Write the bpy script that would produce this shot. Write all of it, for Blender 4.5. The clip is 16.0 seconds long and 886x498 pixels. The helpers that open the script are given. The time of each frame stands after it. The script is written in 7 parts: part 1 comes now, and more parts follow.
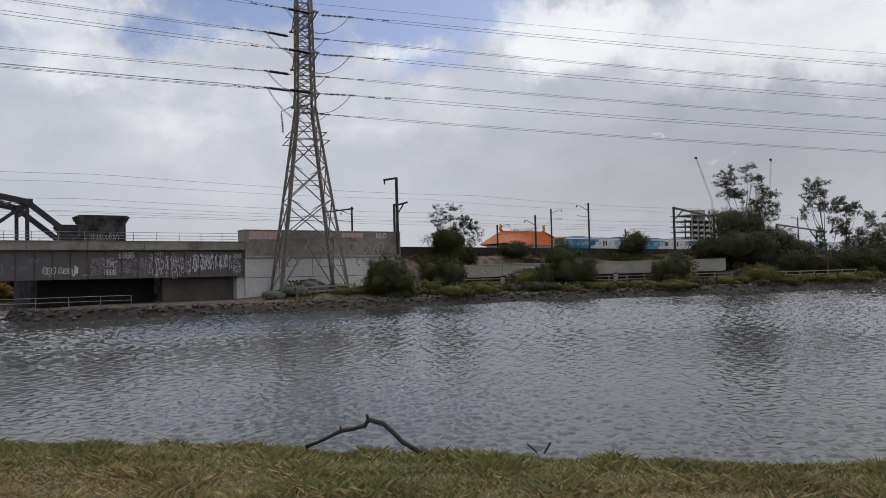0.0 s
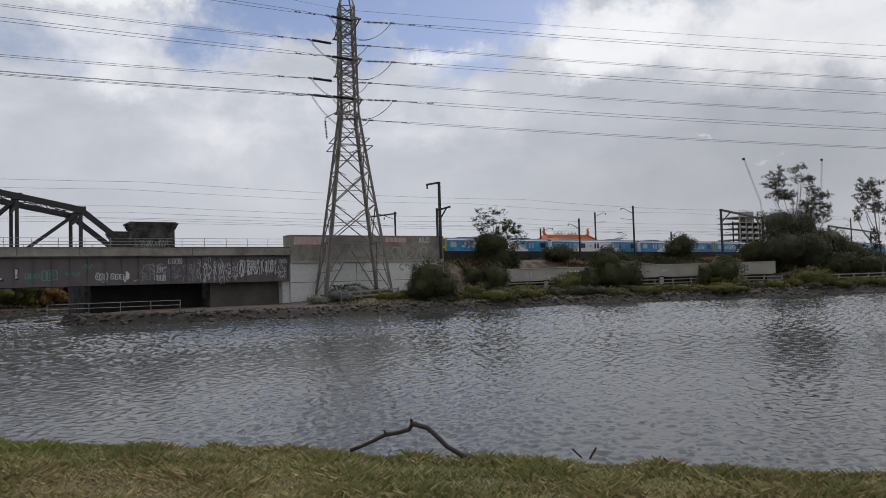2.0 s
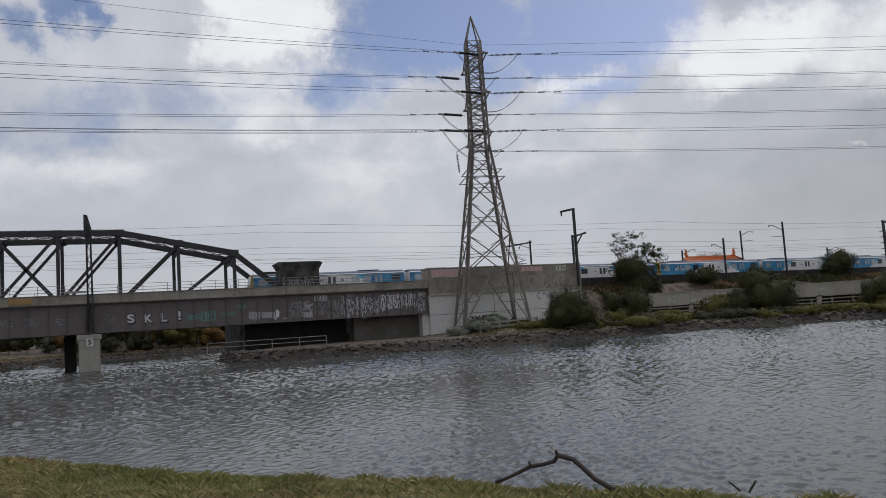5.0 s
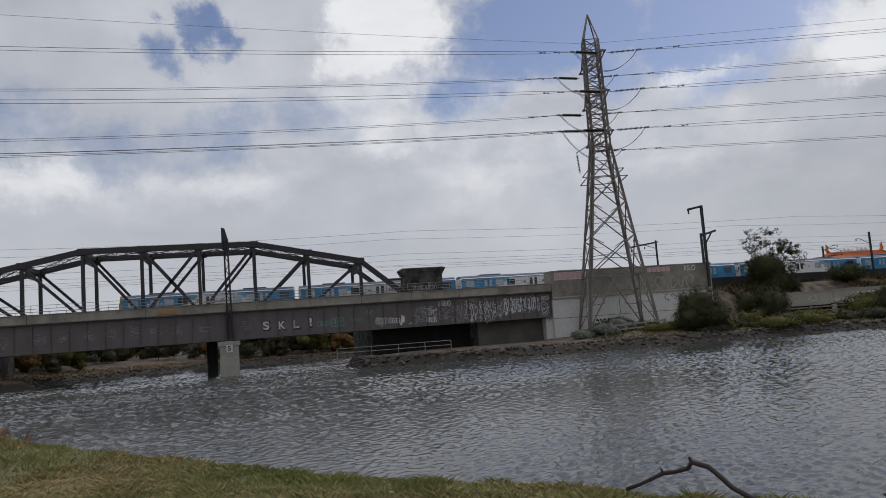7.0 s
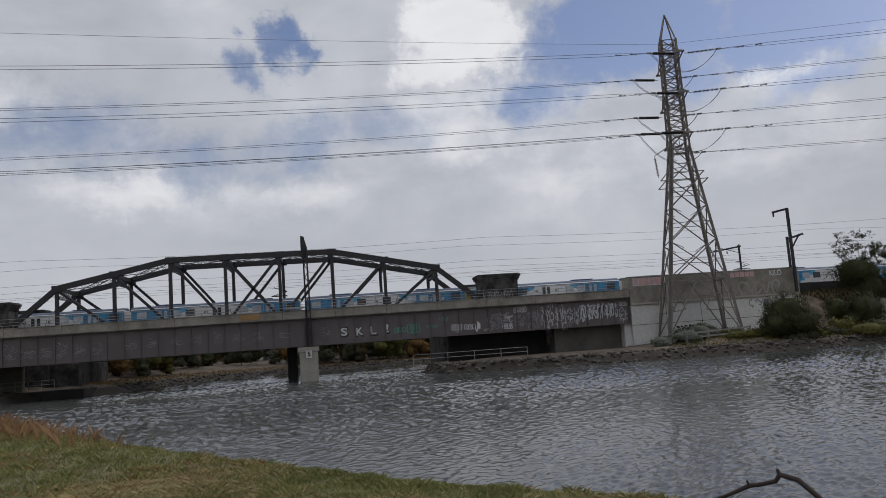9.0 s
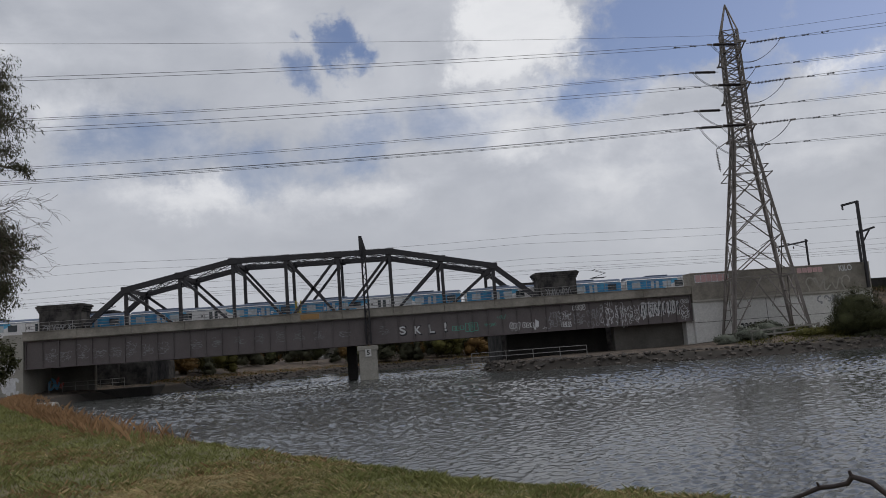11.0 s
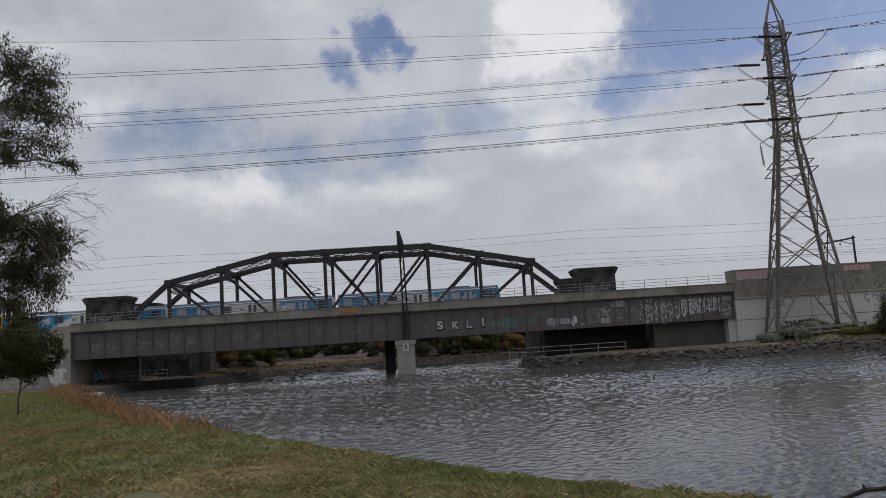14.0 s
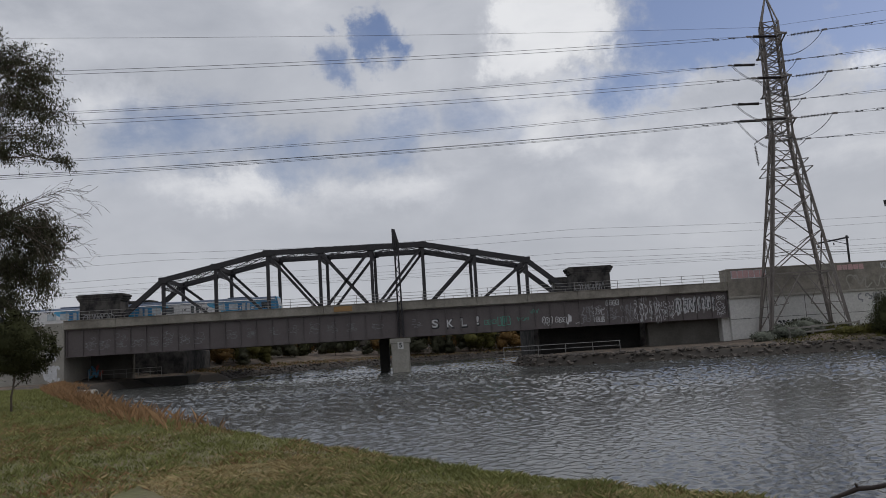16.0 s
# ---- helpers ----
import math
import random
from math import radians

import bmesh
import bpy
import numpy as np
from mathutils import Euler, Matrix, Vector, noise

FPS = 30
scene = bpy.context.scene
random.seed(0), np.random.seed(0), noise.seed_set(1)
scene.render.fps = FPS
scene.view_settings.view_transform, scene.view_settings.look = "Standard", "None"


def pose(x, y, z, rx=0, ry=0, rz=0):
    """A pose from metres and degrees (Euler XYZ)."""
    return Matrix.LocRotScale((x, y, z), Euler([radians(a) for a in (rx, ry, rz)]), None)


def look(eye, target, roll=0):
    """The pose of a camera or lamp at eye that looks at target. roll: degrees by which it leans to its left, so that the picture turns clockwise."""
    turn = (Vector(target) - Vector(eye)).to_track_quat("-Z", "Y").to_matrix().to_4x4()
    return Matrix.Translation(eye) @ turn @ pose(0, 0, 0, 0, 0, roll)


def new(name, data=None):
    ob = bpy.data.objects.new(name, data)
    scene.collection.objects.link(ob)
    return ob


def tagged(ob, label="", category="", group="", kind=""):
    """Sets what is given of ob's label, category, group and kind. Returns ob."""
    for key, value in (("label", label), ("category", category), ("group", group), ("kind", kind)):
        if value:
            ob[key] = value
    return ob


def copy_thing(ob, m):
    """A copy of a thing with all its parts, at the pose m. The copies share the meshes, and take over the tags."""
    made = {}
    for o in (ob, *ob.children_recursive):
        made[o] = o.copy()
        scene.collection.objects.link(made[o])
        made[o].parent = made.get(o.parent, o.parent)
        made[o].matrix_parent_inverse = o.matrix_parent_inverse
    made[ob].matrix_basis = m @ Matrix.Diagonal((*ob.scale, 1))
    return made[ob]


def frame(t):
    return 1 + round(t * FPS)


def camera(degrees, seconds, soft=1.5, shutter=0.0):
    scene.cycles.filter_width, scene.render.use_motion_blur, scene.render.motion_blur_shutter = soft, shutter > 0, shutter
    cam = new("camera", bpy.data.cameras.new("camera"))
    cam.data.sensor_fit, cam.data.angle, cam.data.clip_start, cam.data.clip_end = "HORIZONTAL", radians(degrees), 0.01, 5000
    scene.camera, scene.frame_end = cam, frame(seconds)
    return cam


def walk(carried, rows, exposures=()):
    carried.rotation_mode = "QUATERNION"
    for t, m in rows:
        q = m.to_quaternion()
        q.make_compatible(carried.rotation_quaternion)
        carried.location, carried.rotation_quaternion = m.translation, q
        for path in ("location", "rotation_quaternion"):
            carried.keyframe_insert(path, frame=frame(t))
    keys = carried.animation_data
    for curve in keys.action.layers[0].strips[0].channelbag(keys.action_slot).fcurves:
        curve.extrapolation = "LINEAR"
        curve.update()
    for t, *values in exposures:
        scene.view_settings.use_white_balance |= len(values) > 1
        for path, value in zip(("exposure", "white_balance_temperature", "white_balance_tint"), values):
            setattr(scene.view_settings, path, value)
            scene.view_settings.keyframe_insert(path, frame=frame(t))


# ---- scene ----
# The camera stands on the near bank, three metres over the water, and pans to the left.
cam = camera(59.04, 16.0, soft=0.9)
walk(cam, [
    (0.0, pose(0, 0, 3.19, 92.12, 1.56, -35.98)),
    (0.5, pose(0, 0, 3.19, 92.27, 1.49, -35.60)),
    (1.0, pose(0, 0, 3.19, 92.26, 1.43, -35.32)),
    (1.5, pose(0, 0, 3.19, 92.08, 1.44, -34.79)),
    (2.0, pose(0, 0, 3.19, 92.52, 1.76, -32.82)),
    (2.5, pose(0, 0, 3.19, 92.71, 1.34, -31.97)),
    (3.0, pose(0, 0, 3.19, 92.99, 1.08, -30.42)),
    (3.5, pose(0, 0, 3.19, 93.66, 1.20, -28.19)),
    (4.0, pose(0, 0, 3.19, 94.52, 2.16, -26.07)),
    (6.5, pose(0, 0, 3.19, 95.82, 4.27, -16.63)),
    (7.0, pose(0, 0, 3.19, 96.09, 4.27, -13.73)),
    (7.5, pose(0, 0, 3.19, 96.27, 4.56, -12.10)),
    (8.0, pose(0, 0, 3.19, 96.36, 4.40, -10.48)),
    (8.5, pose(0, 0, 3.19, 97.04, 4.13, -9.29)),
    (9.0, pose(0, 0, 3.19, 96.96, 4.09, -8.20)),
    (11.5, pose(0, 0, 3.19, 97.15, 4.00, -3.27)),
    (12.0, pose(0, 0, 3.19, 96.93, 3.71, -2.77)),
    (12.5, pose(0, 0, 3.19, 96.85, 3.69, -2.11)),
    (13.0, pose(0, 0, 3.19, 96.83, 3.80, -1.39)),
    (13.5, pose(0, 0, 3.19, 96.93, 3.73, -1.24)),
    (14.0, pose(0, 0, 3.19, 96.98, 3.62, -1.24)),
    (14.5, pose(0, 0, 3.19, 96.97, 3.60, -1.30)),
    (15.0, pose(0, 0, 3.19, 96.90, 3.46, -1.44)),
    (15.5, pose(0, 0, 3.19, 96.88, 3.30, -1.59)),
    (16.0, pose(0, 0, 3.19, 96.83, 3.46, -1.63)),
], exposures=[(0.0, 0.16), (3.0, 0.15), (4.2, 0.10), (6.5, 0.0), (9.0, -0.05), (12.0, -0.08), (16.0, -0.08)])

# ---- sky and sun ----
world = bpy.data.worlds.new("sky")
scene.world = world
world.use_nodes = True
wn, wl = world.node_tree.nodes, world.node_tree.links
wn.clear()


def wnode(kind, **values):
    n = wn.new(kind)
    for k, v in values.items():
        n.inputs[k.replace("_", " ")].default_value = v
    return n


def wmath(op, a, b=None, c=None, clamp=False):
    n = wn.new("ShaderNodeMath")
    n.operation, n.use_clamp = op, clamp
    for i, v in enumerate((a, b, c)):
        if v is None:
            continue
        if isinstance(v, (int, float)):
            n.inputs[i].default_value = v
        else:
            wl.new(v, n.inputs[i])
    return n.outputs[0]


SUN_EL, SUN_AZ = 48.0, 80.0      # azimuth from +y towards +x
sky = wn.new("ShaderNodeTexSky")
sky.sky_type, sky.sun_disc = "NISHITA", False
sky.sun_elevation, sky.sun_rotation = radians(SUN_EL), radians(SUN_AZ)
sky.air_density, sky.dust_density, sky.ozone_density = 1.0, 1.5, 2.0
coord = wn.new("ShaderNodeTexCoord")
sep = wn.new("ShaderNodeSeparateXYZ")
wl.new(coord.outputs["Generated"], sep.inputs[0])
dx, dy, dz = sep.outputs


def cloud_noise(scale, detail, rough, offset, distort=0.0):
    m = wn.new("ShaderNodeMapping")
    m.inputs["Location"].default_value, m.inputs["Scale"].default_value = offset, (1.0, 1.0, 1.9)
    wl.new(coord.outputs["Generated"], m.inputs["Vector"])
    n = wnode("ShaderNodeTexNoise", Scale=scale, Detail=detail, Roughness=rough, Distortion=distort)
    wl.new(m.outputs[0], n.inputs["Vector"])
    return n.outputs["Fac"]


# clouds: a bright layer with blue gaps, ragged by noise
warp = wn.new("ShaderNodeTexNoise")
warp.inputs["Scale"].default_value, warp.inputs["Detail"].default_value, warp.inputs["Roughness"].default_value = 9.0, 8.0, 0.66
wl.new(coord.outputs["Generated"], warp.inputs["Vector"])
shift = wn.new("ShaderNodeVectorMath")
shift.operation = "MULTIPLY_ADD"
wl.new(warp.outputs["Color"], shift.inputs[0])
shift.inputs[1].default_value = (0.20, 0.20, 0.14)
base = wn.new("ShaderNodeVectorMath")
base.operation = "SUBTRACT"
wl.new(coord.outputs["Generated"], base.inputs[0])
base.inputs[1].default_value = (0.10, 0.10, 0.07)
wl.new(base.outputs[0], shift.inputs[2])
sep2 = wn.new("ShaderNodeSeparateXYZ")
wl.new(shift.outputs[0], sep2.inputs[0])
bx, by, bz = sep2.outputs


def blob(az, el, wide, soft, stretch=1.0):
    """A ragged soft region of the sky about a direction; stretch widens it sideways."""
    a, e = radians(az), radians(el)
    cx, cy, cz = math.sin(a) * math.cos(e), math.cos(a) * math.cos(e), math.sin(e)
    rx, ry = math.cos(a), -math.sin(a)
    side = wmath("ADD", wmath("MULTIPLY", wmath("SUBTRACT", bx, cx), rx / stretch), wmath("MULTIPLY", wmath("SUBTRACT", by, cy), ry / stretch))
    fore = wmath("ADD", wmath("MULTIPLY", wmath("SUBTRACT", bx, cx), -ry), wmath("MULTIPLY", wmath("SUBTRACT", by, cy), rx))
    tall = wmath("SUBTRACT", bz, cz)
    d2 = wmath("ADD", wmath("ADD", wmath("MULTIPLY", side, side), wmath("MULTIPLY", tall, tall)), wmath("MULTIPLY", wmath("MULTIPLY", fore, fore), 0.3))
    d = wmath("SQRT", d2)
    n = wn.new("ShaderNodeMapRange")
    n.interpolation_type = "SMOOTHSTEP"
    n.inputs["From Min"].default_value, n.inputs["From Max"].default_value = radians(wide + soft), radians(max(wide - soft, 0))
    wl.new(d, n.inputs["Value"])
    return n.outputs[0]


def strongest(table):
    field = None
    for az, el, wide, soft, stretch, amount in table:
        g = wmath("MULTIPLY", blob(az, el, wide, soft, stretch), amount)
        field = g if field is None else wmath("MAXIMUM", field, g)
    return field


def ramped(value, lo, hi):
    n = wn.new("ShaderNodeMapRange")
    n.interpolation_type = "SMOOTHSTEP"
    n.inputs["From Min"].default_value, n.inputs["From Max"].default_value = lo, hi
    wl.new(value, n.inputs["Value"])
    return n.outputs[0]


big = cloud_noise(2.6, 3.0, 0.5, (3.1, 1.7, 0.0), 0.3)
puff = cloud_noise(8.0, 9.0, 0.60, (7.3, 2.2, 4.0), 0.25)
streak = cloud_noise(5.0, 4.0, 0.5, (1.3, 5.2, 2.0), 0.6)
# blue gaps, then the white heads and lit edges of the clouds: azimuth, elevation, radius, softness, sideways stretch, amount
gaps = strongest(((21.2, 19, 1.8, 1.6, 1.8, 0.62), (27.6, 17.2, 1.8, 1.7, 1.6, 0.66), (35.5, 19.6, 3.2, 2, 2, 0.85), (34.4, 15.5, 1.3, 1.3, 2.2, 0.6), (24.5, 21.3, 3.4, 1.7, 1.7, 0.9), (18.8, 19.2, 1.8, 1.7, 1.3, 0.6), (32.2, 19.2, 2.3, 1.6, 1.8, 0.8), (-2.6, 21.9, 1.6, 0.9, 1.2, 0.66), (-5.9, 20, 1.2, 1, 1.3, 0.55), (20.1, 20, 3.2, 2, 1.5, 0.8), (16.6, 16.8, 2, 1.7, 1.8, 0.66), (-16.2, 15.4, 2.7, 2.4, 1.9, 0.5), (-8.7, 13.7, 2.2, 2, 2.2, 0.5), (-1.5, 15.5, 2.2, 2.1, 1.8, 0.5), (5.3, 15.9, 1.8, 2, 2.4, 0.4),
                  (52, 23, 4, 4, 1.6, 0.5), (20, 38, 8, 7, 1.6, 0.4), (-30, 40, 8, 7, 1.5, 0.35)))
glow = wmath("MAXIMUM", strongest(((45.4, 17, 2.2, 1.3, 3.2, 1), (57, 15.5, 3, 2, 2.4, 1), (63.7, 16, 3.4, 2.2, 2, 1), (32.5, 16.8, 0.5, 0.5, 2, 0.9), (10.2, 16.1, 2.5, 2.1, 2, 0.7), (18, 11.5, 2.1, 2.1, 3, 0.5), (31.1, 11.3, 2.1, 2.1, 3, 0.45), (50.5, 8.6, 0.2, 0.2, 2.6, 0.8), (55.5, 7.9, 0.2, 0.2, 2.4, 0.8), (56.9, 8.2, 0.2, 0.2, 2.2, 0.6))),
             strongest(((10.9, 21.5, 3.1, 1.2, 1.3, 0.95), (11.8, 17.2, 2.1, 1.7, 1.5, 0.6), (34.1, 16.2, 0.7, 0.7, 2.4, 0.85), (17.7, 16.1, 1.2, 1.7, 2.4, 0.5), (-21.7, 17.1, 1.8, 1.7, 1.6, 0.6), (-13.5, 11.3, 1.4, 1.4, 3.2, 0.75), (-0.5, 11.2, 1.5, 1.7, 3, 0.6), (10.4, 21.6, 2.5, 1.2, 1.2, 0.9), (17.2, 10.2, 2.1, 2.1, 2.6, 0.4), (-25.9, 21.3, 2.1, 2.5, 2, 0.35))))
uneven = wmath("SUBTRACT", puff, 0.5)
cover = ramped(wmath("SUBTRACT", wmath("MULTIPLY_ADD", uneven, 0.70, 0.72), gaps), -0.02, 0.62)
head = ramped(wmath("MULTIPLY_ADD", uneven, 0.8, glow), 0.0, 0.95)
light = wmath("MULTIPLY_ADD", head, 0.52, wmath("MULTIPLY", uneven, 0.40))
light = wmath("ADD", light, wmath("MULTIPLY", wmath("SUBTRACT", big, 0.5), 0.60))
light = wmath("ADD", light, wmath("MULTIPLY", wmath("SUBTRACT", streak, 0.5), 0.55))
shade = wn.new("ShaderNodeValToRGB")          # grey bellies to white tops
shade.color_ramp.elements[0].position, shade.color_ramp.elements[0].color = 0.0, (0.43, 0.455, 0.515, 1)
shade.color_ramp.elements[1].position, shade.color_ramp.elements[1].color = 0.75, (0.86, 0.87, 0.90, 1)
mid = shade.color_ramp.elements.new(0.30)
mid.color = (0.575, 0.597, 0.655, 1)
wl.new(wmath("ADD", light, 0.15), shade.inputs[0])
deck = wn.new("ShaderNodeMix")
deck.data_type = "RGBA"
low = wn.new("ShaderNodeMapRange")            # the deck evens out towards the horizon
low.inputs["From Min"].default_value, low.inputs["From Max"].default_value = 0.0, 0.21
wl.new(dz, low.inputs["Value"])
wl.new(low.outputs[0], deck.inputs["Factor"])
deck.inputs["A"].default_value = (0.535, 0.552, 0.590, 1)
wl.new(shade.outputs[0], deck.inputs["B"])
sky_bg = wnode("ShaderNodeBackground", Strength=0.10)
tone = wn.new("ShaderNodeMix")               # the paler blue of a hazy day
tone.data_type, tone.blend_type = "RGBA", "MULTIPLY"
tone.inputs["Factor"].default_value = 1.0
tone.inputs["B"].default_value = (1.02, 0.94, 1.00, 1)
wl.new(sky.outputs[0], tone.inputs["A"])
wl.new(tone.outputs["Result"], sky_bg.inputs["Color"])
cloud_bg = wnode("ShaderNodeBackground", Strength=0.95)
dull = strongest(((56, 7, 6.5, 5.5, 2.2, 1.0), (40, 9, 3.0, 3.0, 2.0, 0.5)))      # a thicker bank of cloud over the bend
thick = wmath("MULTIPLY_ADD", ramped(dz, 0.40, 0.85), 0.50, 0.95)      # sky made brighter overhead, out of view, to lift the water
wl.new(wmath("MULTIPLY", thick, wmath("MULTIPLY_ADD", dull, -0.24, 1.0)), cloud_bg.inputs["Strength"])
wl.new(deck.outputs["Result"], cloud_bg.inputs["Color"])
both = wn.new("ShaderNodeMixShader")
wl.new(cover, both.inputs[0])
wl.new(sky_bg.outputs[0], both.inputs[1])
wl.new(cloud_bg.outputs[0], both.inputs[2])
world_out = wn.new("ShaderNodeOutputWorld")
wl.new(both.outputs[0], world_out.inputs[0])

sun_data = bpy.data.lights.new("sun", "SUN")
sun_data.energy, sun_data.angle, sun_data.color = 0.65, radians(14), (1.0, 0.95, 0.88)
sun = new("sun", sun_data)
_a, _e = radians(SUN_AZ), radians(SUN_EL)
sun.matrix_world = look((200 * math.sin(_a) * math.cos(_e), 200 * math.cos(_a) * math.cos(_e), 200 * math.sin(_e)), (0, 0, 0))

# ---- materials ----
def material(name, colour, rough=0.7, metal=0.0, second=None, scale=1.0, grain=8.0, mix=0.6, bump=0.3, depth=0.02, stretch=(1, 1, 1), island=0.0, detail=6.0):
    """A surface of two colours in stains of about 1/scale metres, with grain and relief."""
    m = bpy.data.materials.new(name)
    m.use_nodes = True
    n, l = m.node_tree.nodes, m.node_tree.links
    b = n["Principled BSDF"]
    b.inputs["Roughness"].default_value, b.inputs["Metallic"].default_value = rough, metal
    tc, mp = n.new("ShaderNodeTexCoord"), n.new("ShaderNodeMapping")
    mp.inputs["Scale"].default_value = stretch
    l.new(tc.outputs["Object"], mp.inputs["Vector"])
    n1, n2 = n.new("ShaderNodeTexNoise"), n.new("ShaderNodeTexNoise")
    n1.inputs["Scale"].default_value, n1.inputs["Detail"].default_value, n1.inputs["Roughness"].default_value = scale, detail, 0.6
    n2.inputs["Scale"].default_value, n2.inputs["Detail"].default_value = grain, 4.0
    for q in (n1, n2):
        l.new(mp.outputs[0], q.inputs["Vector"])
    second = second or tuple(c * 0.55 for c in colour)
    ramp = n.new("ShaderNodeValToRGB")
    ramp.color_ramp.elements[0].position, ramp.color_ramp.elements[1].position = 0.5 - 0.22 / max(mix, 0.1) * 0.6, 0.5 + 0.22 / max(mix, 0.1) * 0.6
    ramp.color_ramp.elements[0].color, ramp.color_ramp.elements[1].color = (*second, 1), (*colour, 1)
    l.new(n1.outputs["Fac"], ramp.inputs[0])
    hsv = n.new("ShaderNodeHueSaturation")
    mr = n.new("ShaderNodeMapRange")
    mr.inputs["To Min"].default_value, mr.inputs["To Max"].default_value = 0.72, 1.28
    l.new(n2.outputs["Fac"], mr.inputs["Value"])
    value = mr.outputs[0]
    if island:
        geo = n.new("ShaderNodeNewGeometry")
        m2, mul = n.new("ShaderNodeMapRange"), n.new("ShaderNodeMath")
        m2.inputs["To Min"].default_value, m2.inputs["To Max"].default_value = 1 - island, 1 + island
        l.new(geo.outputs["Random Per Island"], m2.inputs["Value"])
        mul.operation = "MULTIPLY"
        l.new(value, mul.inputs[0]), l.new(m2.outputs[0], mul.inputs[1])
        value = mul.outputs[0]
    l.new(value, hsv.inputs["Value"])
    l.new(ramp.outputs[0], hsv.inputs["Color"])
    l.new(hsv.outputs[0], b.inputs["Base Color"])
    if bump:
        bp = n.new("ShaderNodeBump")
        bp.inputs["Strength"].default_value, bp.inputs["Distance"].default_value = bump, depth
        l.new(n2.outputs["Fac"], bp.inputs["Height"])
        l.new(bp.outputs[0], b.inputs["Normal"])
    return m


def leaf_material(name, colour, second, through_light=0.25):
    m = material(name, colour, 0.6, 0, second, scale=0.5, grain=2.0, bump=0, island=0.18)
    b = m.node_tree.nodes["Principled BSDF"]
    b.inputs["Specular IOR Level"].default_value = 0.08
    return m


STEEL = material("painted_steel_grey", (0.122, 0.103, 0.101), 0.6, 0.0, (0.085, 0.070, 0.068), 0.5, 6, bump=0.1)
TRUSS = material("truss_black_steel", (0.028, 0.026, 0.030), 0.62, 0.0, (0.018, 0.016, 0.018), 0.8, 8, bump=0.1)
GALV = material("galvanised_steel", (0.225, 0.20, 0.18), 0.65, 0.15, (0.13, 0.112, 0.10), 0.7, 6, bump=0.05)
CONCRETE = material("weathered_concrete", (0.36, 0.34, 0.295), 0.9, 0, (0.24, 0.225, 0.195), 0.35, 5, bump=0.25)
CONCRETE_LIGHT = material("grey_painted_concrete", (0.58, 0.57, 0.54), 0.85, 0, (0.48, 0.47, 0.445), 0.25, 5, bump=0.15)
CONCRETE_BROWN = material("stained_concrete", (0.285, 0.26, 0.22), 0.9, 0, (0.165, 0.148, 0.122), 0.5, 5, mix=0.9, bump=0.3)
# stained concrete, its colour darkened for the shade under the deck
CONCRETE_SHADY = material("shaded_stained_concrete", (0.13, 0.12, 0.105), 0.9, 0, (0.07, 0.064, 0.056), 0.4, 4, bump=0.25)
MASONRY = material("sooty_bluestone", (0.075, 0.068, 0.062), 0.9, 0, (0.010, 0.009, 0.009), 0.8, 2.5, mix=1.1, bump=0.5, depth=0.06)
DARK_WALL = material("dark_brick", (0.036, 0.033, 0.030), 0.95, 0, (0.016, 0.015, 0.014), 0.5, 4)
RAILING = material("rail_steel", (0.30, 0.29, 0.28), 0.5, 0.4, (0.20, 0.19, 0.18), 1.0, 8)
WIRE = material("aluminium_wire", (0.10, 0.10, 0.105), 0.6, 0.3, bump=0)
INSULATOR = material("brown_porcelain", (0.035, 0.022, 0.02), 0.35, 0, bump=0)
ROCK = material("bank_rock", (0.10, 0.084, 0.070), 0.9, 0, (0.030, 0.025, 0.022), 0.7, 4, mix=0.9, bump=0.5, depth=0.05, island=0.4)
ROOF_ORANGE = material("orange_glazed_tile", (0.60, 0.17, 0.05), 0.5, 0, (0.46, 0.12, 0.035), 0.5, 4)
WOOD_GREY = material("weathered_timber", (0.30, 0.28, 0.25), 0.85, 0, (0.2, 0.185, 0.165), 1.5, 9, stretch=(1, 1, 1))
BARK = material("bark", (0.12, 0.095, 0.075), 0.9, 0, (0.065, 0.05, 0.04), 2.0, 10, bump=0.4)
BARK_PALE = material("pale_gum_bark", (0.30, 0.26, 0.21), 0.85, 0, (0.13, 0.105, 0.085), 1.2, 8, bump=0.3)
TWIG = material("wet_branch_bark", (0.045, 0.030, 0.026), 0.75, 0, (0.022, 0.015, 0.014), 6, 40, bump=0.4, depth=0.005)
LEAF = leaf_material("leaf_dark_green", (0.056, 0.059, 0.025), (0.036, 0.038, 0.017))
LEAF_GUM = leaf_material("leaf_gum_olive", (0.078, 0.077, 0.045), (0.046, 0.047, 0.030))
LEAF_BRIGHT = leaf_material("leaf_bright_green", (0.118, 0.108, 0.030), (0.070, 0.068, 0.022))
LEAF_GREY = leaf_material("leaf_silver_green", (0.19, 0.20, 0.16), (0.11, 0.12, 0.09))
LEAF_AUTUMN = leaf_material("leaf_autumn", (0.20, 0.115, 0.036), (0.12, 0.075, 0.032))
GRASS = leaf_material("grass_blades", (0.245, 0.245, 0.092), (0.16, 0.175, 0.062))
GRASS_DRY = leaf_material("dry_red_grass", (0.33, 0.20, 0.105), (0.23, 0.135, 0.07))
GRASS_STRAW = leaf_material("straw_grass", (0.46, 0.375, 0.20), (0.33, 0.255, 0.13))
WHITE = material("white_spray_paint", (0.62, 0.62, 0.62), 0.7, 0, (0.42, 0.42, 0.42), 1.5, 8, bump=0)
WHITE_THIN = material("thin_grey_spray_paint", (0.27, 0.27, 0.28), 0.7, 0, (0.17, 0.17, 0.175), 1.5, 8, bump=0)
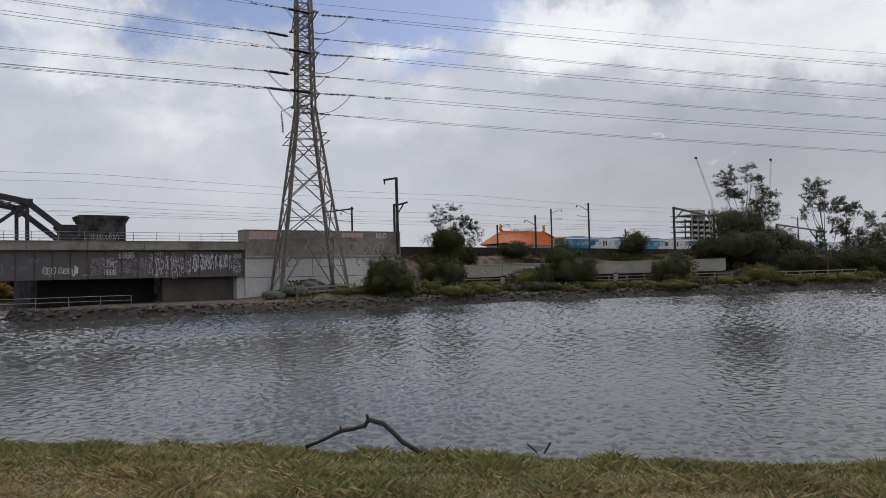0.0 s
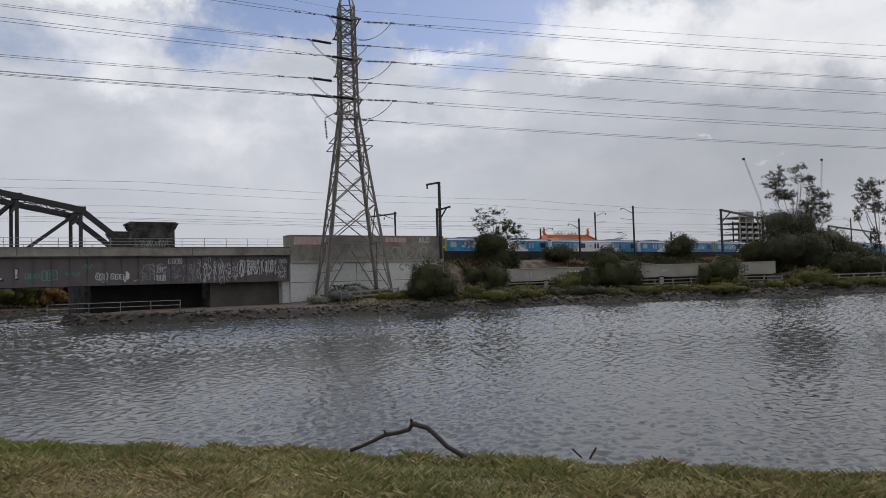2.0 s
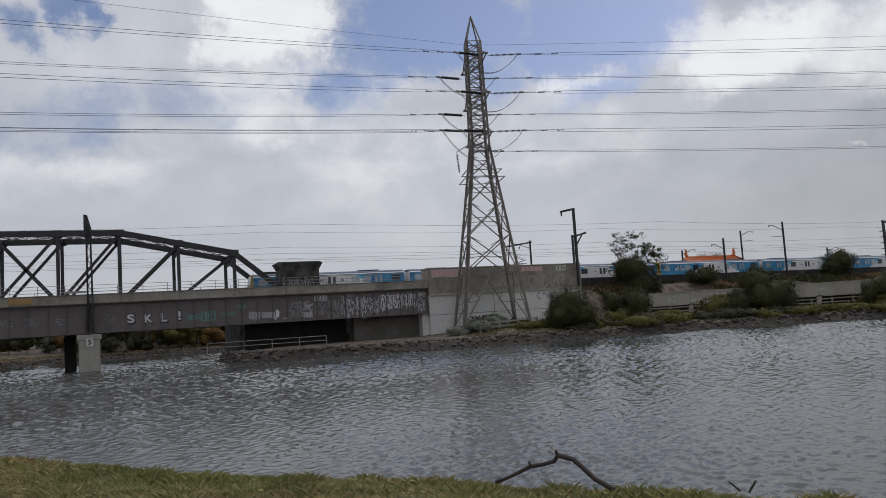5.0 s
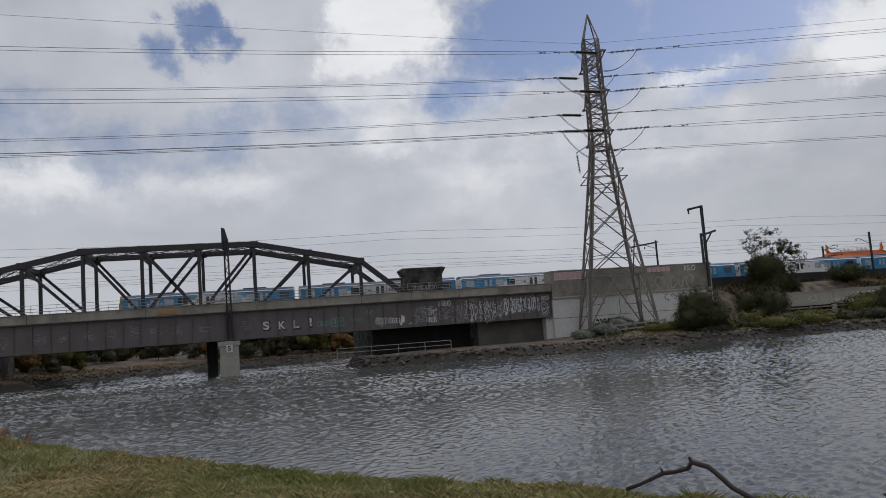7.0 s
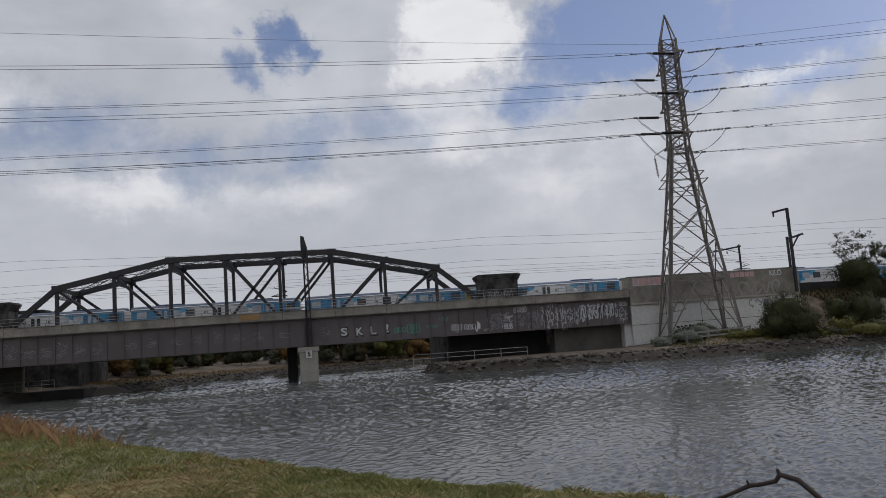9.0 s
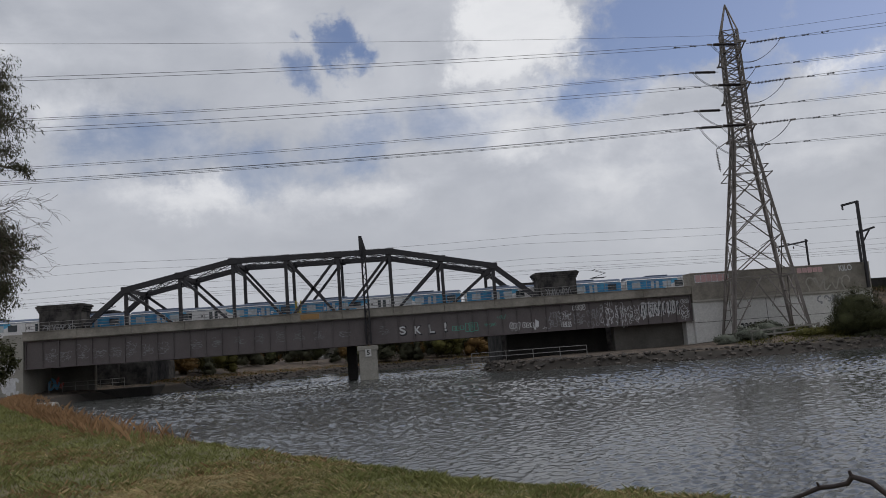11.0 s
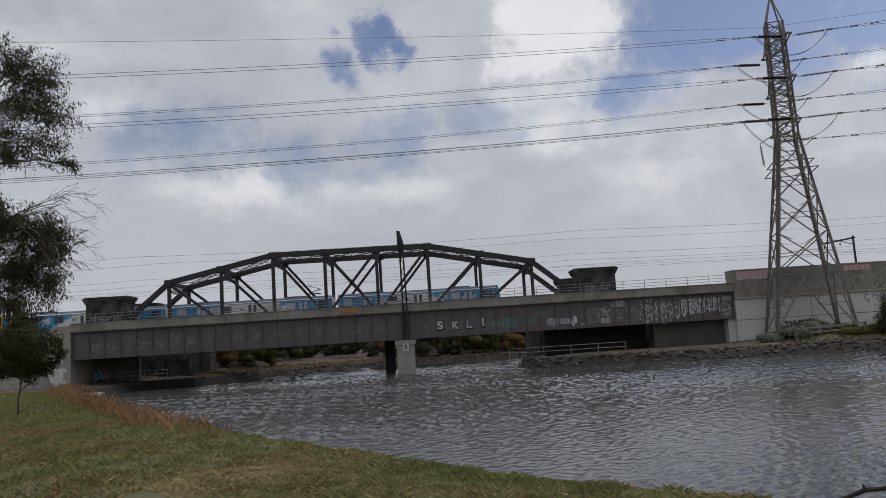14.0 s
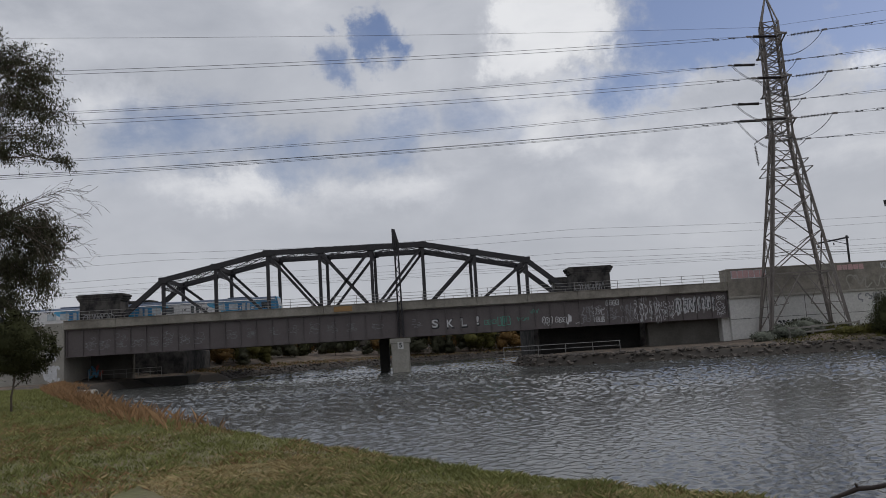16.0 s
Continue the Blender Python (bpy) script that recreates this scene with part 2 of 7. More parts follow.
PINK = material("pink_spray_paint", (0.55, 0.33, 0.32), 0.75, 0, (0.45, 0.30, 0.29), 1, 8, bump=0)
GREEN_PAINT = material("green_spray_paint", (0.10, 0.33, 0.24), 0.7, 0, (0.06, 0.22, 0.17), 1.5, 8, bump=0)
BLACK = material("black_paint", (0.015, 0.015, 0.016), 0.6, 0, bump=0)
YELLOW_SIGN = material("amber_sign", (0.33, 0.185, 0.06), 0.6, 0, (0.26, 0.15, 0.055), 1, 6, bump=0)


def ground_material():
    """Grass on the flats and slopes, bare earth on steep banks and by the water."""
    m = bpy.data.materials.new("bank_ground")
    m.use_nodes = True
    n, l = m.node_tree.nodes, m.node_tree.links
    b = n["Principled BSDF"]
    b.inputs["Roughness"].default_value = 0.95
    tc = n.new("ShaderNodeTexCoord")
    out = []
    for sc, det in ((0.12, 5), (1.1, 6), (14, 5)):
        q = n.new("ShaderNodeTexNoise")
        q.inputs["Scale"].default_value, q.inputs["Detail"].default_value = sc, det
        l.new(tc.outputs["Object"], q.inputs["Vector"])
        out.append(q.outputs["Fac"])
    r1, r2 = n.new("ShaderNodeValToRGB"), n.new("ShaderNodeValToRGB")
    r1.color_ramp.elements[0].position, r1.color_ramp.elements[0].color = 0.42, (0.125, 0.12, 0.05, 1)
    r1.color_ramp.elements[1].position, r1.color_ramp.elements[1].color = 0.62, (0.15, 0.12, 0.07, 1)
    r2.color_ramp.elements[0].position, r2.color_ramp.elements[0].color = 0.36, (0.035, 0.027, 0.020, 1)
    r2.color_ramp.elements[1].position, r2.color_ramp.elements[1].color = 0.64, (0.15, 0.112, 0.08, 1)
    l.new(out[1], r1.inputs[0])
    blend = n.new("ShaderNodeMath")
    blend.operation = "ADD"
    half = n.new("ShaderNodeMath")
    half.operation, half.inputs[1].default_value = "MULTIPLY_ADD", 0.5
    l.new(out[0], half.inputs[0])
    l.new(out[1], half.inputs[2])
    blend.inputs[1].default_value = -0.25
    l.new(half.outputs[0], blend.inputs[0])
    l.new(blend.outputs[0], r2.inputs[0])
    geo, sp, mr = n.new("ShaderNodeNewGeometry"), n.new("ShaderNodeSeparateXYZ"), n.new("ShaderNodeMapRange")
    l.new(geo.outputs["Normal"], sp.inputs[0])
    l.new(sp.outputs[2], mr.inputs["Value"])
    mr.inputs["From Min"].default_value, mr.inputs["From Max"].default_value = 0.80, 0.93
    place, fx, fy, both_ = n.new("ShaderNodeSeparateXYZ"), n.new("ShaderNodeMapRange"), n.new("ShaderNodeMapRange"), n.new("ShaderNodeMath")
    l.new(tc.outputs["Object"], place.inputs[0]), l.new(place.outputs[0], fx.inputs["Value"]), l.new(place.outputs[1], fy.inputs["Value"])
    fx.inputs["From Min"].default_value, fx.inputs["From Max"].default_value = 44, 54        # the path under the bridges is trodden earth
    fy.inputs["From Min"].default_value, fy.inputs["From Max"].default_value = 72, 68
    both_.operation = "MAXIMUM"
    l.new(fx.outputs[0], both_.inputs[0]), l.new(fy.outputs[0], both_.inputs[1])
    grassy = n.new("ShaderNodeMath")
    grassy.operation = "MULTIPLY"
    fz, bare = n.new("ShaderNodeMapRange"), n.new("ShaderNodeMath")
    l.new(place.outputs[2], fz.inputs["Value"])
    fz.inputs["From Min"].default_value, fz.inputs["From Max"].default_value = 3.0, 2.1      # the railway bank is bare earth
    bare.operation = "MULTIPLY"
    l.new(both_.outputs[0], bare.inputs[0]), l.new(fz.outputs[0], bare.inputs[1])
    l.new(mr.outputs[0], grassy.inputs[0]), l.new(bare.outputs[0], grassy.inputs[1])
    mx = n.new("ShaderNodeMix")
    mx.data_type = "RGBA"
    l.new(grassy.outputs[0], mx.inputs["Factor"]), l.new(r2.outputs[0], mx.inputs["A"]), l.new(r1.outputs[0], mx.inputs["B"])
    hs, m3 = n.new("ShaderNodeHueSaturation"), n.new("ShaderNodeMapRange")
    m3.inputs["To Min"].default_value, m3.inputs["To Max"].default_value = 0.5, 1.5
    l.new(out[2], m3.inputs["Value"]), l.new(m3.outputs[0], hs.inputs["Value"])
    pos, wet, mud = n.new("ShaderNodeSeparateXYZ"), n.new("ShaderNodeMapRange"), n.new("ShaderNodeMix")
    l.new(tc.outputs["Object"], pos.inputs[0]), l.new(pos.outputs[2], wet.inputs["Value"])
    wet.inputs["From Min"].default_value, wet.inputs["From Max"].default_value = 0.75, 1.05
    mud.data_type = "RGBA"
    mud.inputs["A"].default_value = (0.034, 0.028, 0.022, 1)
    l.new(wet.outputs[0], mud.inputs["Factor"]), l.new(mx.outputs["Result"], mud.inputs["B"]), l.new(mud.outputs["Result"], hs.inputs["Color"])
    l.new(hs.outputs[0], b.inputs["Base Color"])
    bp = n.new("ShaderNodeBump")
    bp.inputs["Strength"].default_value, bp.inputs["Distance"].default_value = 0.6, 0.06
    l.new(out[2], bp.inputs["Height"]), l.new(bp.outputs[0], b.inputs["Normal"])
    return m


def water_material():
    m = bpy.data.materials.new("river_water")
    m.use_nodes = True
    n, l = m.node_tree.nodes, m.node_tree.links
    b = n["Principled BSDF"]
    b.inputs["Base Color"].default_value = (0.062, 0.064, 0.060, 1)
    b.inputs["Roughness"].default_value, b.inputs["IOR"].default_value = 0.05, 1.34
    tc = n.new("ShaderNodeTexCoord")
    prev = None
    for sc, stretch, dist, strength, turn in ((3.0, (1.0, 1.6, 1), 0.012, 1.0, 28), (9.0, (1, 1.5, 1), 0.004, 1.0, 30)):
        mp, q, bp = n.new("ShaderNodeMapping"), n.new("ShaderNodeTexNoise"), n.new("ShaderNodeBump")
        mp.inputs["Scale"].default_value, mp.inputs["Rotation"].default_value = stretch, (0, 0, radians(turn))
        l.new(tc.outputs["Object"], mp.inputs["Vector"]), l.new(mp.outputs[0], q.inputs["Vector"])
        q.inputs["Scale"].default_value, q.inputs["Detail"].default_value, q.inputs["Roughness"].default_value = sc, 3.0, 0.55
        bp.inputs["Strength"].default_value, bp.inputs["Distance"].default_value = strength, dist
        l.new(q.outputs["Fac"], bp.inputs["Height"])
        if prev:
            l.new(prev, bp.inputs["Normal"])
        prev = bp.outputs[0]
    l.new(prev, b.inputs["Normal"])
    return m


GROUND, WATER = ground_material(), water_material()


# ---- mesh helpers ----
def mesh_object(name, bm, mat, parent=None, smooth=False):
    me = bpy.data.meshes.new(name)
    bm.to_mesh(me)
    bm.free()
    me.materials.append(mat)
    if smooth:
        me.shade_smooth()
    ob = new(name, me)
    if parent is not None:
        ob.parent = parent
    return ob


def part(name, bm, mat, parent, label="", smooth=False):
    ob = mesh_object(name, bm, mat, parent, smooth)
    return tagged(ob, label) if label else ob


def thing(name, at, label, category, group="", turn=0.0):
    ob = new(name)
    ob.matrix_basis = pose(*at, 0, 0, turn)
    ob.empty_display_size = 0.5
    return tagged(ob, label, category, group)


def add_box(bm, lo, hi):
    """A box between two corners."""
    v = [bm.verts.new((x, y, z)) for z in (lo[2], hi[2]) for y in (lo[1], hi[1]) for x in (lo[0], hi[0])]
    for f in ((0, 2, 3, 1), (4, 5, 7, 6), (0, 1, 5, 4), (1, 3, 7, 5), (3, 2, 6, 7), (2, 0, 4, 6)):
        bm.faces.new([v[i] for i in f])
    return bm


def box(lo, hi, bevel=0.0):
    bm = add_box(bmesh.new(), lo, hi)
    if bevel:
        bmesh.ops.bevel(bm, geom=bm.edges[:], offset=bevel, segments=1, affect="EDGES")
    return bm


def add_beam(bm, a, b, w, h=None, top=(0, 0, 1)):
    """A square bar from a to b, w wide and h deep."""
    a, b, h = Vector(a), Vector(b), h or w
    d = (b - a).normalized()
    u = Vector(top) if abs(d.dot(Vector(top).normalized())) < 0.98 else Vector((0, 1, 0))
    s = d.cross(u).normalized()
    u = s.cross(d)
    v = [bm.verts.new(p + s * (i * w / 2) + u * (j * h / 2)) for p in (a, b) for i, j in ((-1, -1), (1, -1), (1, 1), (-1, 1))]
    for f in ((0, 1, 2, 3), (7, 6, 5, 4), (0, 4, 5, 1), (1, 5, 6, 2), (2, 6, 7, 3), (3, 7, 4, 0)):
        bm.faces.new([v[i] for i in f])
    return bm


def beam(a, b, w, h=None, top=(0, 0, 1)):
    return add_beam(bmesh.new(), a, b, w, h, top)


def add_angle(bm, a, b, w, t=0.025, top=(0, 0, 1)):
    """An L-shaped rolled section from a to b."""
    a, b = Vector(a), Vector(b)
    d = (b - a).normalized()
    u = Vector(top) if abs(d.dot(Vector(top).normalized())) < 0.98 else Vector((0, 1, 0))
    s = d.cross(u).normalized()
    u = s.cross(d)
    out = [(0, 0), (w, 0), (w, t), (t, t), (t, w), (0, w)]
    v = [[bm.verts.new(p + s * (i - w / 3) + u * (j - w / 3)) for i, j in out] for p in (a, b)]
    for k in range(6):
        bm.faces.new((v[0][k], v[0][(k + 1) % 6], v[1][(k + 1) % 6], v[1][k]))
    bm.faces.new(v[0][::-1]), bm.faces.new(v[1])
    return bm


def add_tube(bm, points, radii, sides=6):
    """A round tapered tube along points."""
    pts = [Vector(p) for p in points]
    if isinstance(radii, (int, float)):
        radii = [radii] * len(pts)
    rings, side = [], None
    for i, p in enumerate(pts):
        d = (pts[min(i + 1, len(pts) - 1)] - pts[max(i - 1, 0)]).normalized()
        side = d.orthogonal().normalized() if side is None else (side - d * side.dot(d)).normalized()
        w = d.cross(side)
        rings.append([bm.verts.new(p + (side * math.cos(k * math.tau / sides) + w * math.sin(k * math.tau / sides)) * radii[i]) for k in range(sides)])
    for r0, r1 in zip(rings, rings[1:]):
        for k in range(sides):
            bm.faces.new((r0[k], r0[(k + 1) % sides], r1[(k + 1) % sides], r1[k]))
    bm.faces.new(rings[0][::-1]), bm.faces.new(rings[-1])
    return bm


def tube(points, radii, sides=6):
    return add_tube(bmesh.new(), points, radii, sides)


def extrude_outline(outline, y0, y1):
    """A slab with an outline in x and z, from y0 to y1."""
    bm = bmesh.new()
    f0 = [bm.verts.new((x, y0, z)) for x, z in outline]
    f1 = [bm.verts.new((x, y1, z)) for x, z in outline]
    bm.faces.new(f0), bm.faces.new(f1[::-1])
    k = len(outline)
    for i in range(k):
        bm.faces.new((f0[(i + 1) % k], f0[i], f1[i], f1[(i + 1) % k]))
    bmesh.ops.recalc_face_normals(bm, faces=bm.faces[:])
    return bm


def lettering(text, height, depth=0.01):
    """Built-in font as a mesh, lying in x and z, its lower left at the origin."""
    cu = bpy.data.curves.new("letters", "FONT")
    cu.body, cu.size, cu.extrude, cu.offset = text, height * 1.38, depth, height * 0.035
    ob = bpy.data.objects.new("letters", cu)
    scene.collection.objects.link(ob)
    bpy.context.view_layer.update()
    me = bpy.data.meshes.new_from_object(ob.evaluated_get(bpy.context.evaluated_depsgraph_get()))
    bm = bmesh.new()
    bm.from_mesh(me)
    bpy.data.objects.remove(ob)
    bpy.data.meshes.remove(me)
    bmesh.ops.rotate(bm, verts=bm.verts[:], cent=(0, 0, 0), matrix=Matrix.Rotation(radians(90), 3, "X"))
    return bm


def raw_mesh(name, v, f, mat):
    me = bpy.data.meshes.new(name)
    me.vertices.add(len(v))
    me.vertices.foreach_set("co", np.ascontiguousarray(v, np.float32).ravel())
    k = f.shape[1]
    me.loops.add(f.size)
    me.loops.foreach_set("vertex_index", np.ascontiguousarray(f, np.int32).ravel())
    me.polygons.add(len(f))
    me.polygons.foreach_set("loop_start", np.arange(0, f.size, k, dtype=np.int32))
    me.update(calc_edges=True)
    me.materials.append(mat)
    return me

# ---- the land ----
# the water's edge: near bank, left bank, upstream beyond the bridges, and back along the far bank
CREST = [(70, -60), (30, -24), (12, -3), (6.84, 3.2), (5.8, 4.5), (4.4, 6.0), (2.9, 8.0), (1.1, 10.0), (0.3, 10.9), (-0.5, 12.2), (-4.6, 18.4), (-9.9, 27.2),
         (-20, 46), (-30, 66), (-37, 84)]


def shifted(line, d):
    out = []
    for i, p in enumerate(line):
        a, b = Vector(line[max(i - 1, 0)]), Vector(line[min(i + 1, len(line) - 1)])
        t = (b - a).normalized()
        out.append((p[0] + t.y * d, p[1] - t.x * d))
    return out


NEAR_EDGE = shifted(CREST, 1.5)
UPSTREAM = [(-36, 97), (-32, 102), (-25.5, 107), (-26, 113), (-23.5, 121), (-18.5, 131), (-12, 140), (-3, 144), (6, 147), (16, 149), (28, 151), (50, 154), (90, 164), (160, 190),
            (170, 170), (95, 140), (60, 129), (38, 121), (30, 112), (16, 101)]
SHORE = UPSTREAM[2:13]
FAR_EDGE = [(11, 95), (12, 86), (16, 82.5), (22, 81), (30, 78.5), (38, 76), (50, 75.5), (60, 76), (70, 75), (82, 72), (98, 67.5), (128, 58), (170, 44), (240, 18), (300, -10)]
RIVER = NEAR_EDGE + UPSTREAM + FAR_EDGE


def edge_distance(px, py, line, closed=False):
    best = np.full(px.shape, 1e9)
    pairs = list(zip(line, line[1:] + line[:1])) if closed else list(zip(line, line[1:]))
    for (ax, ay), (bx, by) in pairs:
        vx, vy = bx - ax, by - ay
        t = np.clip(((px - ax) * vx + (py - ay) * vy) / (vx * vx + vy * vy), 0, 1)
        best = np.minimum(best, np.hypot(px - ax - t * vx, py - ay - t * vy))
    return best


def in_river(px, py):
    inside = np.zeros(px.shape, bool)
    for (ax, ay), (bx, by) in zip(RIVER, RIVER[1:] + RIVER[:1]):
        hit = (ay > py) != (by > py)
        inside ^= hit & (px < (bx - ax) * (py - ay) / ((by - ay) if by != ay else 1e-9) + ax)
    return inside


def smooth(a, b, v):
    t = np.clip((v - a) / (b - a), 0, 1)
    return t * t * (3 - 2 * t)


def wall_line_y(px):
    """The low concrete wall on the far bank runs towards the river to the right."""
    return 98.0 - (px - 75.8) * 0.58


def height(px, py):
    px, py = np.asarray(px, float), np.asarray(py, float)
    d = edge_distance(px, py, RIVER, True)
    near = edge_distance(px, py, NEAR_EDGE)
    wet = in_river(px, py)
    is_near = (near <= d + 1e-6)
    bump = 0.06 * np.sin(px * 1.7 + py * 0.6) + 0.05 * np.sin(py * 2.3 - px) + 0.25 * np.sin(px * 0.05) * np.sin(py * 0.04)
    # near bank: a short drop at the edge, then mown grass
    z_near = 1.5 * smooth(0, 1.6, d) + 0.05 * smooth(2, 8, d) + 0.03 * np.sin(px * 1.1 + py * 0.7) * smooth(1, 3, d) - 0.3 * smooth(30, 80, py)
    # far bank: stone edge, a flat shelf, then the railway bank
    z_far = 0.95 * smooth(0, 0.7 + 0.9 * smooth(18, 30, px), d) + (0.25 + 0.6 * smooth(34, 44, px)) * smooth(1.5, 7, d) + bump * smooth(1, 4, d) * smooth(34, 44, px)
    toe = np.minimum(99.5, wall_line_y(px) + 2.5)
    bank = smooth(0, 1, (py - toe) / np.maximum(107.0 - toe, 4.0)) * smooth(58, 63, px)
    bank = np.maximum(bank, (py > 96.5) * smooth(37.5, 39, px) * (1 - smooth(58, 63, px)))
    rail = 7.15 - 0.006 * np.clip(px - 40, 0, 400)
    z_far = z_far * (1 - bank) + rail * bank
    behind = smooth(124, 140, py) * (px > 16)
    z_far = z_far * (1 - behind) + behind * (4.0 + 0.004 * py)
    # left bank: shelf by the abutment, and the railway bank behind it
    left = smooth(-43, -47, px) * smooth(93, 97, py)
    z_near = z_near * (1 - left) + 8.1 * left
    z_up = 0.9 * smooth(0, 2.5, d) + 1.2 * smooth(3, 16, d) + 0.012 * np.clip(d, 0, 250) + bump * smooth(1, 4, d)
    z_up = np.where((px < -43) & (py > 96) & (py < 124), 8.1, z_up)
    left_land = (px < -14) | (py > 124)
    z = np.where(is_near & (py < 97), z_near, np.where((py > 97) & left_land & (px < 40 + py * 0.2), z_up, z_far))
    return np.where(wet, -np.minimum(d, 3.0) * 0.6 - 0.02, z)


def ground_at(x, y):
    return float(height(np.array([x]), np.array([y]))[0])


def steps(*runs):
    out = []
    for a, b, s in runs:
        out.extend(np.arange(a, b, s).tolist())
    return np.array(out + [runs[-1][1]])


def build_ground():
    xs = steps((-2600, -400, 100), (-400, -120, 14), (-120, -50, 2.5), (-50, -14, 0.9), (-14, 12, 0.35), (12, 64, 0.9), (64, 150, 1.6), (150, 420, 12), (420, 2600, 100))
    ys = steps((-400, -60, 30), (-60, -8, 4), (-8, 30, 0.35), (30, 66, 1.2), (66, 112, 0.8), (112, 150, 2), (150, 400, 9), (400, 1300, 50), (1300, 4000, 200))
    gx, gy = np.meshgrid(xs, ys)
    gz = height(gx, gy)
    verts = np.stack([gx, gy, gz], -1).reshape(-1, 3)
    nx, ny = len(xs), len(ys)
    i = np.arange(nx * ny).reshape(ny, nx)
    faces = np.stack([i[:-1, :-1], i[:-1, 1:], i[1:, 1:], i[1:, :-1]], -1).reshape(-1, 4)
    me = bpy.data.meshes.new("ground")
    me.from_pydata(verts.tolist(), [], faces.tolist())
    me.materials.append(GROUND)
    me.shade_smooth()
    tagged(new("ground", me), "grassy river banks with earth slopes", "ground", kind="structure")


build_ground()

def build_water():
    """One sheet with short steep wind waves; the mesh fans out from the camera, finest nearest to it."""
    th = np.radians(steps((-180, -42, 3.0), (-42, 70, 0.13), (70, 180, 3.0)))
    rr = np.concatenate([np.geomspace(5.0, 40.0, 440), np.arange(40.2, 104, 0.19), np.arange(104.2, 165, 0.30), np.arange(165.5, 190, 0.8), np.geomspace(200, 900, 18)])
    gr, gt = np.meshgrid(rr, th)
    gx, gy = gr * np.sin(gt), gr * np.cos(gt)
    wet = in_river(gx, gy) | (edge_distance(gx, gy, RIVER, True) < 3.0)
    i = np.arange(gx.size).reshape(gx.shape)
    f = np.stack([i[:-1, :-1], i[1:, :-1], i[1:, 1:], i[:-1, 1:]], -1).reshape(-1, 4)
    f = f[wet.reshape(-1)[f].any(axis=1)]
    used, f = np.unique(f, return_inverse=True)
    gap_r = np.maximum(np.gradient(rr), rr * 0.0023)[None, :] + 0 * gr
    gx, gy, cell = gx.reshape(-1)[used], gy.reshape(-1)[used], gap_r.reshape(-1)[used]
    rng = np.random.default_rng(12)
    z, sx, sy = np.zeros(gx.shape), np.zeros(gx.shape), np.zeros(gx.shape)
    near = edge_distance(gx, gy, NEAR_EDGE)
    off_bank = smooth(1, 14, near)      # waves shrink near the bank and grow with camera distance, to suit its view
    far_out = smooth(16, 58, np.hypot(gx, gy))
    far_gain = smooth(30, 75, np.hypot(gx, gy))
    upriver = smooth(84, 112, np.hypot(gx, gy))
    for k in range(64):
        lam = 0.13 * 1.0300 ** k
        a = radians(-60 + rng.normal(0, 40))
        q = math.tau / lam
        amp = 0.0080 * lam * rng.uniform(0.6, 1.4)
        calm = 0.75 + 0.25 * off_bank if lam < 0.5 else 0.25 + 0.75 * far_out
        fade = np.clip((lam / cell - 1.6) / 0.7, 0, 1) * calm * amp * (1 + 0.8 * far_gain + 0.5 * upriver)
        ph = q * (gx * math.cos(a) + gy * math.sin(a)) + rng.uniform(0, math.tau)
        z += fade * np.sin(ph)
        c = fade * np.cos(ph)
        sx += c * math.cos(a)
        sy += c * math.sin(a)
    gust = 0.80 + 0.28 * np.sin(gx * 0.13 + 1.1 * np.sin(gy * 0.09)) * np.sin(gy * 0.16 - gx * 0.05)
    v = np.stack([gx + 1.4 * gust * sx, gy + 1.4 * gust * sy, z * gust], -1)        # peaked crests, flat troughs
    me = raw_mesh("water", v, f.reshape(-1, 4), WATER)
    me.shade_smooth()
    return tagged(new("water", me), "grey rippled river water reflecting the cloudy sky", "river", kind="structure")


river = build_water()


# ---- right abutment: long concrete retaining wall ----
WALL_L, WALL_R, WALL_Y = 37.7, 60.9, 94.0
abut = thing("abutment_wall", (WALL_L, WALL_Y, 0), "long concrete retaining wall, painted grey below, graffiti along its top", "wall")
tagged(abut, kind="structure")
W = WALL_R - WALL_L
part("lower_panel", box((0, 0.12, 1.0), (W, 2.4, 6.35)), CONCRETE_LIGHT, abut, "pale grey painted lower face")
part("ledge", box((0.003, -0.06, 6.35), (W - 0.003, 2.4, 6.62), 0.02), CONCRETE, abut, "projecting concrete band")
part("upper_panel", box((0, 0.05, 6.62), (W, 2.4, 9.82)), CONCRETE_BROWN, abut, "brown stained upper face")
part("coping", box((-0.05, 0.0, 9.82), (W + 0.05, 2.45, 9.98), 0.03), CONCRETE_BROWN, abut)
part("end_return", box((-0.9, 0.7, 1.0), (-0.003, 2.4, 8.0)), CONCRETE_LIGHT, abut)
for jx in (4.6, 9.3, 14.0, 18.6):
    part("joint", box((jx, 0.105, 1.05), (jx + 0.05, 0.12, 6.3)), DARK_WALL, abut)
part("joint", box((0.0, 0.10, 3.85), (W, 0.12, 3.9)), DARK_WALL, abut)
tagged(mesh_object("bank_wall", box((28.0, 96.0, 0.8), (36.8, 97.2, 4.3), 0.03), CONCRETE_SHADY), "low concrete wall under the bridge end, coloured for the deck's shade", "wall", kind="structure")
tagged(mesh_object("brick_wall", box((15.2, 99.5, 0.6), (28.0, 101, 8.0), 0.03), DARK_WALL), "very dark brick pier wall under the bridge", "wall", kind="structure")

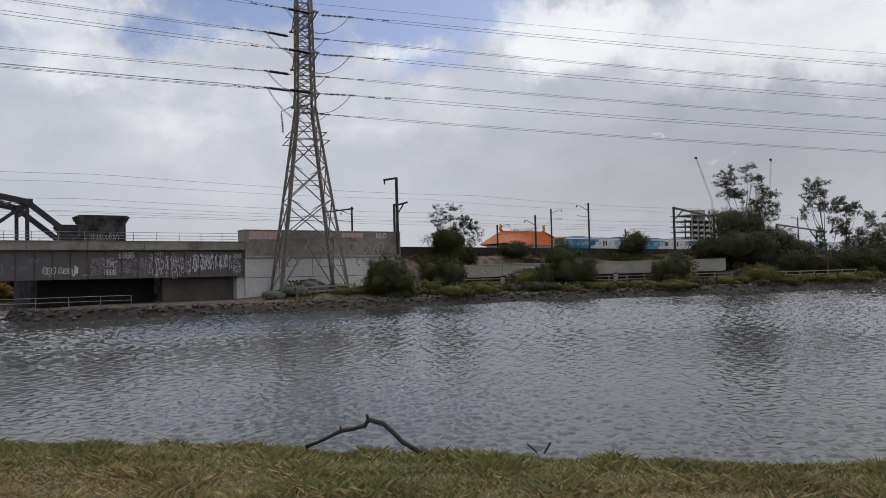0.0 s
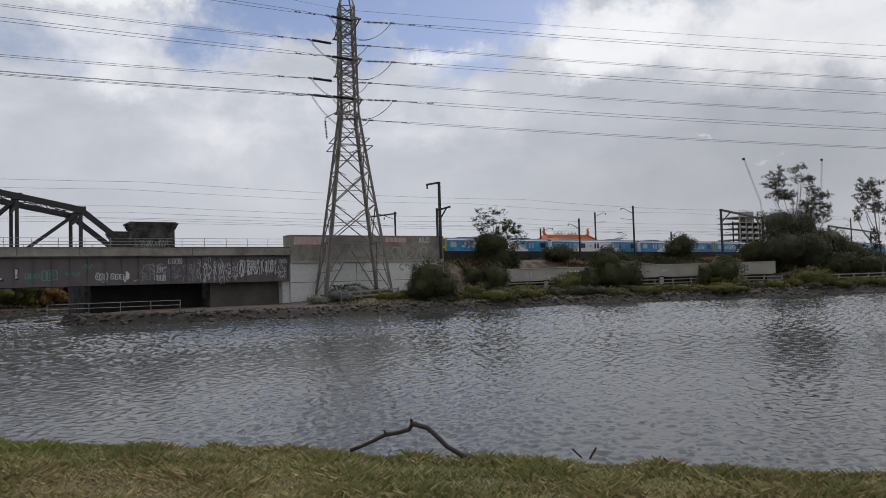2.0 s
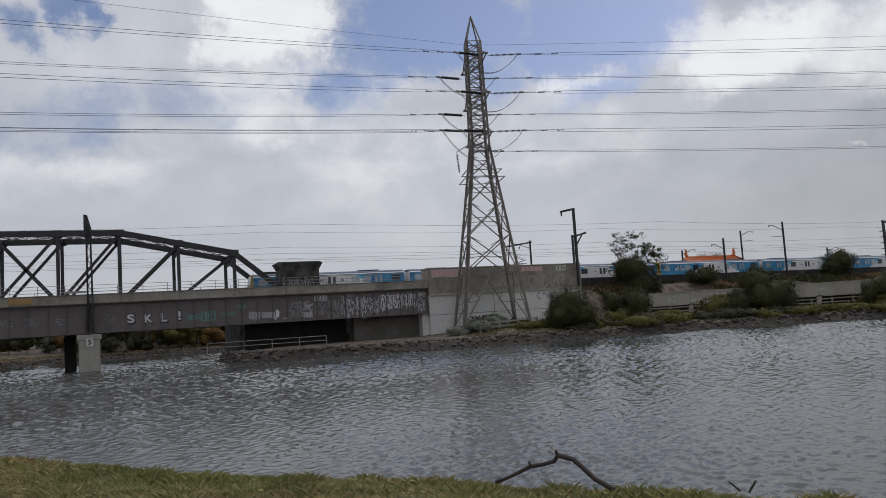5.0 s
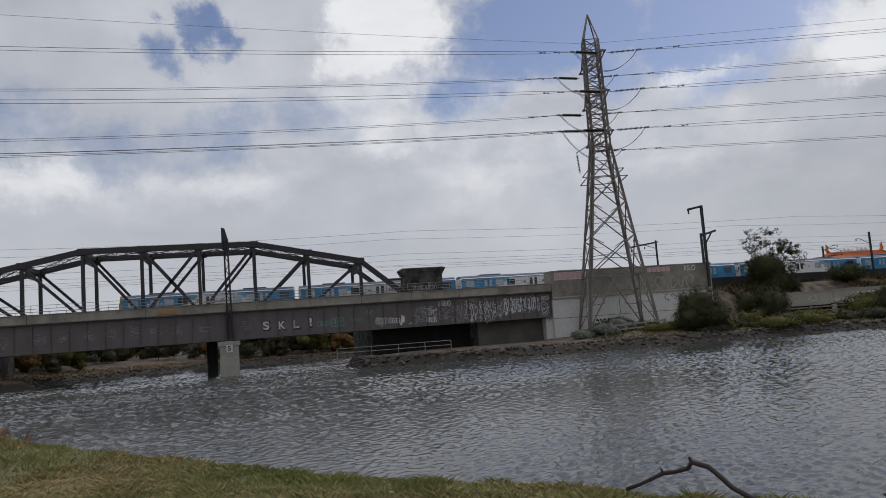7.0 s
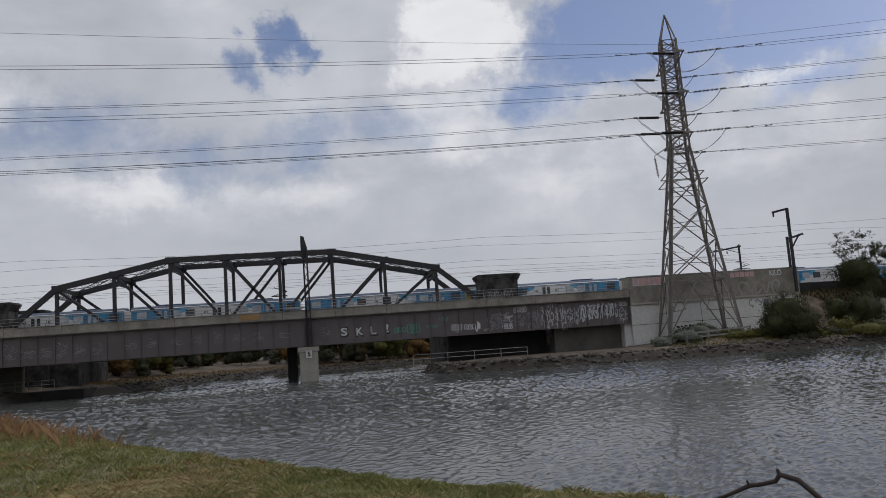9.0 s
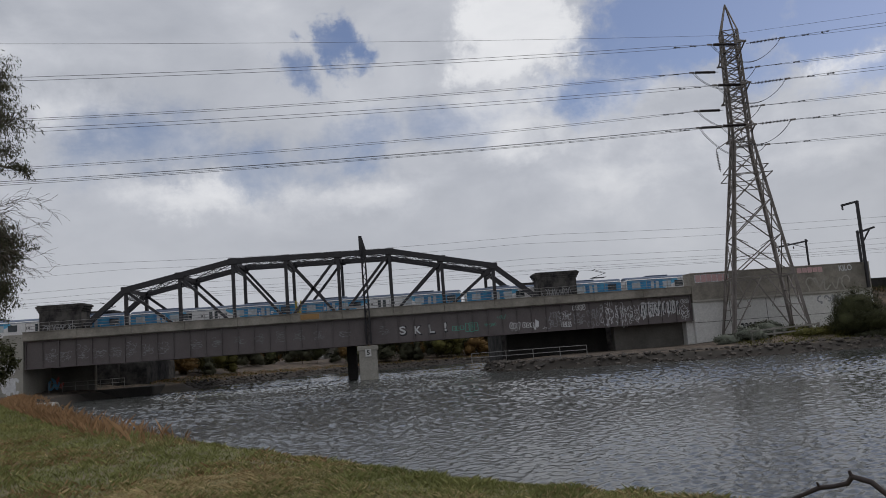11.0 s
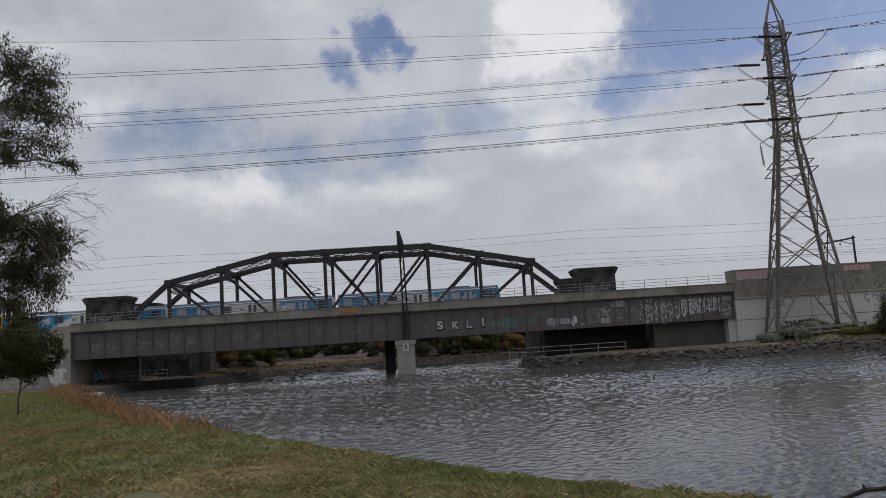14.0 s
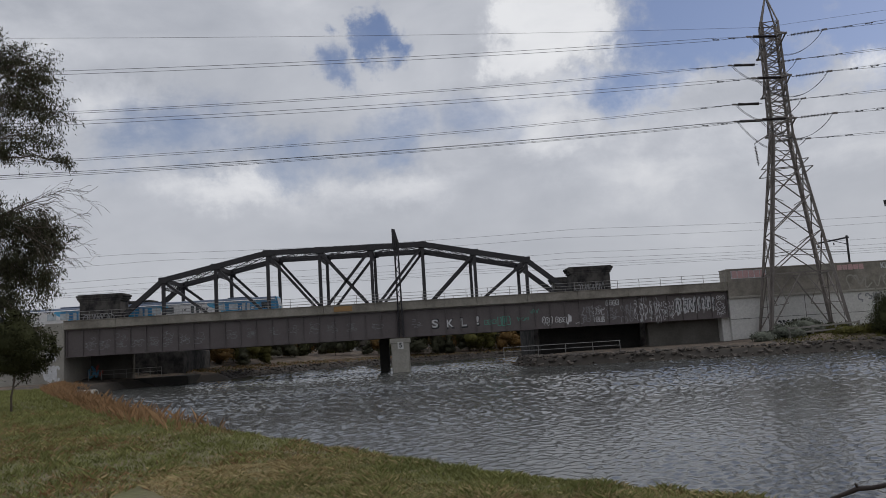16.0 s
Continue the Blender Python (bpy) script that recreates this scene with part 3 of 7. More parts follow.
# ---- left abutment ----
labut = thing("abutment_wall", (-41.9, 94.0, 0), "concrete bridge abutment with sloping wing wall and graffiti", "wall")
tagged(labut, kind="structure")
part("seat_block", box((-2.2, 0, 0.8), (0, 9, 8.2), 0.04), CONCRETE, labut)
part("wing_wall", extrude_outline([(-2.2, 0.8), (-2.2, 8.1), (-8.5, 3.4), (-8.5, 0.8)], 0.2, 0.9), CONCRETE, labut)
part("back_wall", box((0.0, 7.6, 0.6), (5.2, 8.6, 4.2), 0.03), CONCRETE_SHADY, labut)


# ---- plate girder bridge ----
GL, GR, GY = -41.9, 37.6, 94.4
GB, GT, DT = 4.12, 7.32, 8.36            # girder bottom and top, deck top


def girder_bridge():
    br = thing("girder_bridge", (0, GY, 0), "riveted grey plate girder railway bridge with concrete deck edge", "bridge")
    spans = ((GL, -2.55), (-2.35, GR))
    for a, b in spans:
        for y, side in ((0.0, "near"), (7.5, "far")):
            part("web_plate", box((a, y + 0.02, GB + 0.06), (b, y + 0.06, GT - 0.06)), STEEL, br)
            part("bottom_flange", box((a, y - 0.22, GB), (b, y + 0.3, GB + 0.08)), STEEL, br)
            part("top_flange", box((a, y - 0.22, GT - 0.08), (b, y + 0.3, GT)), STEEL, br)
        stiff = box((-0.035, -0.17, GB + 0.08), (0.035, 0.02, GT - 0.08))
        first = part("stiffener", stiff, STEEL, br)
        k = round((b - a - 0.4) / 1.82)
        for i in range(k + 1):
            x = a + 0.2 + (b - a - 0.4) * i / k
            ob = first if i == 0 else new("stiffener", first.data)
            ob.parent = br
            ob.location = (x, 0, 0)
        for i in range(0, k + 1, 3):
            x = a + 0.2 + (b - a - 0.4) * i / k
            part("cross_frame", beam((x, 0.1, GB + 0.2), (x, 7.5, GT - 0.3), 0.12), STEEL, br)
    part("deck_slab", box((GL, -0.1, GT + 0.002), (GR, 8.2, GT + 0.4)), CONCRETE, br)
    n = 13
    for i in range(n):                      # cast edge beams, end to end
        a, b = GL + (GR - GL) * i / n, GL + (GR - GL) * (i + 1) / n
        part("edge_beam", box((a + 0.012, -0.55, GT + 0.06), (b - 0.012, -0.1, DT), 0.03), CONCRETE_BROWN, br)
    part("edge_lip", box((GL, -0.62, DT), (GR, -0.02, DT + 0.07)), CONCRETE_BROWN, br)
    return br


bridge = girder_bridge()


def handrail(name, points, high, spacing, label, radius=0.025):
    """Posts and rails along a line."""
    fence = thing(name, points[0], label, "railing")
    o = Vector(points[0])
    post = None
    for a, b in zip(points, points[1:]):
        a, b = Vector(a), Vector(b)
        k = max(1, round((b - a).length / spacing))
        for i in range(k + 1):
            p = a + (b - a) * i / k - o
            if post is None:
                post = part("post", tube([(0, 0, 0), (0, 0, high)], radius * 1.2, 6), RAILING, fence)
            else:
                q = new("post", post.data)
                q.parent, q.location = fence, p
        for h in (high, high * 0.62, high * 0.28) if high < 1.08 else (high, high * 0.55):
            part("rail", tube([a - o + Vector((0, 0, h)), b - o + Vector((0, 0, h))], radius, 5), RAILING, fence)
    return fence


handrail("deck_railing", [(GL + 0.3, GY - 0.32, DT + 0.07), (GR - 0.2, GY - 0.32, DT + 0.07)], 1.0, 2.6, "thin galvanised pipe handrail on the bridge deck edge")


# ---- river pier ----
pier = thing("bridge_pier", (-2.45, GY, -1.0), "square concrete pier with a numbered plate, standing in the river", "pier")
part("shaft", box((-1.05, -0.55, 0), (1.1, 1.6, 4.9), 0.12), CONCRETE, pier)
part("cap", box((-1.2, -0.65, 4.45), (1.25, 1.7, 5.02), 0.05), CONCRETE, pier)
plate = part("number_plate", box((-0.28, -0.70, 3.75), (0.42, -0.655, 4.6)), CONCRETE_LIGHT, pier, "white plate with a black 5")
fig = lettering("5", 0.55, 0.008)
bmesh.ops.translate(fig, verts=fig.verts[:], vec=(-0.12, -0.712, 3.95))
part("numeral", fig, BLACK, plate, "black figure 5")
part("rear_column", box((-2.75, 5.4, 0), (-1.55, 6.8, 5.1), 0.1), DARK_WALL, pier, "dark rear column")


# ---- truss bridge ----
TX = [-35.1 + 7.22 * i for i in range(8)]
TZ = [14.1, 15.6, 17.1, 17.1, 17.1, 17.1, 15.6, 14.1]
TB, TN, TF = 8.1, 109.3, 118.4


def truss_bridge():
    br = thing("truss_bridge", (0, TN, 0), "black riveted camelback steel truss railway bridge", "bridge")
    e0, e1 = TX[0] - 7.2, TX[-1] + 7.2
    for y, side in ((0.0, "near"), (TF - TN, "far")):
        top = [(e0, TB)] + list(zip(TX, TZ)) + [(e1, TB)]
        for (xa, za), (xb, zb) in zip(top, top[1:]):
            end = za == TB or zb == TB
            part("end_post" if end else "top_chord", beam((xa, y, za), (xb, y, zb), 0.62, 0.66 if end else 0.72), TRUSS, br)
        for x, z in zip(TX, TZ):
            part("gusset", box((x - 0.62, y - 0.34, z - 0.52), (x + 0.62, y + 0.34, z + 0.40), 0.08), TRUSS, br)
        part("bottom_chord", box((e0, y - 0.3, TB - 0.4), (e1, y + 0.3, TB + 0.3)), TRUSS, br)
        for x, z in zip(TX, TZ):
            bm = bmesh.new()
            for s in (-0.2, 0.2):
                add_beam(bm, (x, y + s, TB), (x, y + s, z - 0.2), 0.10, 0.42, (1, 0, 0))
            k = int((z - TB) / 0.7)
            for i in range(k):
                za, zb = TB + (z - TB) * i / k, TB + (z - TB) * (i + 1) / k
                add_beam(bm, (x - 0.17, y, za), (x + 0.17, y, zb), 0.05, 0.3, (0, 1, 0))
            part("vertical", bm, TRUSS, br)
        for i, j in ((0, 1), (1, 2), (2, 3), (3, 4), (7, 6), (6, 5), (5, 4), (4, 3)):
            part("diagonal", beam((TX[i], y, TZ[i] - 0.2), (TX[j], y, TB + 0.1), 0.36, 0.40, (0, 1, 0)), TRUSS, br)
    depth = TF - TN
    for i, (x, z) in enumerate(zip(TX, TZ)):
        part("top_strut", box((x - 0.12, 0.36, z - 0.35), (x + 0.12, depth - 0.36, z + 0.2)), TRUSS, br)
        bm = bmesh.new()                       # latticed sway frame under each strut
        deep = 1.3
        add_beam(bm, (x, 0.3, z - deep), (x, depth - 0.3, z - deep), 0.14)
        k = 10
        for j in range(k):
            y0, y1 = 0.3 + (depth - 0.6) * j / k, 0.3 + (depth - 0.6) * (j + 1) / k
            add_beam(bm, (x, y0, z - deep), (x, y1, z - 0.3), 0.07)
            add_beam(bm, (x, y0, z - 0.3), (x, y1, z - deep), 0.07)
        part("sway_frame", bm, TRUSS, br)
        if i:
            xp, zp = TX[i - 1], TZ[i - 1]
            for y0, y1 in ((0.3, depth - 0.3), (depth - 0.3, 0.3)):
                bm = bmesh.new()
                for s in (-0.28, 0.28):
                    add_beam(bm, (xp, y0, zp + s), (x, y1, z + s), 0.09)
                for j in range(18):
                    q = [(xp + (x - xp) * w, y0 + (y1 - y0) * w, zp + (z - zp) * w) for w in (j / 18, (j + 1) / 18)]
                    s = 0.28 if j % 2 else -0.28
                    add_beam(bm, (q[0][0], q[0][1], q[0][2] + s), (q[1][0], q[1][1], q[1][2] - s), 0.05)
                part("lateral_lattice", bm, TRUSS, br)
    part("track_deck", box((e0, 0.5, TB - 0.6), (e1, depth - 0.5, TB - 0.25)), TRUSS, br)
    handrails = bmesh.new()
    for h in (0.9, 1.5):
        add_beam(handrails, (e0, -0.5, TB + h), (e1, -0.5, TB + h), 0.05)
    for i in range(34):
        x = e0 + (e1 - e0) * i / 33
        add_beam(handrails, (x, -0.5, TB), (x, -0.5, TB + 1.5), 0.06)
    part("walkway_rail", handrails, RAILING, br)
    return br


truss_bridge()


def stone_tower(cx, y, wide, top, base, label):
    """A bluestone portal pier: coursed blocks, flared cornice, flat top."""
    tw = thing("stone_tower", (cx, y, base), label, "pier")
    h, w = top - base, wide / 2
    courses = ((0, 0.62 * h, w - 0.35, 0.0), (0.62 * h, 0.70 * h, w - 0.2, 0.0), (0.70 * h, h - 1.0, w - 0.38, 0.0), (h - 1.0, h - 0.72, w - 0.2, 0), (h - 0.72, h - 0.42, w - 0.02, 0), (h - 0.42, h - 0.12, w + 0.14, 0), (h - 0.12, h, w - 0.1, 0))
    rnd = random.Random(int(cx * 7 + y))
    for z0, z1, half, _ in courses:
        part("course", box((-half, 0, z0 + 0.004), (half, 3.2, z1), 0.05), MASONRY, tw)
    z, row = 5.6, 0
    while z < 0.62 * h - 0.3:                # rough blocks proud of the face
        x = -(w - 0.35) + (0.45 if row % 2 else 0)
        while x < w - 0.9:
            l = rnd.uniform(0.7, 1.1)
            if rnd.random() < 0.6:
                part("block", box((x, -rnd.uniform(0.03, 0.10), z), (min(x + l - 0.05, w - 0.35), 0.02, z + 0.36), 0.02), MASONRY, tw)
            x += l
        z, row = z + 0.42, row + 1
    return tw


for cx, y, wide, top, lab in ((24.2, 108.2, 6.2, 12.58, "soot-blackened bluestone bridge tower with a flared cornice"), (23.9, 120.0, 6.2, 12.15, "soot-blackened bluestone bridge tower behind its twin"),
                         (-43.4, 108.2, 6.2, 12.62, "soot-blackened bluestone bridge tower at the far truss end"), (-43.4, 120.0, 6.2, 12.3, "soot-blackened bluestone bridge tower behind its twin")):
    stone_tower(cx, y, wide, top, 0.2, lab)
part_wall = thing("truss_abutment", (23, 107, 0.3), "dark masonry abutment carrying the truss", "wall")
tagged(part_wall, kind="structure")
part("masonry_block", box((-7.5, 0, 0), (14.8, 15, 7.4), 0.1), MASONRY, part_wall)
part_wall = thing("truss_abutment", (-45, 107, 0.3), "dark masonry abutment carrying the truss", "wall")
tagged(part_wall, kind="structure")
part("masonry_block", box((-6, 0, 0), (9.5, 15, 7.4), 0.1), MASONRY, part_wall)
part("footing_block", box((9.5, 0.5, 0), (13.0, 14, 3.9), 0.1), MASONRY, part_wall)
part("ledge_slab", box((2.0, -6.5, -1.2), (15.5, 0.0, 0.75), 0.1), DARK_WALL, part_wall)


# ---- transmission tower ----
PY = (43.84, 88.9, 1.7)
PTURN = -15.2


def pylon():
    tw = thing("transmission_tower", PY, "tall galvanised lattice transmission tower with six cross-arms", "pylon", turn=PTURN)
    levels = [0.0, 3.3, 6.9, 9.2, 11.6, 13.8, 15.8, 17.6, 19.2, 20.6, 21.8, 23.0, 24.4, 25.8, 27.2, 28.6, 30.0, 31.4, 32.8, 34.2, 35.6, 37.0]

    def half(z):
        return 4.13 + (1.11 - 4.13) * min(z / 23.0, 1) if z < 23 else 1.11 + (0.9 - 1.11) * (z - 23) / 14.0

    def brace(a, b, w):
        part("brace", beam(a, b, w * 0.95), GALV, tw)

    corners = ((-1, -1), (1, -1), (1, 1), (-1, 1))
    for cx, cy in corners:
        bm = bmesh.new()
        for a, b in ((0, 23.0), (23.0, 37.0)):
            add_angle(bm, (cx * half(a), cy * half(a), a), (cx * half(b), cy * half(b), b), 0.36 if a == 0 else 0.26, 0.05, (cx, cy, 0))
        add_beam(bm, (cx * 0.9, cy * 0.9, 37.0), (0, 0, 40.6), 0.14)
        part("leg", bm, GALV, tw)
        part("footing", box((cx * 4.15 - 0.5, cy * 4.15 - 0.5, -0.9), (cx * 4.15 + 0.5, cy * 4.15 + 0.5, 0.25), 0.05), CONCRETE, tw)
    for f in range(4):
        (ax, ay), (bx, by) = corners[f], corners[(f + 1) % 4]

        def at(u, z):
            h = half(z)
            return Vector(((ax + (bx - ax) * u) * h, (ay + (by - ay) * u) * h, z))
        # open portal of the lowest bay, with its hanging bracing
        mid = at(0.5, 6.9)
        for u in (0, 1):
            brace(at(u, 0.6), at(0.5 + (u - 0.5) * 0.05, 6.9), 0.13)
            brace(at(u, 3.3), at(0.5 + (u - 0.5) * 0.52, 3.5), 0.08)
            brace(at(u, 6.9), at(0.5 + (u - 0.5) * 0.52, 3.5), 0.08)
            brace(at(u, 5.2), at(0.5 + (u - 0.5) * 0.30, 5.2), 0.08)
        brace(at(0, 6.9), at(1, 6.9), 0.13)
        for i in range(2, len(levels) - 1):
            z0, z1 = levels[i], levels[i + 1]
            w = 0.13 if i < 8 else 0.10
            if i < 12:
                if i % 2 == 0 and i + 2 <= 12:
                    z2 = levels[i + 2]
                    brace(at(0, z0), at(1, z2), w), brace(at(1, z0), at(0, z2), w)
                    brace(at(0, z1), at(0.5, (z0 + z2) / 2 + 0.2), w * 0.6), brace(at(1, z1), at(0.5, (z0 + z2) / 2 + 0.2), w * 0.6)
                else:
                    brace(at(0, z1), at(0.28, (z0 + z1) / 2 + 0.4), w * 0.6), brace(at(1, z1), at(0.72, (z0 + z1) / 2 + 0.4), w * 0.6)
            else:
                brace(at(0, z0), at(1, z1), w), brace(at(1, z0), at(0, z1), w)
                brace(at(0, z1), at(1, z1), w)
        brace(at(0, 23.0), at(1, 23.0), 0.14)
    # cross-arms towards the camera and away from it, at three heights
    for z in (34.2, 29.2, 24.2):
        for s in (-1, 1):
            bm = bmesh.new()
            tip, h = Vector((-s * 0.54, s * 4.27, z)), half(z)
            for cx in (-1, 1):
                add_beam(bm, (cx * h, s * h, z), tip + Vector((cx * 0.35, 0, 0)), 0.13)
                add_beam(bm, (cx * h, s * h, z + 1.4), tip + Vector((cx * 0.2, 0, 0.1)), 0.10)
                for k in (0.33, 0.66):
                    p = Vector((cx * h, s * h, z)).lerp(tip, k)
                    q = Vector((-cx * h, s * h, z)).lerp(tip, min(k + 0.3, 1))
                    add_beam(bm, p, q, 0.07)
                    add_beam(bm, p, Vector((cx * h, s * h, z + 1.4)).lerp(tip, k), 0.07)
            add_beam(bm, tip + Vector((-0.5, 0, 0)), tip + Vector((0.5, 0, 0)), 0.2)
            part("cross_arm", bm, GALV, tw)
    for z, w in ((18.9, 2.5), (19.9, 2.2)):     # climbing guards
        bm = bmesh.new()
        for a, b in (((-1, -1), (1, -1)), ((1, -1), (1, 1)), ((1, 1), (-1, 1)), ((-1, 1), (-1, -1))):
            add_beam(bm, (a[0] * w, a[1] * w, z), (b[0] * w, b[1] * w, z), 0.09)
        part("climbing_guard", bm, GALV, tw)
    return tw


pylon()


def string_bm(a, b, discs=20):
    """A tension string: a rod with porcelain discs."""
    bm = bmesh.new()
    a, b = Vector(a), Vector(b)
    add_tube(bm, [a, b], 0.035, 5)
    d = (b - a).normalized()
    for i in range(discs):
        p = a.lerp(b, 0.14 + 0.76 * i / (discs - 1))
        add_tube(bm, [p - d * 0.06, p, p + d * 0.03], [0.07, 0.18, 0.08], 8)
    return bm


WIRES = {}
TH = radians(-8.0)
for lev, z in ((1, 35.9), (2, 30.9), (3, 25.9)):
    for name, s in (("near", -1), ("far", 1)):
        tip = Vector((PY[0] - s * 4.3 * math.sin(TH), PY[1] + s * 4.3 * math.cos(TH), z))
        for side in (-1, 1):
            tip.z = z + (2.2 if (lev, name, side) == (3, "far", -1) else -0.65 if name == "far" else (-0.35, -0.2, 0.0)[lev - 1])
            th = radians(-26 if side > 0 else -10)
            d = Vector((side * math.cos(th), math.sin(th), -0.04))
            a, b = tip + d * 0.45, tip + d * 4.1
            holder = thing("insulator_string", a, "dark brown porcelain insulator string with steel clamps", "insulator", "tower insulators")
            part("insulator_body", string_bm(Vector((0, 0, 0)), b - a), INSULATOR, holder)
            part("clamp", beam(b - a - d * 0.1, b - a + d * 0.5, 0.1, 0.2), GALV, holder)
            WIRES[(lev, name, side)] = (b, d)
        # jumper loop under the arm
        l, r = WIRES[(lev, name, -1)][0], WIRES[(lev, name, 1)][0]
        for off in (-0.15, 0.15):
            pts = []
            for i in range(17):
                w = i / 16
                p = l.lerp(r, w)
                p.z -= 2.5 * math.sin(math.pi * w) ** 0.8
                p.y += off
                pts.append(p)
            tagged(mesh_object("jumper_wire", tube(pts, 0.028, 4), WIRE), "slack jumper cable looping under the cross-arm", "cable", "jumper cables")

hang = thing("insulator_string", (39.5, 86.5, 23.6), "porcelain string hanging from a stay, holding a jumper", "insulator", "tower insulators")
part("insulator_body", string_bm((0, 0, 0), (0.2, 0, -2.6), 12), INSULATOR, hang)
part("stay", beam((0, 0, 0.05), (3.2, 0.6, 1.9), 0.09), GALV, hang)


def span_wire(a, d, sag, drop, length, radius, name, label, group, off=0.0):
    pts = []
    for i in range(41):
        u = length * (i / 40) ** 1.3
        w = u / 300
        p = a + Vector((d.x * u, d.y * u, off * min(u / 6, 1) + drop * w - 4 * sag * w * (1 - w)))
        pts.append(p)
    return tagged(mesh_object(name, tube(pts, radius, 4), WIRE), label, "cable", group)


for (lev, name, side), (b, d) in WIRES.items():
    h = Vector((d.x, d.y, 0)).normalized()
    for off in ((-0.17, 0.17) if name == "near" else (-0.1, 0.1)):
        span_wire(b, h, (4.0 if side > 0 else 7.0) + (1.1 if name == "far" and side < 0 and lev < 3 else 0), -6.0 if side > 0 else 0.0, 280, 0.022, "line_conductor", "grey aluminium high-voltage conductor, one of a pair", "conductors", off)
    for u in (2.5, 4.5):                       # vibration dampers
        w = u / 300
        p = b + h * u + Vector((0, -0.2, -0.12 - 4 * (4.0 if side > 0 else 7.0) * w * (1 - w)))
        bm = beam(p - h * 0.3, p + h * 0.3, 0.05)
        for s in (-0.28, 0.28):
            add_beam(bm, p + h * (s - 0.1), p + h * (s + 0.1), 0.11)
        tagged(mesh_object("vibration_damper", bm, WIRE), "small dumb-bell damper clamped under a conductor", "damper", "dampers")
apex = Vector((PY[0] - 0.6, PY[1], 38.4))
for side in (-1, 1):
    th = radians(-26 if side > 0 else -10)
    span_wire(apex, Vector((side * math.cos(th), math.sin(th), 0)), 4.0, -5.0 if side > 0 else 0, 280, 0.016, "earth_wire", "thin earth wire from the tower top", "earth wires")


# ---- railway masts and overhead wires ----
def rail_z(x):
    return 7.75 - 0.006 * max(0.0, min(x - 40, 400))


def mast(x, y, base, top, arms=((-1, 0.9, 2.4),), thick=0.24, name="railway_mast", label="dark steel overhead-wire mast with a bracket arm"):
    m = thing(name, (x, y, base), label, "mast", "overhead masts")
    h = top - base
    bm = bmesh.new()
    add_box(bm, (-thick / 2, -thick / 2, 0), (thick / 2, -thick / 2 + 0.05, h))
    add_box(bm, (-thick / 2, thick / 2 - 0.05, 0), (thick / 2, thick / 2, h))
    add_box(bm, (-0.03, -thick / 2 + 0.05, 0), (0.03, thick / 2 - 0.05, h))
    part("post", bm, TRUSS, m)
    for side, drop, reach in arms:
        part("bracket_arm", tube([(0, 0, h - drop - 0.7), (side * reach * 0.7, 0, h - drop + 0.15), (side * reach, 0, h - drop + 0.2), (side * reach, 0, h - drop - 0.1)], 0.055, 5), TRUSS, m)
        part("register_arm", tube([(0, 0, h - drop - 1.9), (side * reach, 0, h - drop - 1.7)], 0.04, 5), TRUSS, m)
        part("insulator", tube([(side * reach, 0, h - drop - 0.15), (side * reach, 0, h - drop + 0.12)], 0.09, 6), INSULATOR, m)
    return m


def by_bearing(az, y):
    return y * math.tan(radians(az))


for az, y, top, arms in ((40.05, 122, 13.7, ((1, 0.1, 3.2),)), (42.83, 104.5, 14.1, ((-1, 1.2, 2.6),)), (43.98, 124, 17.6, ((1, 0.3, 3.2),)), (46.66, 104.5, 16.8, ((-1, 0.8, 3.2),)), (49.2, 124, 13.6, ((1, 0.2, 3.4),)),
                         (53.3, 122, 16.2, ((-1, 1.0, 3.0),)), (60.5, 124, 18.3, ((-1, 0.4, 3.4),)), (29.45, 122, 16.3, ((-1, 0.7, 4.2),))):
    x = by_bearing(az, y)
    m = mast(x, y, ground_at(x, y) - 0.1, top, arms)
    if az == 29.45:
        h = top - ground_at(x, y) + 0.1
        part("cross_arm", beam((0.3, 0, h - 0.3), (-5.3, 0, h - 1.1), 0.26), TRUSS, m)
        for q in (-2.2, -4.8):
            part("insulator", tube([(q, 0, h - 0.75 + q * 0.14), (q, 0, h - 1.15 + q * 0.14)], 0.1, 6), INSULATOR, m)

# tall double mast on the wall's end
m1 = thing("signal_gantry_mast", (60.2, 93.6, 6.7), "rust-dark steel gantry mast with two bracket heads", "mast")
part("tall_post", box((-0.16, -0.16, 0), (0.16, 0.16, 11.0), 0.02), TRUSS, m1)
part("short_post", box((-0.62, -0.14, 3.2), (-0.36, 0.14, 7.2), 0.02), TRUSS, m1)
part("top_arm", beam((0, 0, 10.9), (-2.1, 0, 10.5), 0.28), TRUSS, m1)
part("arm_drop", beam((-2.0, 0, 10.6), (-2.0, 0, 9.9), 0.16), TRUSS, m1)
part("side_arm", beam((-0.5, 0, 6.9), (1.8, 0, 7.5), 0.26), TRUSS, m1)
part("arm_strut", beam((0.1, 0, 5.8), (1.1, 0, 7.2), 0.16), TRUSS, m1)


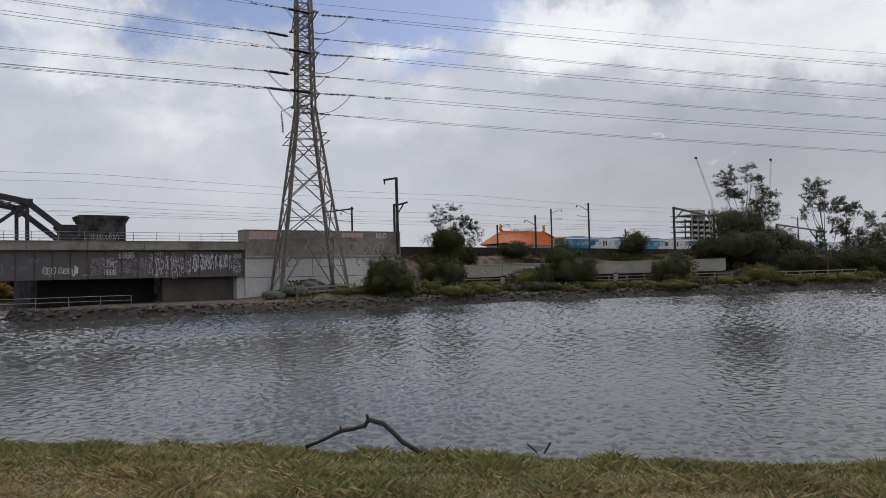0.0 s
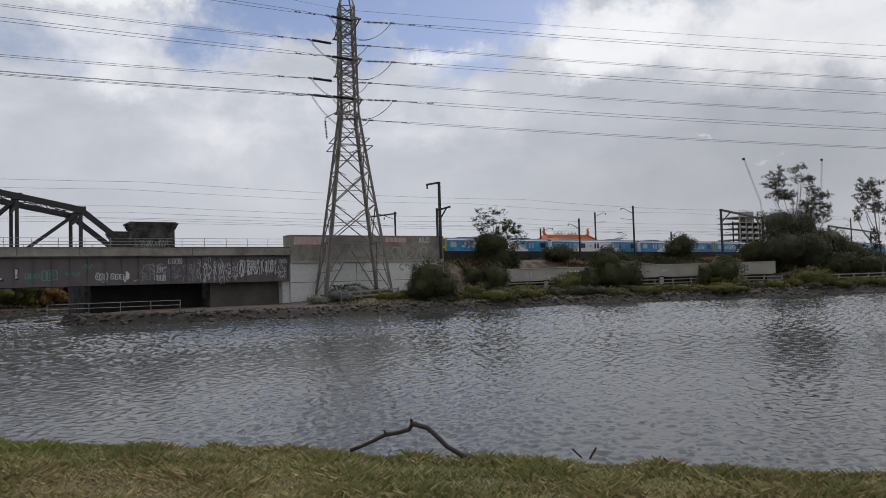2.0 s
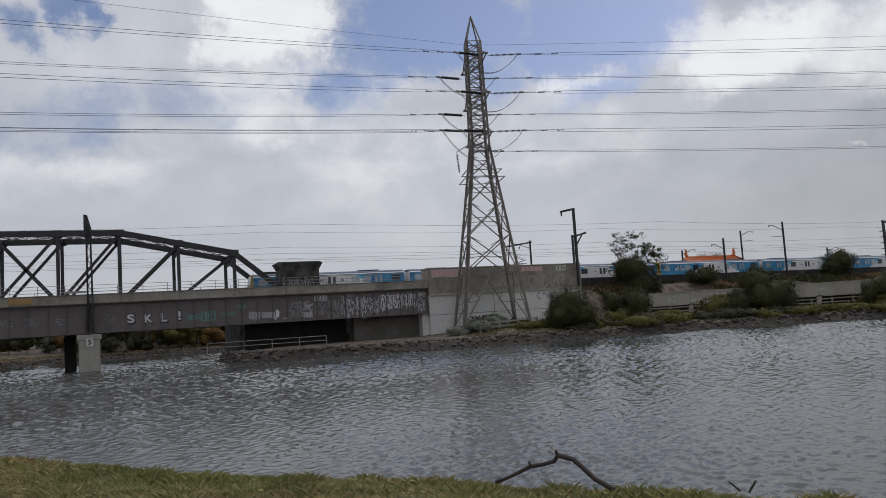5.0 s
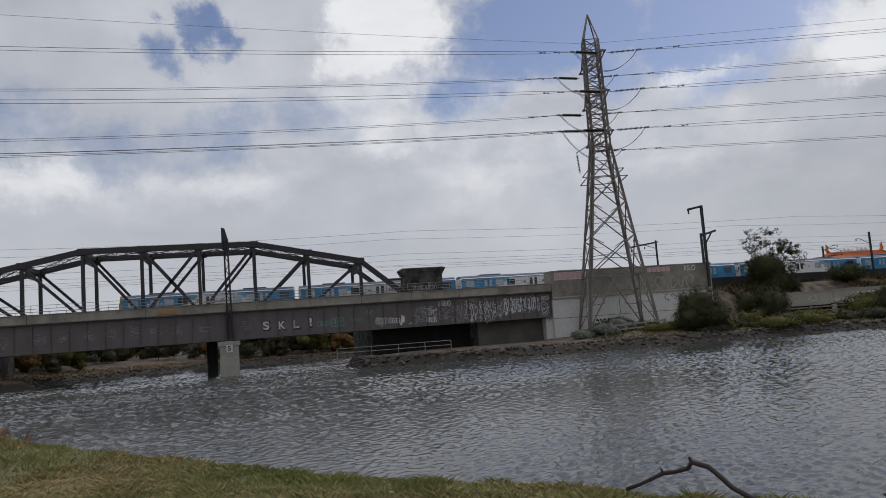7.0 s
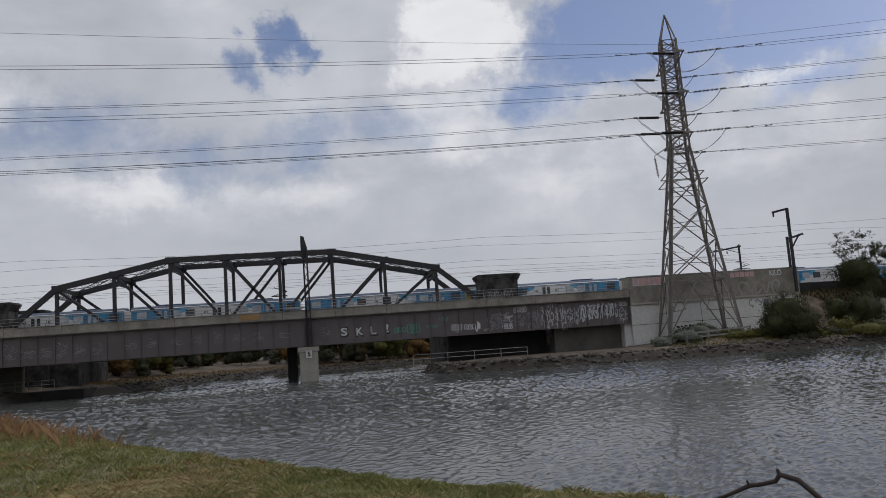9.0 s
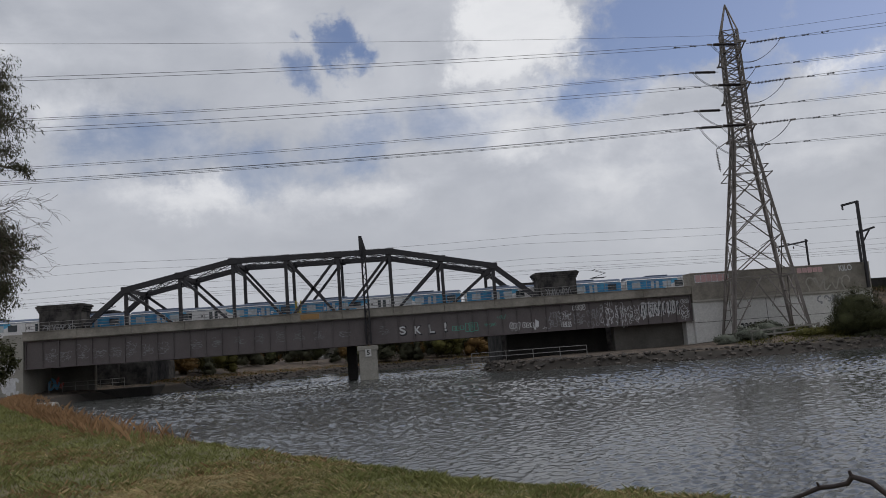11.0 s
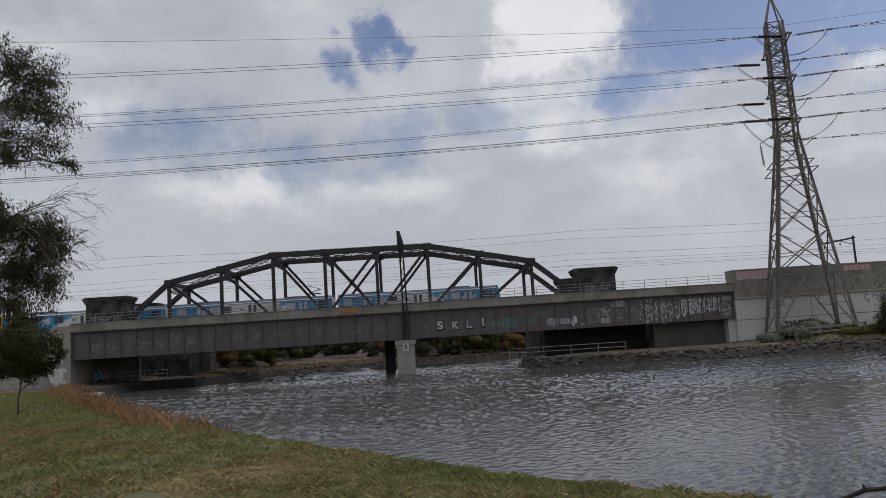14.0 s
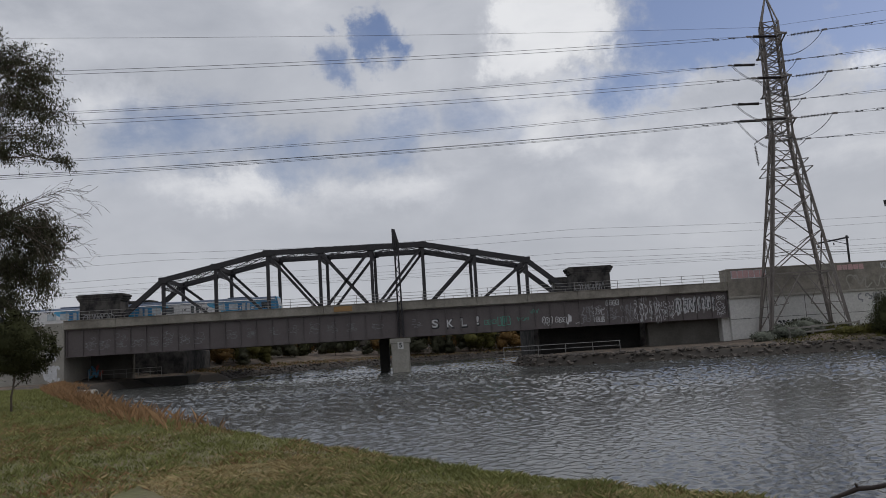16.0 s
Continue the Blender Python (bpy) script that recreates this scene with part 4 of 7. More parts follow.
def portal_frame(xa, xb, y, base, top, thick=0.35):
    p = thing("railway_portal", (xa, y, base), "dark steel portal frame spanning the tracks", "gantry", "portal frames")
    h, w = top - base, xb - xa
    part("post", box((-thick / 2, -thick / 2, 0), (thick / 2, thick / 2, h)), TRUSS, p)
    part("post", box((w - thick / 2, 14 - thick / 2, 0), (w + thick / 2, 14 + thick / 2, h)), TRUSS, p)
    part("cross_beam", beam((-0.2, 0, h), (w + 0.2, 14, h), 0.3, 0.4), TRUSS, p)
    part("knee", beam((0, 0, h - 2.6), (w * 0.2, 2.8, h - 0.1), 0.2), TRUSS, p)
    part("knee", beam((w, 14, h - 2.6), (w * 0.8, 11.2, h - 0.1), 0.2), TRUSS, p)


portal_frame(by_bearing(52.56, 104), by_bearing(55.2, 118), 104, 7.5, 16.6)
portal_frame(by_bearing(59.2, 112), by_bearing(61.6, 126), 112, 6.9, 14.6)

# lattice mast standing on the girder bridge's edge
bmast = thing("bridge_mast", (-2.2, GY - 0.75, 4.2), "dark lattice steel mast bolted to the bridge side", "mast")
bm = bmesh.new()
for x, y in ((-0.25, -0.2), (0.25, -0.2), (0.25, 0.2), (-0.25, 0.2)):
    add_angle(bm, (x, y, 0), (x * 0.75 - 0.1, y, 11.6), 0.14, 0.04, (x, y, 0))
for i in range(16):
    z0, z1 = 11.6 * i / 16, 11.6 * (i + 1) / 16
    s = 1 if i % 2 else -1
    add_beam(bm, (-0.25 * s, -0.2, z0), (0.2 * s, -0.2, z1), 0.07)
    add_beam(bm, (-0.25 * s, 0.2, z0), (0.2 * s, 0.2, z1), 0.07)
part("lattice_shaft", bm, TRUSS, bmast)
part("head_plate", extrude_outline([(-0.55, 10.4), (-0.55, 13.0), (-0.15, 12.9), (0.28, 11.2), (0.28, 10.2)], -0.1, 0.1), TRUSS, bmast)
part("guard_cage", box((-2.6, -0.1, 4.35), (-0.4, -0.04, 4.6)), RAILING, bmast)

# overhead line: messenger and contact wires over the two tracks
for y, sag, z, lo in ((113.4, 0.45, 15.2, -160), (113.4, 0.06, 13.5, -160), (117.4, 0.45, 14.7, -160), (117.4, 0.06, 13.2, -160), (106.0, 0.5, 17.6, -160), (122.5, 0.5, 18.6, -160), (122.5, 0.4, 14.2, -160)):
    pts, xs = [], np.linspace(lo, 260, 121)
    for x in xs:
        w = ((x + 163) % 62) / 62
        pts.append((x, y, z - 0.006 * max(0, x - 40) - 4 * sag * w * (1 - w)))
    tagged(mesh_object("overhead_wire", tube(pts, 0.019, 4), WIRE), "thin overhead railway wire", "cable", "overhead wires")


# ---- the train ----
SILVER = material("brushed_train_silver", (0.70, 0.69, 0.68), 0.5, 0.0, (0.60, 0.59, 0.58), 0.8, 6, bump=0)
TRAIN_BLUE = material("train_blue_film", (0.035, 0.27, 0.46), 0.4, 0, (0.018, 0.13, 0.29), 0.55, 1.2, mix=1.0, bump=0)
TRAIN_CYAN = material("train_light_blue_film", (0.10, 0.40, 0.62), 0.4, 0, (0.07, 0.32, 0.52), 0.5, 3, bump=0)
TRAIN_YELLOW = material("train_nose_yellow", (0.40, 0.32, 0.06), 0.5, 0, (0.32, 0.25, 0.05), 0.8, 3, bump=0)
TRAIN_ROOF = material("train_roof_grey", (0.125, 0.155, 0.215), 0.7, 0, (0.09, 0.115, 0.165), 0.8, 3, bump=0)
TRAIN_DARK = material("train_underframe", (0.03, 0.03, 0.032), 0.7, 0, bump=0)
TRAIN_GLASS = material("train_window_glass", (0.03, 0.04, 0.045), 0.08, 0, (0.025, 0.03, 0.035), 0.8, 3, bump=0)
# colour made pale to stand in for sky reflected in the windows
TRAIN_PALE = material("train_window_painted_reflection", (0.45, 0.50, 0.52), 0.15, 0.2, (0.30, 0.34, 0.36), 0.5, 2, bump=0)
CAR_L, CAR_PITCH = 22.9, 23.6


def section(z_low, z_high, bulge=0.0):
    """Body section in y and z, with rounded shoulders."""
    pts = [(-1.5, 0.95), (-1.53, 2.2), (-1.50, 3.02), (-1.38, 3.20)]
    pts = pts + [(-y, z) for y, z in pts[::-1]]
    return pts


def roof_shell(h):
    """Rounded roof over the body, drawn in a little at its ends."""
    arc = [(-1.42, 3.12), (-1.36, 3.25), (-1.12, 3.42), (-0.7, 3.52), (0, 3.56), (0.7, 3.52), (1.12, 3.42), (1.36, 3.25), (1.42, 3.12)]
    bm = bmesh.new()
    rows = [[bm.verts.new((x, y * k, 3.12 + (z - 3.12) * k)) for y, z in arc] for x, k in ((-h + 0.02, 0.9), (-h + 0.3, 1.0), (h - 0.3, 1.0), (h - 0.02, 0.9))]
    for a, b in zip(rows, rows[1:]):
        for i in range(len(arc) - 1):
            bm.faces.new((a[i], b[i], b[i + 1], a[i + 1]))
        bm.faces.new((a[-1], b[-1], b[0], a[0]))
    bm.faces.new(rows[0]), bm.faces.new(rows[-1][::-1])
    bmesh.ops.recalc_face_normals(bm, faces=bm.faces[:])
    return bm


def train_car(kind):
    """One carriage, nose towards -x; kind: cab_front, cab_rear, motor, trailer."""
    car = thing("train_carriage", (0, 0, 0), {"cab_front": "silver and blue suburban train driving carriage with a yellow nose", "cab_rear": "silver and blue suburban train rear driving carriage",
                                             "cab_tail": "silver and blue suburban train last carriage with a dark blue end", "motor": "silver and blue suburban train motor carriage with a raised pantograph", "trailer": "silver suburban train carriage with blue ends"}[kind], "train carriage", "train carriages")
    h = CAR_L / 2
    sec = section(0, 0)
    bm = bmesh.new()
    rings = []
    for x, s in ((-h, 0.97), (-h + 0.25, 1.0), (h - 0.25, 1.0), (h, 0.97)):
        rings.append([bm.verts.new((x, y * s, 0.95 + (z - 0.95) * (s if z > 3 else 1))) for y, z in sec])
    k = len(sec)
    for a, b in zip(rings, rings[1:]):
        for i in range(k - 1):
            bm.faces.new((a[i], b[i], b[i + 1], a[i + 1]))
        bm.faces.new((a[k - 1], b[k - 1], b[0], a[0]))
    bm.faces.new(rings[0]), bm.faces.new(rings[-1][::-1])
    bmesh.ops.recalc_face_normals(bm, faces=bm.faces[:])
    part("body", bm, SILVER, car, smooth=False)
    part("roof", roof_shell(h), TRAIN_ROOF, car, "dark blue-grey rounded roof")
    for s in (-1, 1):
        y0, y1 = sorted((s * 1.53, s * 1.545))
        part("cantrail_stripe", box((-h + 0.2, y0 - 0.003 * s, 2.98), (h - 0.2, y1 - 0.003 * s, 3.06)), TRAIN_ROOF, car, "grey-blue stripe under the roof")
        ends = {"cab_front": ((-h + 0.1, -h + 7.6), (h - 5.6, h - 0.1)), "cab_rear": ((-h + 0.1, -h + 5.6), (h - 7.6, h - 0.1)), "cab_tail": ((-h + 0.1, -h + 5.6), (h - 7.6, h - 0.1)), "motor": ((-h + 0.1, -h + 5.4), (h - 5.4, h - 0.1)), "trailer": ((-h + 0.1, -h + 4.2), (h - 4.2, h - 0.1))}[kind]
        for j, (a, b) in enumerate(ends):
            tip, base_, into = (b, a, 1) if j == 0 else (a, b, -1)
            # the film ends in a wave: full at the carriage end, a crest running into the silver
            for nm, mat_, d0, d1, lo, hi, proud, lab in (("blue_panel", TRAIN_BLUE, -0.6, 1.5, 1.0, 3.0, 1.540, "blue film panel at the carriage end"),
                                                        ("light_blue_flash", TRAIN_CYAN, 0.2, 2.4, 1.5, 3.0, 1.536, "wave-shaped light blue flash")):
                edge = [(tip + into * (d0 + (d1 - d0) * (0.5 - 0.5 * math.cos(math.pi * q / 8 * 1.25)) - 0.5 * math.sin(math.pi * q / 8)), lo + (hi - lo) * q / 8) for q in range(9)]
                if nm == "blue_panel":
                    pts = [(base_, 1.0)] + edge + [(base_, 3.0)]
                else:
                    pts = [(tip - into * 2.2, 1.5)] + edge + [(tip - into * 2.2, 3.0)]
                part(nm, extrude_outline(pts, *sorted((s * 1.50, s * proud))), mat_, car, lab)
        if kind.startswith("cab"):             # the operator's wordmark, as plain bars
            q = -1 if kind == "cab_front" else 1
            for k_, (w0, w1) in enumerate(((0, 0.42), (0.5, 0.82), (0.9, 1.2), (1.28, 1.55), (1.63, 2.0))):
                c0 = q * (h - 4.2)
                part("wordmark_bar", extrude_outline([(c0 + w0 - 1, 1.85), (c0 + w1 - 1, 1.85), (c0 + w1 - 0.9, 2.25), (c0 + w0 - 0.9, 2.25)], *sorted((s * 1.545, s * 1.552))), WHITE, car)
        for q in (-1.75, 1.35):
            for k_ in range(3):
                part("marking_bar", box((q + 0.2 * k_, sorted((s * 1.553, s * 1.557))[0], 2.1), (q + 0.2 * k_ + 0.10, sorted((s * 1.553, s * 1.557))[1], 2.35)), BLACK, car)
        for dx in (-7.2, 0.0, 7.2):
            part("door", box((dx - 0.72, *sorted((s * 1.53, s * 1.555))[:1], 1.05), (dx + 0.72, sorted((s * 1.53, s * 1.555))[1], 2.95)), SILVER if dx == 0 or kind == "trailer" else TRAIN_BLUE, car)
            for q in (-0.36, 0.36):
                part("door_window", box((dx + q - 0.22, sorted((s * 1.556, s * 1.564))[0], 1.75), (dx + q + 0.22, sorted((s * 1.556, s * 1.564))[1], 2.75), 0.003), TRAIN_GLASS if dx == 0 else TRAIN_PALE, car)
        for wx in (-10.0, -5.4, -3.6, 3.6, 5.4, 10.0):
            dark = (wx in (-3.6, 10.0))
            part("window", box((wx - 0.62, sorted((s * 1.546, s * 1.552))[0], 1.85), (wx + 0.62, sorted((s * 1.546, s * 1.552))[1], 2.72)), TRAIN_GLASS if dark else TRAIN_PALE, car)
    part("underframe", box((-h + 0.6, -1.25, 0.55), (h - 0.6, 1.25, 0.95)), TRAIN_DARK, car)
    for bx in (-7.9, 7.9):
        bg = part("bogie", box((bx - 1.7, -1.1, 0.35), (bx + 1.7, 1.1, 0.75), 0.05), TRAIN_DARK, car)
        for wx in (-1.15, 1.15):
            for s in (-0.78, 0.78):
                part("wheel", tube([(bx + wx, s - 0.07, 0.45), (bx + wx, s + 0.07, 0.45)], 0.44, 14), TRAIN_DARK, bg)
    for rx in (-6.5, 6.0):
        part("roof_unit", box((rx - 1.6, -0.75, 3.54), (rx + 1.6, 0.75, 3.68), 0.04), TRAIN_ROOF, car)
    if kind == "motor":
        bm = bmesh.new()
        for y in (-0.55, 0.55):
            add_beam(bm, (7.6, y, 3.95), (9.6, y * 0.8, 4.55), 0.06)
            add_beam(bm, (9.6, y * 0.8, 4.55), (7.9, y * 0.9, 5.1), 0.05)
        add_beam(bm, (7.9, -0.8, 5.12), (7.9, 0.8, 5.12), 0.09)
        add_beam(bm, (7.4, -0.6, 3.93), (9.6, -0.6, 3.93), 0.08), add_beam(bm, (7.4, 0.6, 3.93), (9.6, 0.6, 3.93), 0.08)
        part("pantograph", bm, TRAIN_DARK, car)
    if kind.startswith("cab"):
        s = -1 if kind == "cab_front" else 1
        x0, x1 = sorted((s * h, s * (h + 0.32)))
        nose_mat = TRAIN_BLUE if kind == "cab_tail" else TRAIN_YELLOW
        part("nose", extrude_outline([(s * (h - 0.08), 0.95), (s * (h + 0.28), 0.95), (s * (h + 0.30), 2.1), (s * (h + 0.10), 3.3), (s * (h - 0.0), 3.48), (s * (h - 0.08), 3.5)], -1.555, 1.555), nose_mat, car, "dark blue cab end" if kind == "cab_tail" else "yellow nose surround")
        part("windscreen", extrude_outline([(s * (h + 0.26), 2.05), (s * (h + 0.33), 2.05), (s * (h + 0.14), 3.25), (s * (h + 0.06), 3.25)], -1.35, 1.35), TRAIN_GLASS, car, "dark windscreen")
        part("front_skirt", extrude_outline([(s * (h + 0.2), 0.5), (s * (h + 0.31), 0.5), (s * (h + 0.31), 1.7), (s * (h + 0.2), 1.7)], -1.4, 1.4), TRAIN_DARK, car)
        for y in (-1.0, 1.0):
            part("headlight", box((min(s * (h + 0.3), s * (h + 0.35)), y - 0.16, 1.75), (max(s * (h + 0.3), s * (h + 0.35)), y + 0.16, 1.95)), TRAIN_PALE, car)
    return car


TRAIN_Y = 113.6


def nose_x(t):
    """The train slows as it crosses."""
    return 111.5 - 19.806 * t + 0.2365 * t * t - 0.00406 * t ** 3


CARS = []
for i, kind in enumerate(("cab_front", "motor", "cab_rear", "cab_front", "motor", "cab_tail")):
    CARS.append((i, train_car(kind)))


def car_pose(i, t):
    x = nose_x(t) + 0.4 + CAR_L / 2 + i * CAR_PITCH
    slope = math.degrees(math.atan((rail_z(x + 6) - rail_z(x - 6)) / 12))
    return pose(x, TRAIN_Y, rail_z(x), 0, -slope, 0)


# ---- plants ----
def leaf_cloud(rng, clumps, size, density, droop=0.3, aspect=0.42):
    """Leaf blades scattered in and over the clumps; returns vertices, faces and normals that follow the clump."""
    vs, ns, count = [], [], 0
    for x, y, z, rx, ry, rz, dens in clumps:
        area = 4 * math.pi * ((rx * ry) ** 1.6 / 3 + (rx * rz) ** 1.6 / 3 + (ry * rz) ** 1.6 / 3) ** (1 / 1.6)
        n = int(area * dens * density)
        if n < 4:
            continue
        # tufts over the clump give it an uneven outline with gaps
        k = max(9, int((62 if dens > 0.8 else 26) * dens))
        tu = rng.normal(size=(k, 3))
        tu /= np.linalg.norm(tu, axis=1)[:, None]
        tu *= rng.uniform(0.62, 1.08, (k, 1))
        which = rng.integers(0, k, n)
        off = rng.normal(size=(n, 3))
        local = tu[which] + off * 0.14
        p = np.array([x, y, z]) + local * np.array([rx, ry, rz])
        face = tu[which] * 0.8 + off * 0.45 + np.array([0, 0, 0.25]) + rng.normal(size=(n, 3)) * 0.2
        face /= np.linalg.norm(face, axis=1)[:, None] + 1e-9
        d = rng.normal(size=(n, 3)) + np.array([0, 0, -droop * 2])
        d /= np.linalg.norm(d, axis=1)[:, None]
        s = np.cross(d, face + rng.normal(size=(n, 3)) * 0.5)
        s /= np.linalg.norm(s, axis=1)[:, None] + 1e-9
        s *= np.where((np.cross(d, s) * face).sum(axis=1) < 0, -1.0, 1.0)[:, None]
        l = size * rng.uniform(0.6, 1.4, (n, 1))
        vs.append(np.stack([p, p + d * l * 0.5 - s * l * aspect * 0.5, p + d * l, p + d * l * 0.5 + s * l * aspect * 0.5], 1).reshape(-1, 3))
        ns.append(np.repeat(face, 4, axis=0))
        count += n
        if dens > 0.8:                       # leaf-coloured ball added inside a dense clump, so its gaps stay light
            th, ph = np.meshgrid(np.linspace(0.05, math.pi - 0.05, 9), np.linspace(0, math.tau, 15))
            ball = np.stack([np.sin(th) * np.cos(ph), np.sin(th) * np.sin(ph), np.cos(th)], -1)
            wob = 0.74 + 0.10 * np.sin(3 * ph + x) * np.sin(2.5 * th + z) + 0.05 * np.sin(7 * ph + y) * np.sin(6 * th)
            wob[-1] = wob[0]
            q = np.array([x, y, z]) + ball * wob[..., None] * np.array([rx, ry, rz])
            for arr, out in ((q, vs), (ball, ns)):
                out.append(np.stack([arr[:-1, :-1], arr[:-1, 1:], arr[1:, 1:], arr[1:, :-1]], 2).reshape(-1, 3))
            count += 14 * 8
    return np.concatenate(vs), np.arange(count * 4).reshape(-1, 4), np.concatenate(ns)


def foliage(name, v, f, normals, mat):
    me = raw_mesh(name, v, f, mat)
    soft = me.attributes.new("custom_normal", "FLOAT_VECTOR", "POINT")
    soft.data.foreach_set("vector", np.ascontiguousarray(normals, np.float32).ravel())
    return me


def plant(name, x, y, clumps, leaf, bark, label, seed, size=None, density=None, group=""):
    """Trunk and limbs up into clumps of leaves; clump: offset, height, radii, density."""
    rng = np.random.default_rng(seed)
    rnd = random.Random(seed)
    gz = ground_at(x, y) - 0.1
    far = math.hypot(x, y)
    size = size or max(0.09, far * 0.0019)
    density = density or 3.8 / size ** 2
    cl, far = [], math.hypot(x, y)
    fine = []
    mains = []
    for dx, z, rx, rz, dens in clumps:           # open crowns break up into smaller tufts
        if "gum" in name and dens <= 0.8 and far > 60:
            mains.append((dx, rnd.uniform(-0.3, 0.3) * rx, z - gz - 0.4 * rz, rx, rx * 0.9, rz, dens))
            fine.extend((dx + rnd.uniform(-0.9, 0.9) * rx, z + rnd.uniform(-0.85, 0.85) * rz, rx * rnd.uniform(0.34, 0.66), rz * rnd.uniform(0.28, 0.50), dens * 0.55) for _ in range(9))
        else:
            fine.append((dx, z, rx, rz, dens))
    for dx, z, rx, rz, dens in fine:
        cl.append((dx, rnd.uniform(-0.35, 0.35) * rx, z - gz, rx, rx * 0.9, rz, dens))
    category = "tree" if "tree" in name else "bush"
    t = thing(name, (x, y, gz), label, category, group)
    v, f, nrm = leaf_cloud(rng, cl, size, density, 0.35)
    crown = new("crown", foliage("crown", v, f, nrm, leaf))
    crown.parent = t
    top = max(c[2] for c in cl)
    low = min(c[2] - c[5] for c in cl)
    mean = sum(c[0] * c[3] for c in cl) / sum(c[3] for c in cl)
    r0 = max(0.05, (0.011 if far > 60 else 0.008) * top)
    bm = bmesh.new()
    spine = [Vector((0, 0, -0.2)), Vector((mean * 0.1 + rnd.uniform(-0.1, 0.1), 0, top * 0.25)), Vector((mean * 0.5, 0.1, top * 0.55)), Vector((mean * 0.9, 0, top * 0.85))]
    add_tube(bm, spine, [r0, r0 * 0.8, r0 * 0.5, r0 * 0.2], 8)
    part("trunk", bm, bark, t, smooth=True)
    for c in mains or cl:
        bm = bmesh.new()
        tip = Vector(c[:3])
        w = min(max(0.18, (tip.z - 0.5 * c[5]) / top * 0.62), 0.8)
        i = min(int(w * 3), 2)
        a = spine[i].lerp(spine[i + 1], w * 3 - i)
        out = Vector((tip.x - a.x, tip.y - a.y, 0))
        m = a.lerp(tip, 0.5) + out * 0.16 + Vector((rnd.uniform(-0.2, 0.2), rnd.uniform(-0.2, 0.2), -0.1)) * c[3] * 0.4
        thin = 0.8 if mains else 1.0
        add_tube(bm, [a, a.lerp(m, 0.5) + out * 0.05, m, m.lerp(tip, 0.6) + Vector((rnd.uniform(-0.2, 0.2), 0, 0.1)), tip], [r0 * 0.42 * thin, r0 * 0.36 * thin, r0 * 0.28 * thin, r0 * 0.18 * thin, r0 * 0.10 * thin], 6)
        for _ in range(1 if name == "riverside_tree" or name == "shrub" else 4):
            q = tip + Vector((rnd.uniform(-1, 1) * c[3], rnd.uniform(-1, 1) * c[4], rnd.uniform(-0.6, 1) * c[5])) * 0.8
            add_tube(bm, [m.lerp(tip, rnd.random()), q.lerp(tip, 0.4), q], [r0 * 0.14, r0 * 0.09, r0 * 0.03], 4)
        part("limb", bm, bark, t, smooth=True)
    return t


plant("gum_tree", 75.7, 101.0, [(-0.8, 13.6, 2.5, 1.5, 0.35), (2.0, 12.1, 2.0, 1.8, 0.70), (-2.6, 12.0, 1.4, 1.6, 0.35), (-0.4, 9.3, 3.6, 2.0, 1.00), (4.8, 9.8, 1.5, 1.9, 0.40), (-3.2, 9.3, 1.3, 1.1, 0.70), (0.4, 7.0, 2.9, 1.8, 1.00), (3.5, 6.5, 1.4, 1.1, 1.00)],
      LEAF, BARK, "dark gum tree with a thin upper crown on the railway bank", 1)
plant("bush", 49.5, 79.0, [(0.1, 3.9, 2.4, 2.2, 1.20), (-0.8, 2.9, 2.3, 1.5, 1.20), (1.2, 2.8, 2.0, 1.4, 1.20)],
      LEAF, BARK, "large round dark green bush before the concrete wall", 2)
plant("bush", 62.9, 86.0, [(0.6, 3.7, 2.3, 2.2, 1.00), (-2.7, 4.2, 1.4, 1.5, 0.90), (-1.4, 2.6, 2.0, 1.2, 1.00)],
      LEAF, BARK, "dark green bush on the river bank", 3)
plant("bush", 80.0, 80.5, [(0.1, 3.7, 3.9, 3.0, 1.10), (-1.1, 5.7, 2.4, 1.8, 1.00), (4.1, 2.8, 1.8, 2.0, 1.00), (-4.1, 3.0, 1.8, 1.9, 1.00)],
      LEAF, BARK, "broad dark green bush at the water side", 4)
plant("round_tree", 123.4, 104.0, [(0.2, 9.4, 2.7, 2.2, 1.30), (-0.6, 8.3, 2.6, 1.9, 1.30)],
      LEAF, BARK, "small round tree on the railway bank", 5)
plant("bush", 90.9, 103.0, [(0.5, 7.7, 2.6, 1.6, 1.00), (-2.5, 7.9, 1.4, 1.0, 0.80)],
      LEAF, BARK, "low green bush on the railway bank", 6)
plant("bush", 112.8, 102.0, [(0.1, 6.7, 2.2, 1.2, 0.80)],
      LEAF_GUM, BARK, "low dry bush on the railway bank", 7)
plant("bush", 97.6, 76.0, [(-0.1, 3.7, 3.1, 2.3, 0.90), (3.6, 4.0, 2.4, 2.0, 0.90), (-2.8, 3.2, 1.3, 1.6, 0.90)],
      LEAF, BARK, "grey-green bush at the water side", 8)
